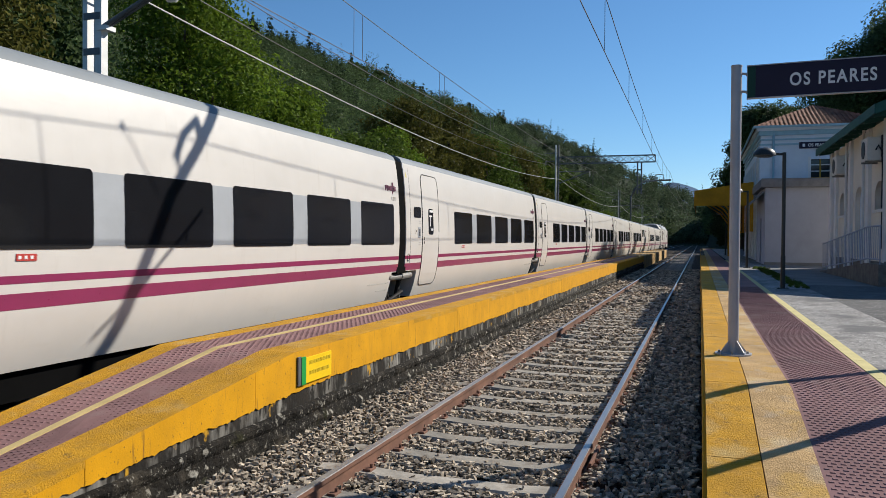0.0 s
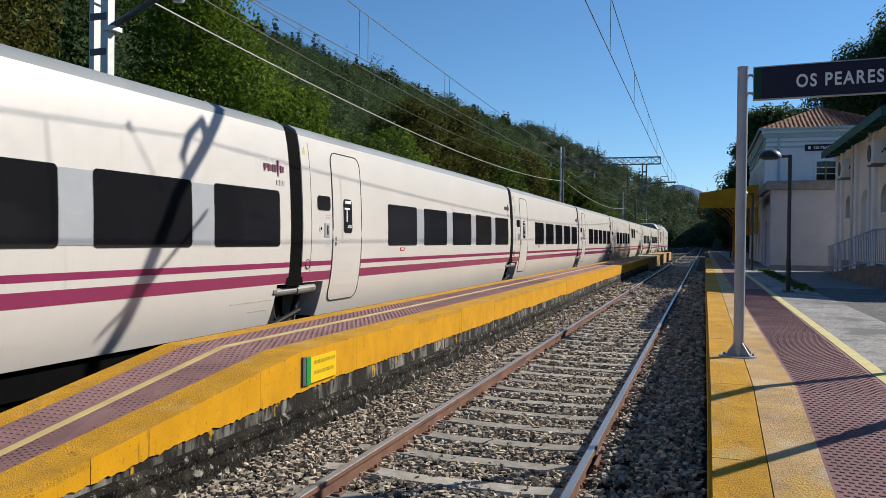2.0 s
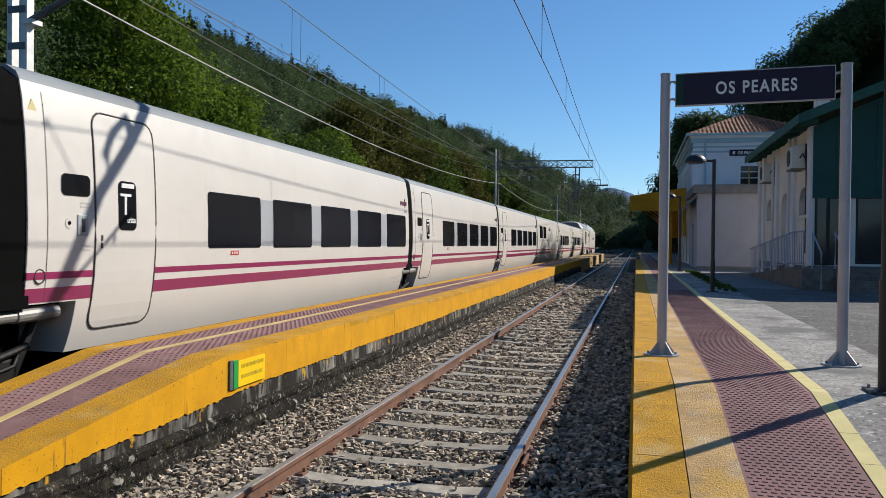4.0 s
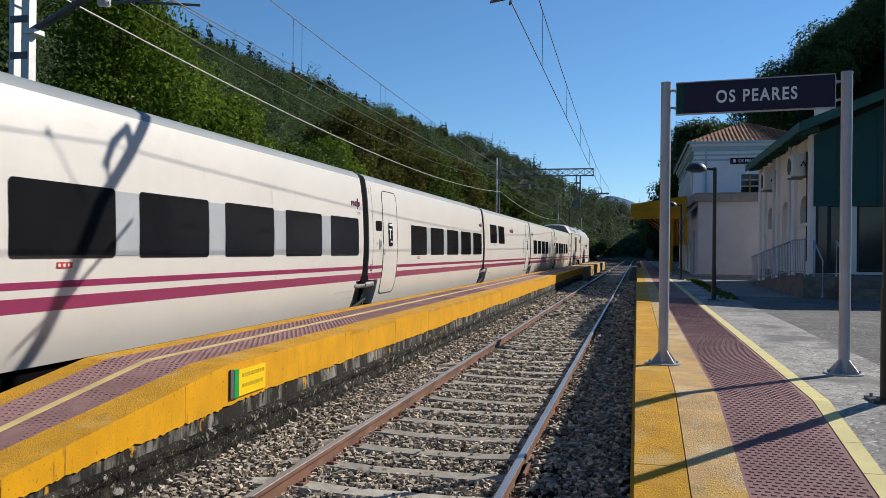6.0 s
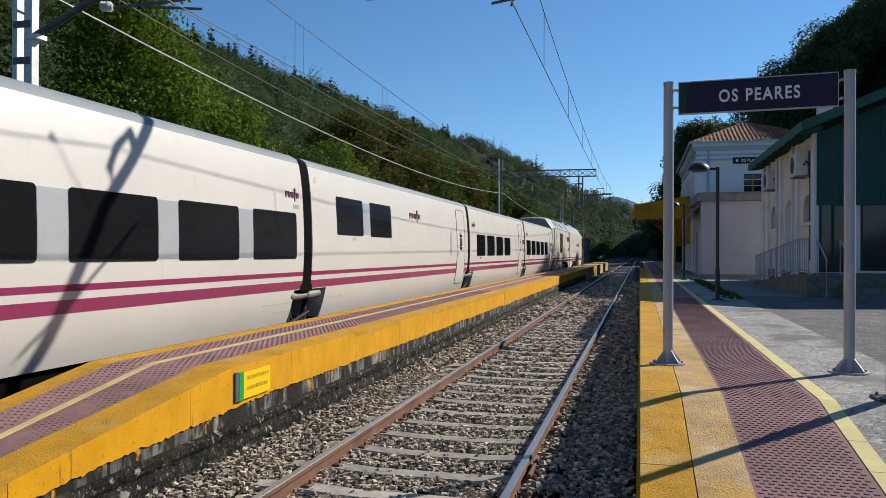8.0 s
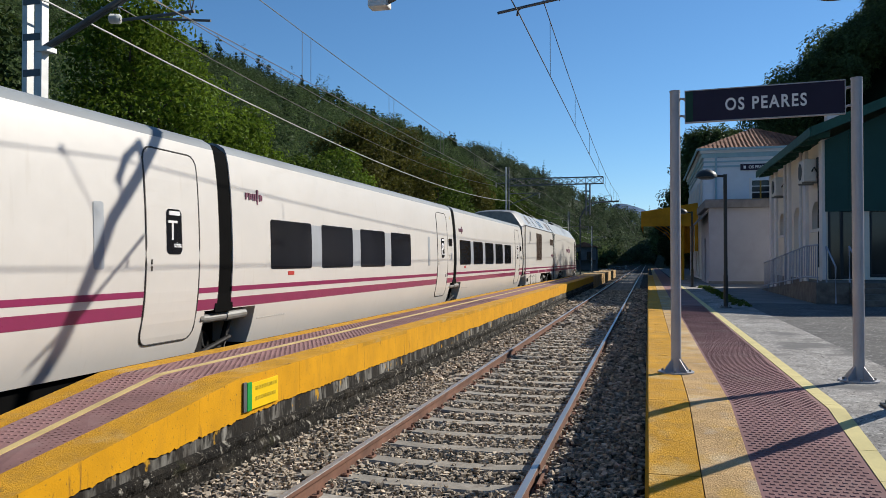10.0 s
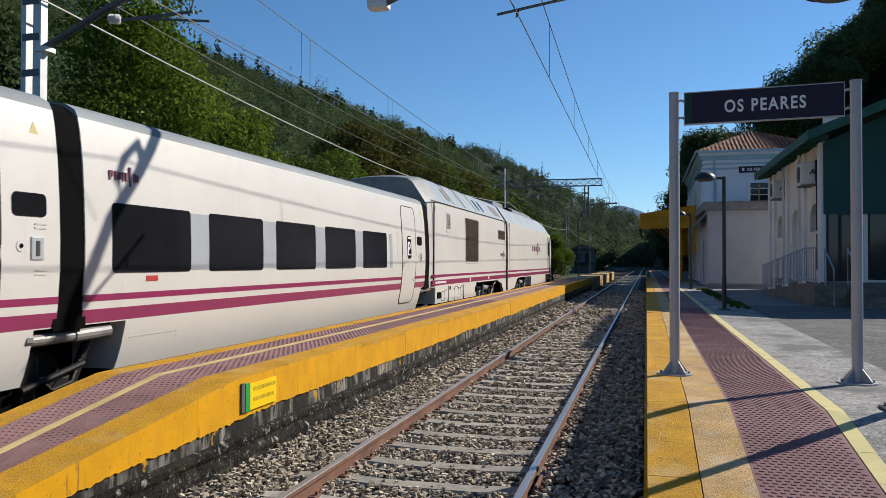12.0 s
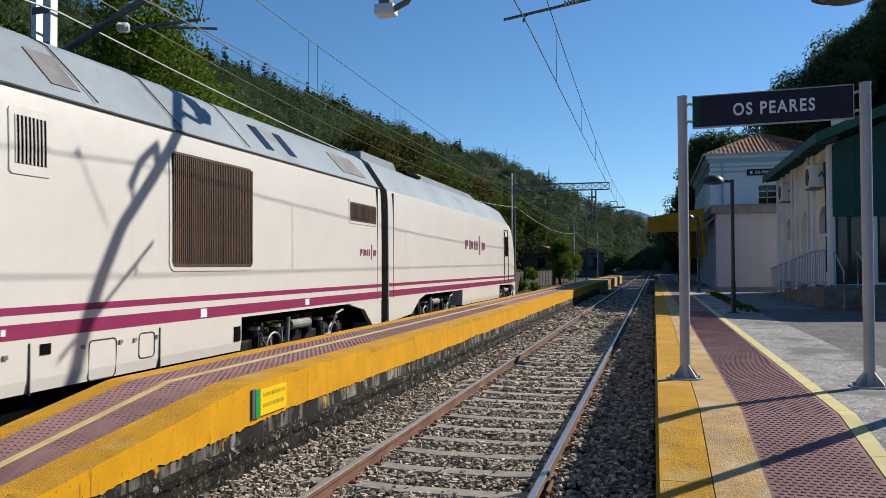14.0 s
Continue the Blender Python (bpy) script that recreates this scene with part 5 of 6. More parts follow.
        bm = prism([(4.48, EA - 0.1), (X + 0.02, EA - 0.02), (X + 0.02, EA + 0.14), (4.48, EA + 0.02)], y, y + 0.1)
        part("rafter", bm, "green_wood", e, "green rafter end")
    bm = boxm(5.9, 6.35, 29.0, 29.45, EA + 0.3, EA + 1.55, 0.02)
    c = part("chimney", bm, "render_white", e, "small white chimney")
    part("chimney_cap", boxm(5.85, 6.4, 28.95, 29.5, EA + 1.55, EA + 1.65), "slate", c)
    part("back_wall", boxm(14.7, 15.0, Y0 + 0.35, Y1, PLAT, EA), "render_cream", e)
    part("far_wall", boxm(X + 0.36, 14.69, Y1 - 0.3, Y1, PLAT, EA), "render_cream", e)
    part("interior_floor", boxm(X + 0.36, 14.69, Y0 + 0.33, Y1 - 0.31, FL - 0.06, FL), "path", e)
    aircon(pose(X, 26.2, 4.18))
    aircon(pose(X, 31.7, 4.2))
    # terrace, steps and access ramp with its railing
    t = thing("entrance_terrace", pose(0, 0, PLAT), "granite terrace with steps and access ramp", "terrace")
    part("slab", boxm(4.87, 15.2, 21.5, 24.78, 0, 0.54, 0.01), "step_stone", t)
    for k in range(3):
        part("step", boxm(4.9, 6.9, 21.5 - 0.32 * (3 - k), 21.5 - 0.32 * (2 - k), 0, 0.135 * (k + 1), 0.012), "step_stone", t, "granite step")
    part("wall_cap", boxm(6.95, 15.2, 21.38, 21.497, 0.46, 0.62, 0.01), "path", t, "pale coping")
    part("ramp", side_prism([(21.5, 0.0), (31.2, 0.0), (31.2, 0.04), (23.0, 0.54), (21.5, 0.54)], 4.1, 4.86), "step_stone", t, "sloping access ramp")
    r = thing("ramp_railing", pose(4.14, 0, PLAT), "pale blue-grey tubular steel railing along the ramp", "railing")

    def top(y):
        return 0.54 if y < 23 else 0.54 - 0.5 * (y - 23) / 8.2

    for z in (0.95, 0.12):
        bm = bmesh.new()
        pipe(bm, [(0, 21.5, top(21.5) + z), (0, 23, top(23) + z), (0, 31.0, top(31.0) + z)], 0.022, 8)
        part("handrail" if z > 0.5 else "lower_rail", bm, "rail_blue", r)
    for k in range(40):
        y = 21.55 + k * 0.24
        part("baluster", rod(bmesh.new(), (0, y, top(y) + 0.0 + (0.12 if k % 5 else 0)), (0, y, top(y) + 0.95), 0.016 if k % 5 == 0 else 0.009, 6), "rail_blue", r)
    for dx in (0.02, 0.55):
        bm = bmesh.new()
        pipe(bm, [(0.2 + dx, 21.6, 0.54), (0.2 + dx, 21.6, 1.45), (0.2 + dx, 20.6, 0.95), (0.2 + dx, 20.6, 0.06)], 0.022, 8)
        part("stair_rail", bm, "rail_blue", r)


def tile_roof(parent, corners, ridge, course=0.36, pitch=0.22):
    """Hipped roof faces of clay tiles laid in courses; each course a row of half-round ribs."""
    for a, b, r0, r1 in ((corners[0], corners[1], ridge[0], ridge[0]), (corners[3], corners[0], ridge[1], ridge[0]), (corners[1], corners[2], ridge[0], ridge[1]), (corners[2], corners[3], ridge[1], ridge[1])):
        a, b, r0, r1 = map(Vector, (a, b, r0, r1))
        h = max(1, int((r0 - a).length / course))
        verts, faces = [], []
        nrm = (b - a).cross(r0 - a).normalized()
        if nrm.z < 0:
            nrm = -nrm
        for i in range(h):
            lo0, lo1 = a.lerp(r0, i / h), b.lerp(r1, i / h)
            hi0, hi1 = a.lerp(r0, (i + 1.08) / h), b.lerp(r1, (i + 1.08) / h)
            w = (lo1 - lo0).length
            n = max(1, int(w / pitch))
            for j in range(n):
                p = [lo0.lerp(lo1, (j + f) / n) for f in (0.03, 0.5, 0.97)]
                q = [hi0.lerp(hi1, (j + f) / n) for f in (0.03, 0.5, 0.97)]
                k = len(verts)
                verts += [p[0] + nrm * 0.02, p[1] + nrm * 0.07, p[2] + nrm * 0.02, q[0] + nrm * 0.0, q[1] + nrm * 0.045, q[2] + nrm * 0.0]
                faces += [(k, k + 1, k + 4, k + 3), (k + 1, k + 2, k + 5, k + 4)]
        part("roof_deck", _quad(a - nrm * 0.02, b - nrm * 0.02, r1 - nrm * 0.02, r0 - nrm * 0.02), "roof_tile", parent)
        me = bpy.data.meshes.new("roof_tiles")
        fast_mesh(me, np.array([tuple(v) for v in verts]), np.array(faces))
        me.materials.append(M["roof_tile"])
        o = new("roof_tiles", me)
        o.parent = parent
        tagged(o, "rows of weathered clay tiles", "", "", "stuff")


def _quad(a, b, c, d):
    bm = bmesh.new()
    if (Vector(c) - Vector(d)).length < 1e-4:
        bm.faces.new([bm.verts.new(p) for p in (a, b, c)])
    else:
        bm.faces.new([bm.verts.new(p) for p in (a, b, c, d)])
    return bm


def station_building():
    X0, X1, Y0, Y1, EA = 2.97, 9.1, 45.0, 60.8, 7.83
    e = thing("station_building", pose(0, 0, 0), "two-storey pale blue-white station house with a hipped tile roof", "building")
    wall_with_openings("wall", "x", Y0, X0, X1, PLAT, EA, 0.4, [(5.42, 6.35, 4.75, 6.1), (7.3, 8.2, 4.75, 6.1)], "render_blue", e, "pale blue-white end wall")
    ys = [46.6 + 2.65 * k for k in range(6)]
    holes = [(y, y + 0.95, 4.75, 6.25) for y in ys] + [(y, y + 1.0, PLAT + 0.1, 3.1) for y in ys]
    wall_with_openings("wall", "y", X0, Y0 + 0.41, Y1, PLAT, EA, 0.4, holes, "render_blue", e, "pale blue-white track front")
    part("wall", boxm(X1 - 0.4, X1, Y0 + 0.41, Y1, PLAT, EA), "render_blue", e)
    part("wall", boxm(X0 + 0.41, X1 - 0.41, Y1 - 0.4, Y1, PLAT, EA), "render_blue", e)
    for a in (5.42, 7.3):
        w = part("window", boxm(a, a + 0.93, Y0 + 0.2, Y0 + 0.22, 4.75, 6.1), "window_glass", e, "upper window with ochre lower shutter")
        part("window_frame", boxm(a + 0.43, a + 0.50, Y0 + 0.15, Y0 + 0.24, 4.75, 6.1), "ochre_wood", w)
        part("shutter", boxm(a, a + 0.93, Y0 + 0.14, Y0 + 0.19, 4.75, 5.15), "ochre_wood", w, "ochre lower panel")
        for z in (5.45, 5.78):
            part("glazing_bar", boxm(a, a + 0.93, Y0 + 0.17, Y0 + 0.23, z, z + 0.05), "render_white", w)
        part("surround", boxm(a - 0.14, a, Y0 - 0.05, Y0 + 0.06, 4.65, 6.22), "render_white", w, "white window surround")
        part("surround", boxm(a + 0.93, a + 1.07, Y0 - 0.05, Y0 + 0.06, 4.65, 6.22), "render_white", w, "white window surround")
    for y, *_ in holes[:6]:
        w = part("window", boxm(X0 + 0.2, X0 + 0.22, y, y + 0.95, 4.75, 6.25), "window_glass", e, "tall upper window")
        part("surround", boxm(X0 - 0.06, X0 + 0.05, y - 0.16, y, 4.6, 6.4), "render_white", w)
        part("surround", boxm(X0 - 0.06, X0 + 0.05, y + 0.95, y + 1.11, 4.6, 6.4), "render_white", w)
    for y, *_ in holes[6:]:
        part("door", boxm(X0 + 0.2, X0 + 0.25, y, y + 1.0, PLAT + 0.1, 3.1), "ochre_wood", e, "ochre platform door")
    for z0, z1, d, mat in ((6.85, 6.95, 0.06, "trim_blue"), (7.12, 7.2, 0.07, "trim_blue"), (7.38, 7.62, 0.12, "trim_blue"), (7.62, 7.85, 0.22, "render_blue")):
        bm = boxm(X0 - d, X1 + d, Y0 - d, Y1 + d, z0, z1)
        part("cornice", bm, mat, e, "sky-blue cornice band")
    part("corner_pilaster", boxm(X0 - 0.05, X0 + 0.45, Y0 - 0.05, Y0 + 0.45, PLAT, 6.85), "render_blue", e, "corner pilaster")
    part("downpipe", rod(bmesh.new(), (X0 + 0.62, Y0 - 0.08, PLAT), (X0 + 0.62, Y0 - 0.08, EA), 0.06, 8), "trim_blue", e, "blue downpipe")
    s = thing("building_name_sign", pose(5.62, Y0 - 0.03, 6.92 - 0.10), "navy station name plate on the end wall", "sign")
    part("board", boxm(-0.78, 0.78, -0.05, 0.0, -0.17, 0.17), "sign_blue", s)
    text_part("OS PEARES", 1.0, 0.16, pose(0.14, -0.051, 0.0), "sign_white", s, "white station name letters")
    part("emblem", boxm(-0.62, -0.5, -0.056, -0.048, -0.08, 0.08), "sign_white", s, "small white emblem")
    o = 0.32
    z = EA + 0.02
    tile_roof(e, [(X0 - o, Y0 - o, z), (X1 + o, Y0 - o, z), (X1 + o, Y1 + o, z), (X0 - o, Y1 + o, z)], [(5.98, 49.0, 9.53), (5.98, 56.8, 9.53)])
    part("gutter", boxm(X0 - o - 0.08, X1 + o + 0.08, Y0 - o - 0.08, Y0 - o, z - 0.1, z + 0.02), "trim_blue", e, "blue eaves gutter")
    part("gutter", boxm(X0 - o - 0.08, X0 - o, Y0 - o, Y1 + o, z - 0.1, z + 0.02), "trim_blue", e, "blue eaves gutter")

    # low flat-roofed annex
    a = thing("lamp_room_building", pose(0, 0, 0), "low flat-roofed lilac-grey outbuilding with a grey roof edge", "building")
    part("wall", boxm(2.80, 9.0, 39.0, 39.3, PLAT, 4.25), "render_grey", a, "plain lilac-grey wall")
    wall_with_openings("wall", "y", 2.80, 39.31, 44.6, PLAT, 4.25, 0.3, [(41.2, 42.3, PLAT + 0.05, 2.9)], "render_grey", a, "lilac-grey side wall")
    part("door", boxm(2.93, 2.97, 41.2, 42.3, PLAT + 0.05, 2.9), "frame_dark", a, "dark side door")
    part("roof_slab", boxm(2.58, 9.2, 38.75, 44.9, 4.25, 4.62, 0.02), "slate", a, "grey roof edge")
    part("roof_top", boxm(2.62, 9.1, 38.8, 44.85, 4.62, 4.66), "slate", a)
    part("awning", prism([(2.2, 3.5), (2.8, 4.1), (2.8, 4.2), (2.2, 3.6)], 39.6, 44.0), "slate", a, "grey side awning")
    part("plinth", boxm(2.76, 9.0, 38.94, 38.998, PLAT, PLAT + 0.12), "path", a)

    # ochre canopy over the platform
    c = thing("platform_canopy", pose(0, 0, 0), "ochre-yellow steel platform canopy on slim columns", "canopy")
    part("roof_sheet", prism([(-0.35, 4.5), (2.7, 4.95), (2.7, 5.02), (-0.35, 4.57)], 46.0, 60.5), "canopy", c, "ochre roof sheet")
    part("fascia", boxm(-0.38, -0.33, 46.0, 60.5, 3.72, 4.58), "canopy", c, "deep ochre fascia")
    part("end_fascia", prism([(-0.33, 3.72), (2.7, 3.72), (2.7, 4.96), (-0.33, 4.55)], 45.94, 45.99), "canopy", c, "ochre end panel")
    for k in range(9):
        u = -0.28 + k * 0.36
        part("fascia_rib", boxm(u, u + 0.05, 45.9, 45.945, 3.72, 4.5 + 0.05 * k), "canopy", c)
    for y in (46.4, 50.8, 55.2, 59.6):
        p = part("column", rod(bmesh.new(), (1.9, y, PLAT), (1.9, y, 4.7), 0.08, 10), "canopy", c, "ochre column")
        part("strut", side_prism([(y - 0.06, 2.3), (y + 0.06, 2.3), (y + 0.06, 4.6), (y - 0.06, 4.6)], 2.55, 2.72), "canopy", p, "ochre wall bracket")
        bm = bmesh.new()
        pipe(bm, [(1.9, y, 2.9), (1.3, y, 3.7), (0.4, y, 4.3)], 0.05, 6)
        part("brace", bm, "canopy", p, "curved ochre brace")


station_sign()
for lamp_y in (6.48, 19.45, 33.9, 48.0, 62.0):
    platform_lamp(lamp_y, 1.83 if lamp_y < 10 else 1.76, 0.10 if lamp_y < 10 else 0.0)
notice_board()
goods_building()
station_building()


# ---- overhead line ----
def lattice_mast(x, y, top):
    e = thing("catenary_mast", pose(x, y, -0.3), "white galvanised lattice mast of the overhead line", "mast", "overhead line masts")
    for dx, hw in ((-0.15, 0.05), (0.13, 0.075)):
        bm = bmesh.new()
        box(bm, dx - hw, dx + hw, -0.08, -0.068, 0, top)
        box(bm, dx + hw - 0.012, dx + hw, -0.068, 0.068, 0, top)
        box(bm, dx - hw, dx + hw, 0.068, 0.08, 0, top)
        part("channel", bm, "mast_white", e, "white steel channel")
    for k in range(int(top / 0.62)):
        part("batten", boxm(-0.17, 0.17, -0.095, -0.081, 0.3 + k * 0.62, 0.42 + k * 0.62), "mast_dark", e, "cross plate")
    part("footing", boxm(-0.45, 0.45, -0.4, 0.4, -0.2, 0.35, 0.03), "sleeper", e, "concrete footing")
    return e


def insulator(bm, a, b, r=0.07):
    a, b = Vector(a), Vector(b)
    n = 4
    for k in range(n):
        p, q = a.lerp(b, (k + 0.2) / n), a.lerp(b, (k + 0.65) / n)
        rod(bm, p, q, r, 12, r * 0.55)
    rod(bm, a, b, r * 0.35, 8)


def overhead_support(y):
    """Masts, cantilever over the train's track and beam over the empty one."""
    e = lattice_mast(-10.24, y, 8.4)
    bm = bmesh.new()
    for d in (-0.04, 0.04):
        rod(bm, (0.2, d, 5.75), (2.9, d, 7.0), 0.04, 8)
    part("strut", bm, "mast_dark", e, "dark diagonal strut")
    part("strut_bracket", boxm(0.12, 0.34, -0.12, 0.12, 5.68, 5.76), "mast_white", e, "white strut bracket")
    bm = bmesh.new()
    rod(bm, (1.75, 0, 6.12), (3.1, 0, 6.16), 0.028, 8)
    rod(bm, (1.6, 0, 6.5), (1.7, 0, 6.25), 0.012, 6)
    rod(bm, (2.3, 0, 6.1), (3.4, 0, 5.98), 0.022, 8)
    rod(bm, (3.05, 0, 6.17), (2.9, 0, 7.0), 0.012, 6)
    rod(bm, (3.05, 0, 6.17), (3.25, 0, 7.0), 0.012, 6)
    part("registration_arm", bm, "mast_dark", e, "registration arm with hangers")
    bm = bmesh.new()
    insulator(bm, (1.52, 0, 6.16), (1.72, 0, 6.14), 0.085)
    part("insulator", bm, "insulator", e, "white glazed insulator")
    # hanging post between the tracks with its fittings
    bm = boxm(6.20, 6.38, -0.09, 0.09, 6.08, 7.65, 0.01)
    part("drop_post", bm, "mast_dark", e, "hanging steel post")
    bm = boxm(6.14, 6.44, -0.12, 0.12, 5.94, 6.10, 0.015)
    part("post_foot", bm, "mast_white", e, "pale clamp at the post's foot")
    bm = bmesh.new()
    pipe(bm, [(6.38, 0, 6.02), (6.62, 0, 6.12), (6.85, 0, 6.45), (7.1, 0, 6.55)], 0.05, 8)
    part("clamp_arm", bm, "mast_dark", e, "curved clamp arm")
    # arm and loop stay out of view, shaped from their shadow on the train
    bm = bmesh.new()
    pipe(bm, [(6.29, 0, 7.5), (6.6, 0.75, 7.33), (8.18, 0.75, 7.30), (8.32, 0.75, 7.28), (8.84, 0.75, 7.19), (9.41, 0.75, 7.13), (9.71, 0.75, 6.90), (9.94, 0.75, 6.67), (10.09, 0.75, 6.27), (10.15, 0.75, 6.12)], 0.08, 10)
    part("pull_off_arm", bm, "mast_dark", e, "bent tubular pull-off arm")
    bm = bmesh.new()
    pipe(bm, [(8.75, 0.75, 7.2), (8.78, 0.75, 7.5), (9.08, 0.75, 7.56), (9.25, 0.75, 7.46), (9.2, 0.75, 7.15)], 0.055, 8)
    part("loop_bracket", bm, "mast_dark", e, "looped bracket")
    bm = bmesh.new()
    rod(bm, (8.12, 0, 5.72), (9.57, 0, 5.94), 0.022, 8)
    pipe(bm, [(8.41, 0, 5.66), (8.43, 0, 5.75), (8.5, 0, 5.78)], 0.018, 6)
    part("steady_arm", bm, "mast_dark", e, "steady arm at the wire")
    # unseen stay, set where its thin shadow crosses the train
    bm = bmesh.new()
    rod(bm, (9.32, 0, 7.75), (8.89, 0, 6.62), 0.007, 6)
    rod(bm, (9.335, 0, 7.79), (9.30, 0, 7.69), 0.025, 8)
    part("stay_wire", bm, "mast_dark", e, "thin stay with a clamp at its head")
    bm = bmesh.new()
    insulator(bm, (9.0, 0, 5.87), (9.2, 0, 5.91), 0.06)
    part("insulator", bm, "insulator", e, "white glazed insulator")
    return e


def far_t_mast(x, y, beam_z, half):
    e = thing("catenary_portal", pose(x, y, -0.3), "dark trussed crossbeam with a hanging post, fixed to its mast", "mast", "far overhead line masts")
    for d in (-0.14, 0.14):
        part("drop_post", boxm(d - 0.05, d + 0.05, -0.1, 0.1, beam_z - 2.3, beam_z), "mast_dark", e)
    for k in range(3):
        part("batten", boxm(-0.14, 0.14, -0.02, 0.02, beam_z - 2.0 + k * 0.7, beam_z - 1.88 + k * 0.7), "mast_dark", e)
    bm = bmesh.new()
    a, b = half
    for dz in (0.0, 0.5):
        box(bm, a, b, -0.06, 0.06, beam_z + dz - 0.04, beam_z + dz + 0.04)
    n = 11
    for k in range(n):
        u, v = a + (b - a) * k / n, a + (b - a) * (k + 1) / n
        rod(bm, (u, 0, beam_z), (v, 0, beam_z + 0.5), 0.025, 6)
        rod(bm, (u, 0, beam_z + 0.5), (v, 0, beam_z), 0.025, 6)
        rod(bm, (u, 0, beam_z), (u, 0, beam_z + 0.5), 0.025, 6)
    rod(bm, (b, 0, beam_z), (b, 0, beam_z + 0.5), 0.03, 6)
    part("crossbeam", bm, "mast_dark", e, "trussed crossbeam")
    return e


def far_pole(x, y, top, arm):
    e = thing("catenary_mast", pose(x, y, -0.3), "slim far mast with side arms and insulators", "mast", "overhead line masts")
    part("channel", boxm(-0.14, -0.05, -0.08, 0.08, 0, top), "mast_white", e)
    part("channel", boxm(0.05, 0.14, -0.08, 0.08, 0, top), "mast_dark", e)
    bm = bmesh.new()
    rod(bm, (0, 0, top - 2.9), (arm, 0, top - 2.0), 0.04, 6)
    rod(bm, (0, 0, top - 2.0), (arm, 0, top - 2.0), 0.035, 6)
    part("cantilever", bm, "mast_dark", e, "cantilever over the track")
    for dz in (1.2, 0.6):
        part("side_arm", rod(bmesh.new(), (-0.9, 0, top - dz), (0.1, 0, top - dz), 0.035, 6), "mast_dark", e)
    bm = bmesh.new()
    insulator(bm, (arm, 0, top - 2.0), (arm, 0, top - 2.4), 0.09)
    insulator(bm, (-0.85, 0, top - 1.2), (-0.85, 0, top - 1.5), 0.09)
    part("insulator", bm, "insulator", e)
    return e


def curved_far_mast(x, y):
    e = thing("catenary_mast", pose(x, y, -0.3), "far mast with a bent arm over the track", "mast", "overhead line masts")
    bm = bmesh.new()
    pipe(bm, [(0, 0, 0), (0, 0, 6.8), (0.5, 0, 7.8), (1.5, 0, 8.5), (4.2, 0, 8.6)], 0.09, 8)
    part("bent_post", bm, "mast_dark", e)
    part("top_frame", pipe(bmesh.new(), [(2.6, 0, 8.62), (2.6, 0, 9.2), (3.4, 0, 9.2), (3.4, 0, 8.62)], 0.045, 6), "mast_dark", e, "open frame on the arm")
    return e


def wire(name, pts, r, mat, label, category="wire"):
    bm = bmesh.new()
    pipe(bm, pts, r, 5)
    return tagged(part(name, bm, mat), label, category, "overhead wires")


SUPPORTS = [-36.0, 11.25, 58.0, 105.0, 152.0]


def sagging(x0, x1, ya, yb, za, zb, sag, n=14):
    return [(x0 + (x1 - x0) * k / n, ya + (yb - ya) * k / n, za + (zb - za) * k / n - sag * 4 * (k / n) * (1 - k / n)) for k in range(n + 1)]


def catenary(cx, contact, messenger, sag, name):
    for i, (ya, yb) in enumerate(zip(SUPPORTS, SUPPORTS[1:])):
        a, b = (cx + 0.04, cx - 0.30) if i % 2 else (cx - 0.30, cx + 0.04)
        wire("contact_wire", [(a, ya, contact), (b, yb, contact)], 0.009, "wire", "dark grooved contact wire over the track")
        line = sagging(a, b, ya, yb, messenger, messenger, sag, 24)
        wire("messenger_wire", line, 0.009, "wire", "dark sagging messenger wire over the track")
        for k in range(2, 24, 3):
            x, y, z = line[k]
            if yb < 110:
                wire("dropper", [(x, y, z), (x, y, contact)], 0.006, "wire", "thin vertical dropper between the wires")
                if name == "b":
                    x, z = x + (line[k + 1][0] - x) * 0.23, z + (line[k + 1][2] - z) * 0.23
                    wire("dropper", [(x, y + 0.45, z), (x, y + 0.45, contact)], 0.006, "wire", "thin vertical dropper between the wires")


overhead_support(11.25)
far_pole(-10.2, 58.0, 9.1, 2.4)
far_t_mast(-4.25, 58.12, 7.7, (-5.95, 1.1))
far_pole(-10.2, 105.0, 8.6, 2.6)
curved_far_mast(-7.3, 88.0)
far_pole(-10.4, 152.0, 8.6, 2.6)
catenary(TRACK_A, 5.36, 6.62, 0.62, "a")
catenary(TRACK_B, 5.62, 6.75, 0.42, "b")
for ya, yb in zip(SUPPORTS, SUPPORTS[1:]):
    wire("feeder_cable", sagging(-9.98, -9.98, ya, yb, 6.25, 6.25, 0.75), 0.018, "cable", "pale sagging feeder cable beside the masts")
    wire("upper_cable", sagging(-10.9, -10.9, ya, yb, 8.0, 8.0, 0.7), 0.012, "wire", "dark upper cable beside the masts")
    wire("return_cable", sagging(-10.9, -10.9, ya, yb, 7.4, 7.4, 0.8), 0.012, "wire", "dark return cable beside the masts")


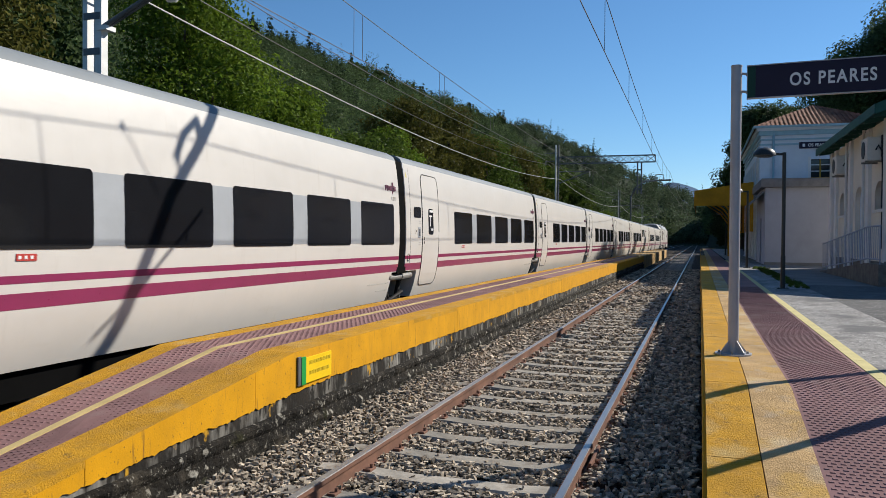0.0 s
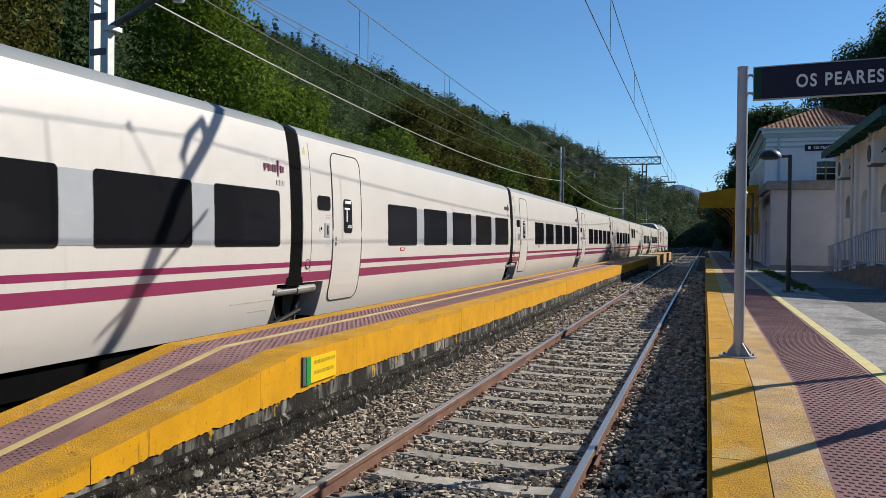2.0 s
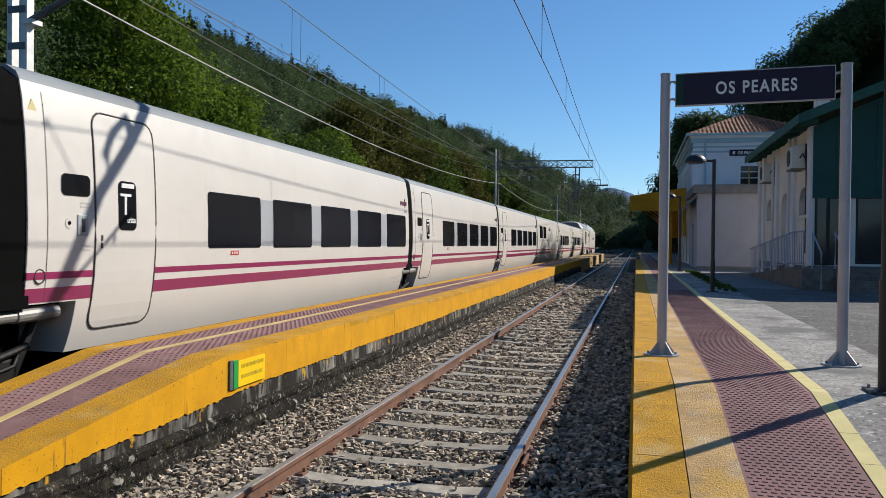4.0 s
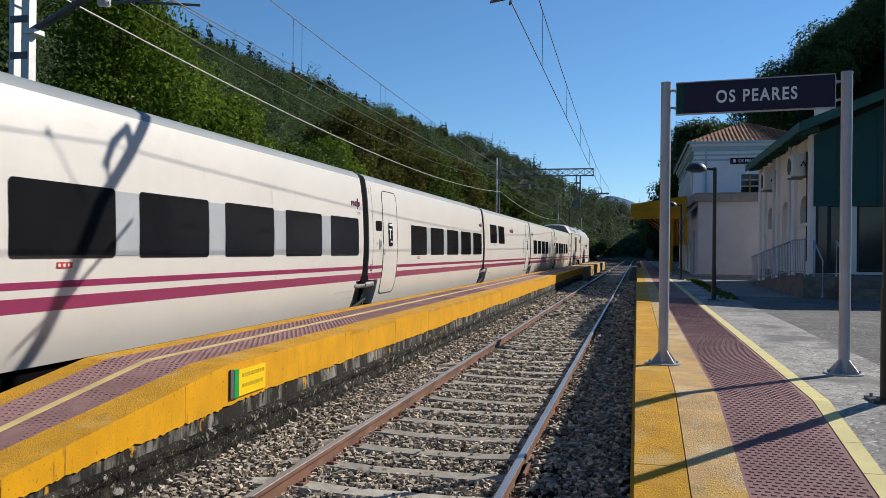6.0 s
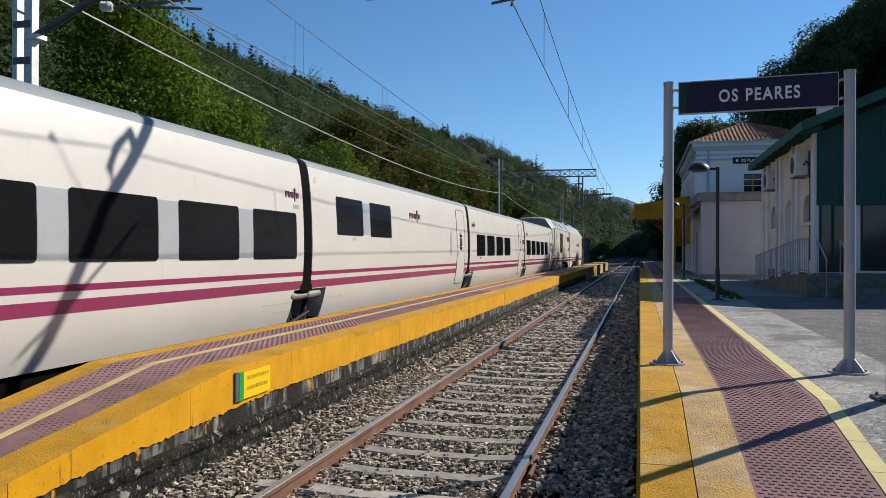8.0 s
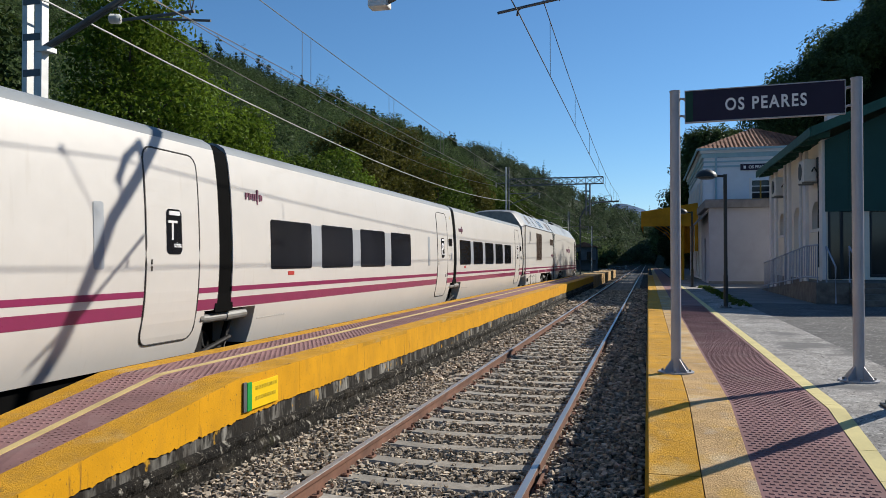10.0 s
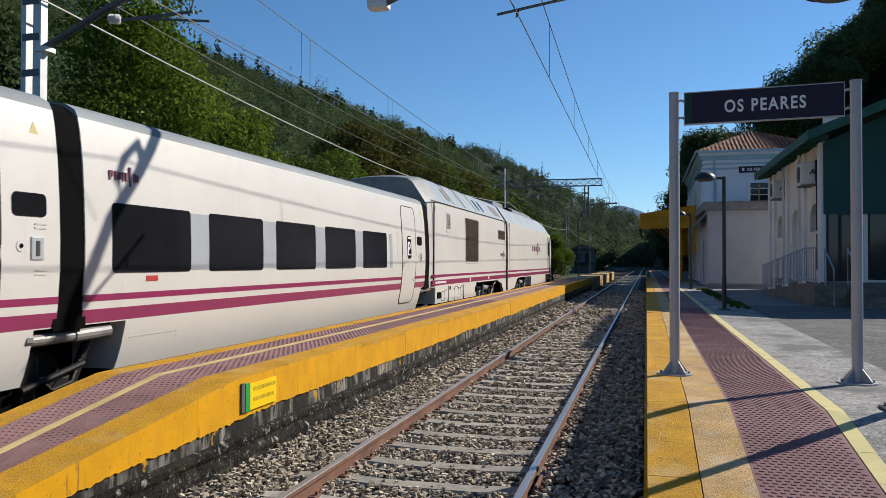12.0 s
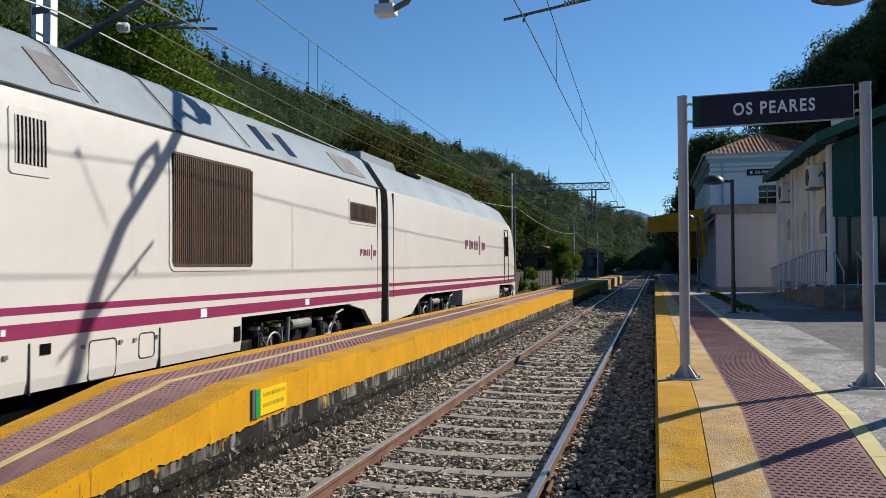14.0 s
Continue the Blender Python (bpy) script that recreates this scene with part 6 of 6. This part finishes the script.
# ---- vegetation and hills ----
def leaf_cloud(rng, centres, radii, count, size, squash=0.8, shell=0.55, scatter=0.75):
    """Small four-cornered leaves scattered through round clumps: their vertices and faces."""
    centres, radii = np.asarray(centres, float), np.asarray(radii, float)
    weight = radii ** 2
    pick = rng.choice(len(centres), count, p=weight / weight.sum())
    way = rng.normal(size=(count, 3))
    way /= np.linalg.norm(way, axis=1, keepdims=True)
    dist = radii[pick] * (shell + (1 - shell) * rng.random(count)) * rng.uniform(0.8, 1.12, count)
    p = centres[pick] + way * dist[:, None] * np.array([1, 1, squash])
    # leaves lie roughly across the outward direction, with much scatter
    n = way + rng.normal(scale=scatter, size=(count, 3)) + np.array([0, 0, 0.35])
    n /= np.linalg.norm(n, axis=1, keepdims=True)
    ref = rng.normal(size=(count, 3))
    u = np.cross(n, ref)
    u /= np.linalg.norm(u, axis=1, keepdims=True)
    v = np.cross(n, u)
    s = size * rng.uniform(0.6, 1.3, count)[:, None]
    a, b = u * s, v * s * rng.uniform(0.45, 0.75, count)[:, None]
    bend = n * s * 0.18
    verts = np.stack([p - a - bend, p - b + bend, p + a - bend, p + b + bend], 1).reshape(-1, 3)
    faces = np.arange(count * 4).reshape(-1, 4)
    return verts, faces


def limb(bm, a, b, r0, r1, rng, seg=7):
    a, b = Vector(a), Vector(b)
    pts, n = [], 5
    for k in range(n + 1):
        p = a.lerp(b, k / n)
        if 0 < k < n:
            p += Vector(rng.normal(scale=0.05 * (b - a).length, size=3))
        pts.append((p, r0 + (r1 - r0) * k / n))
    rings = []
    for p, r in pts:
        q = (b - a).to_track_quat("Z", "Y")
        rings.append([bm.verts.new(p + q @ Vector((r * math.cos(6.2832 * k / seg), r * math.sin(6.2832 * k / seg), 0))) for k in range(seg)])
    for c, d in zip(rings, rings[1:]):
        for k in range(seg):
            bm.faces.new((c[k], c[(k + 1) % seg], d[(k + 1) % seg], d[k]))
    bm.faces.new(rings[-1])


def tree(x, y, z, height, spread, leaf, count, size, seed, label, low=0.15, clumps=22):
    """A broadleaf tree: tapered trunk, limbs and a crown of many leaves in uneven clumps."""
    rng = np.random.default_rng(seed)
    e = thing("tree", pose(x, y, z), label, "tree", "trees beside the line")
    bm = bmesh.new()
    limb(bm, (0, 0, -0.3), (rng.normal() * 0.2, rng.normal() * 0.2, height * 0.55), 0.05 * spread + 0.08, 0.06, rng, 9)
    centres, radii = [], []
    for k in range(clumps):
        t = (k + 0.5) / clumps
        h = height * (low + (1 - low) * (0.08 + 0.86 * t))
        girth = spread * (math.sin(math.pi * min(1.0, 0.22 + 0.78 * (t ** 0.8))) ** 0.6)
        ang = k * 2.4 + rng.normal() * 0.4
        d = girth * rng.uniform(0.35, 0.85)
        c = (d * math.cos(ang), d * math.sin(ang), h)
        r = spread * rng.uniform(0.24, 0.42)
        centres.append(c)
        radii.append(r)
        if k % 2 == 0:
            limb(bm, (0, 0, min(h * 0.7, height * 0.5)), c, 0.05 + 0.012 * spread, 0.02, rng, 5)
    part("trunk", bm, "bark", e, "grey-brown trunk and limbs")
    verts, faces = leaf_cloud(rng, centres, radii, count, size)
    me = bpy.data.meshes.new("crown")
    fast_mesh(me, verts, faces)
    me.materials.append(M[leaf])
    o = new("crown", me)
    o.parent = e
    return e


def hill_height(x, y):
    """The wooded valley side beyond the train: foot beside the line, ridge parallel to it."""
    foot = 17.0 + 3 * math.sin(y * 0.05)
    d = -x - foot
    if d <= 0:
        return -0.4
    ridge = 134.0
    top = 61 + 0.046 * y
    bump = 4 * noise.noise(Vector((x * 0.02, y * 0.015, 0))) + 1.5 * noise.noise(Vector((x * 0.07, y * 0.06, 4)))
    h = top * min(d, ridge) / ridge if d < ridge else top - (d - ridge) * 0.25
    return -0.4 + h + bump * min(1, d / 20)


def right_height(x, y):
    """The steep wooded bank behind the station."""
    k = min(1.0, max(0.0, (y - 54) / 9))
    foot = 17.0 - 8.0 * k
    if y > 165 and x < 40:
        return -0.41 + min(1.0, (y - 165) / 25) * min(max(0.0, 3.0 * (x - 2.5)), 27.0)
    if x <= foot:
        return -0.41
    h = k * min(1.5 + 0.95 * x, 34.0) * (1 - 0.4 * min(1.0, max(0.0, (y - 100) / 40))) + (1 - k) * min(0.4 * (x - foot), 9.0)
    return -0.41 + h * min(1.0, (x - foot) / 1.5) + 0.8 * noise.noise(Vector((x * 0.06, y * 0.06, 9)))


def terrain(name, height, xs, ys, mat, label):
    bm = bmesh.new()
    grid = [[bm.verts.new((x, y, height(x, y))) for x in xs] for y in ys]
    for a, b in zip(grid, grid[1:]):
        for k in range(len(xs) - 1):
            bm.faces.new((a[k], a[k + 1], b[k + 1], b[k]))
    bmesh.ops.recalc_face_normals(bm, faces=bm.faces)
    return structure(part(name, bm, mat, None, "", True), label, "hill")


def woods(name, spots, height, leaf, rng, label, pine=0.0, pine_leaf="leaf_pine"):
    """A far wood: many crowns in one mesh, each of loose leaf clusters. spots: x, y, size, leaves, leaf size."""
    out, pines = [], []
    for x, y, s, count, leaf_size in spots:
        z = height(x, y)
        if rng.random() < pine:
            h = s * rng.uniform(2.0, 3.3)
            n = 7
            centres = [(x + rng.normal() * 0.15, y + rng.normal() * 0.15, z + h * (0.25 + 0.75 * k / n)) for k in range(n)]
            radii = [s * (0.55 - 0.46 * k / n) for k in range(n)]
            pines.append(leaf_cloud(rng, centres, radii, count, leaf_size * 0.8, 0.7, 0.2)[0])
        else:
            h = s * rng.uniform(1.0, 1.7)
            n = 4
            centres = [(x + rng.normal() * s * 0.36, y + rng.normal() * s * 0.36, z + h * rng.uniform(0.3, 0.95)) for k in range(n)]
            radii = [s * rng.uniform(0.4, 0.72) for k in range(n)]
            out.append(leaf_cloud(rng, centres, radii, count, leaf_size, 0.95, 0.72, 0.4)[0])
    for verts, mat, nm in ((out, leaf, name), (pines, pine_leaf, name + "_pines")):
        if verts:
            v = np.concatenate(verts)
            me = bpy.data.meshes.new(nm)
            fast_mesh(me, v, np.arange(len(v)).reshape(-1, 4))
            me.materials.append(M[mat])
            tagged(new(nm, me), label, "wood", "", "stuff")


def landscape():
    rng = np.random.default_rng(12)
    ys = [-60, -20, 0, 20, 40, 60, 80, 100, 125, 150, 180, 210, 250, 300, 350, 420, 500, 600, 720, 860, 1000, 1200]
    terrain("hillside_west", hill_height, [-420, -300, -220, -180, -160, -150, -140, -125, -110, -95, -80, -65, -52, -40, -32, -26, -21, -18, -15, -12.5], ys, "hill", "steep wooded valley side beyond the railway")
    terrain("hillside_east", right_height, [2.5, 4, 5.5, 7, 8.2, 9.3, 10.5, 12, 14, 16, 19, 22, 26, 31, 38, 48, 70, 110, 200], [-60, -20, 0, 15, 30, 40, 50, 60, 70, 80, 100, 130, 160, 165, 172, 180, 190, 205, 230, 260, 300, 420], "hill", "steep wooded bank behind the station")
    # trees over the west hillside, finer near the line
    spots = []
    for y0, y1, step, count, leaf_size in ((10, 150, 5.0, 440, 0.19), (150, 330, 6.0, 330, 0.27), (330, 620, 8.0, 210, 0.42)):
        y = y0
        while y < y1:
            x = -20.0
            while x > -168:
                px, py = x + rng.normal() * step * 0.35, y + rng.normal() * step * 0.35
                if -px > 0.30 * py - 30 or py > 150:
                    if -px < 0.98 * py + 22:
                        spots.append((px, py, step * rng.uniform(0.42, 0.85), count, leaf_size))
                x -= step
            y += step
    woods("hillside_wood", spots, hill_height, "leaf_forest", rng, "dense mixed wood covering the sunlit hillside", 0.06)
    # pines along the ridge
    ridge = []
    y = 150.0
    while y < 1150:
        for _ in range(3):
            ridge.append((-(17 + 134) + rng.normal() * 9, y + rng.normal() * 6, rng.uniform(1.6, 3.6) * (1 + y / 900), 120, 0.5 + y / 900))
        y += 5 + y * 0.012
    woods("ridge_wood", ridge, hill_height, "leaf_dark", rng, "ragged pines and bare stems along the ridge", 0.6)
    # east bank
    spots = []
    for _ in range(150):
        y = rng.uniform(62, 82)
        spots.append((rng.uniform(9.8, 0.29 * y + 2), y, rng.uniform(1.9, 2.7), 1200, 0.13))
    for _ in range(110):
        y = rng.uniform(176, 215)
        spots.append((rng.uniform(4.0, 0.11 * y), y, rng.uniform(2.8, 4.4), 650, 0.30))
    for _ in range(84):
        y = rng.uniform(134, 165)
        u = 0.064 + 0.266 * rng.random() ** 1.4
        spots.append((u * y, y, rng.uniform(3.2, 4.4), 1300, 0.26))
    woods("bank_wood", spots, right_height, "leaf_forest", rng, "dense dark wood on the bank behind the station")
    # wooded spur that closes the valley, then far hills with haze in their colour
    def spur_height(x, y):
        k = min(1.0, max(0.0, (y - 330) / 270))
        crest = 23.0 - 0.50 * x if x < 30 else 13.0
        back = max(0.0, (y - 600) / 200)
        return -0.5 + min(crest, 84) * k * k * (3 - 2 * k) * (1 - 0.8 * min(1.0, back)) + 5 * k * noise.noise(Vector((x * 0.03, y * 0.02, 2)))
    terrain("hill_spur", spur_height, [-220 + 14 * k for k in range(24)], [320 + 25 * k for k in range(20)], "hill", "wooded spur closing the valley")
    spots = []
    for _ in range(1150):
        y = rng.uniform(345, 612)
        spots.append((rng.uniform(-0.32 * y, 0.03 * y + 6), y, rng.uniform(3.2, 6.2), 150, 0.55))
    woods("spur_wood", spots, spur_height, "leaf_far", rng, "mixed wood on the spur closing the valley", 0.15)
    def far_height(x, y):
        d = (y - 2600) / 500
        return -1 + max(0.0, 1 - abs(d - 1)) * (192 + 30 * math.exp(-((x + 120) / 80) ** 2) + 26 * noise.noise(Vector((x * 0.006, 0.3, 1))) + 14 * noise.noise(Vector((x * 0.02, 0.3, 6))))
    terrain("far_hills", far_height, [-1500 + 20 * k for k in range(150)], [2600, 2850, 3100, 3350, 3600], "far_hill", "distant hills with blue haze put into their colour")
    # lineside wood in the valley floor ahead
    spots = [(rng.uniform(-60, -12.5), rng.uniform(200, 420), rng.uniform(2.6, 4.4), 200, 0.6) for _ in range(120)]
    spots += [(rng.uniform(-9, 8), rng.uniform(380, 520), rng.uniform(3, 5.0), 240, 0.8) for _ in range(40)]
    woods("valley_wood", spots, lambda x, y: -0.4, "leaf_forest", rng, "valley-floor trees closing the line ahead", 0.12)


def lineside():
    """Trees and bushes between the train's track and the hillside."""
    rows = [
        (-17.5, 13.5, 10.5, 3.6, "leaf_olive", 9000, 0.15, 31, "olive-brown leafy tree on the bank"),
        (-21.0, 18.0, 14.0, 4.4, "leaf_dark", 8000, 0.18, 32, "tall dark green tree on the bank"),
        (-17.0, 23.2, 11.8, 4.3, "leaf_bright", 15000, 0.14, 33, "bright green leafy tree beside the line"),
        (-15.6, 28.0, 8.2, 3.0, "leaf_bright", 8000, 0.15, 34, "bright green young tree beside the line"),
        (-15.2, 32.5, 7.0, 2.9, "leaf_mid", 7000, 0.16, 35, "mid-green bushy tree beside the line"),
        (-15.8, 37.5, 7.2, 3.2, "leaf_mid", 6500, 0.17, 36, "mid-green bushy tree beside the line"),
        (-17.5, 42.5, 8.4, 3.6, "leaf_bright", 7000, 0.18, 37, "broad bright green tree beside the line"),
        (-19.0, 49.0, 11.6, 4.4, "leaf_olive", 8500, 0.20, 38, "olive-brown spreading tree beside the line"),
        (-18.0, 56.0, 11.8, 4.6, "leaf_olive", 8000, 0.21, 39, "olive-brown spreading tree beside the line"),
        (-17.5, 64.0, 10.6, 4.6, "leaf_mid", 7000, 0.23, 40, "mid-green spreading tree beside the line"),
        (-17.0, 73.0, 10.0, 4.6, "leaf_olive", 6000, 0.25, 41, "olive-brown tree beside the line"),
        (-17.5, 83.0, 9.4, 4.8, "leaf_mid", 5000, 0.28, 42, "mid-green tree beside the line"),
        (-18.0, 95.0, 9.6, 5.0, "leaf_dark", 5000, 0.30, 43, "dark green tree beside the line"),
        (-18.5, 110.0, 9.4, 5.0, "leaf_mid", 4000, 0.34, 44, "mid-green tree beside the line"),
        (-20.0, 128.0, 9.5, 5.5, "leaf_dark", 4000, 0.38, 45, "dark green tree beside the line"),
        (-10.9, 95.0, 5.6, 2.5, "leaf_bright", 4500, 0.16, 46, "small bright green tree behind the fence"),
        (4.6, 72.0, 9.4, 3.0, "leaf_dark", 6000, 0.24, 51, "dark tree beyond the station house"),
        (5.2, 82.0, 11.0, 3.4, "leaf_pine", 6000, 0.24, 52, "dark conifer beyond the station house"),
        (4.6, 94.0, 10.5, 3.4, "leaf_pine", 6000, 0.26, 53, "dark conifer beyond the station house"),
        (4.8, 108.0, 9.8, 3.4, "leaf_pine", 8000, 0.26, 54, "tall dark conifer beside the line"),
        (5.0, 128.0, 9.8, 3.8, "leaf_pine", 8000, 0.28, 55, "tall dark conifer beside the line"),
    ]
    for x, y, h, sp, leaf, n, size, seed, label in rows:
        z = max(hill_height(x, y), -0.4) if x < 0 else (PLAT if y < 109 else -0.4)
        tree(x, y, z - 0.1, h, sp, leaf, int(n * 2.0), size * 0.62, seed, label, 0.12, 30)
    rng = np.random.default_rng(77)
    for k in range(16):
        y = 12 + 4.2 * k
        e = thing("bush", pose(-13.2 + rng.normal() * 0.5, y, -0.42), "low green bramble bush beside the line", "bush", "lineside bushes")
        c = [(rng.normal() * 0.9, rng.normal() * 1.2, rng.uniform(0.3, 1.9)) for _ in range(8)]
        verts, faces = leaf_cloud(rng, c, [rng.uniform(0.5, 0.9) for _ in c], 2200, 0.13, 0.8, 0.4)
        me = bpy.data.meshes.new("foliage")
        fast_mesh(me, verts, faces)
        me.materials.append(M[("leaf_mid", "leaf_dark", "leaf_bright")[k % 3]])
        new("foliage", me).parent = e
    # weeds along the platform's inner edge
    verts = []
    for k in range(110):
        y = 19.8 + k * 0.13
        c = [(2.2 + rng.normal() * 0.10, y, PLAT + 0.03)]
        verts.append(leaf_cloud(rng, c, [0.12 * rng.uniform(0.4, 1.1)], 60, 0.022, 0.8, 0.2)[0])
    v = np.concatenate(verts)
    me = bpy.data.meshes.new("platform_weeds")
    fast_mesh(me, v, np.arange(len(v)).reshape(-1, 4))
    me.materials.append(M["leaf_mid"])
    tagged(new("platform_weeds", me), "low green weeds along the inner platform edge", "weeds", "", "stuff")


def far_house(x, y, w, d, h, wall, label):
    e = thing("house", pose(x, y, -0.42), label, "house", "houses beyond the line")
    part("wall", boxm(-w / 2, w / 2, -d / 2, d / 2, 0, h), wall, e)
    part("roof", prism([(-w / 2 - 0.5, h - 0.1), (w / 2 + 0.5, h - 0.1), (0, h + w * 0.22)], -d / 2 - 0.5, d / 2 + 0.5), "roof_tile", e, "brown tiled roof")
    for u in (-w * 0.25, w * 0.2):
        part("window", boxm(u - 0.5, u + 0.5, -d / 2 - 0.03, -d / 2 + 0.02, h * 0.45, h * 0.8), "window_glass", e)
    part("balcony", boxm(-w / 2, w / 2, -d / 2 - 1.0, -d / 2, h * 0.4, h * 0.45), "fence", e)


def fence():
    e = thing("lineside_fence", pose(-11.6, 0, -0.42), "dark weathered lineside fence with close slats", "fence")
    y = 62.0
    k = 0
    while y < 112:
        if k % 8 == 0:
            part("post", boxm(-0.06, 0.06, y - 0.06, y + 0.06, 0, 1.9), "fence", e)
        part("slat", boxm(-0.015, 0.015, y, y + 0.2, 0.1, 1.75), "fence", e)
        y += 0.3
        k += 1
    for z in (0.4, 1.5):
        part("rail", boxm(-0.04, -0.016, 62, 112, z, z + 0.1), "fence", e)


landscape()
lineside()
far_house(-16.5, 112.0, 7.0, 8.0, 4.2, "step_stone", "low brown stone house with a brown tiled roof")
far_house(-13.6, 178.0, 5.0, 6.0, 5.2, "path", "small grey two-storey house with a brown tiled roof")
fence()


def motions():
    times = [i * 0.5 for i in range(29)]
    for car, offset in TRAIN:
        walk(car, [(t, pose(TRACK_B, rolled(t) + offset, 0)) for t in times])


motions()
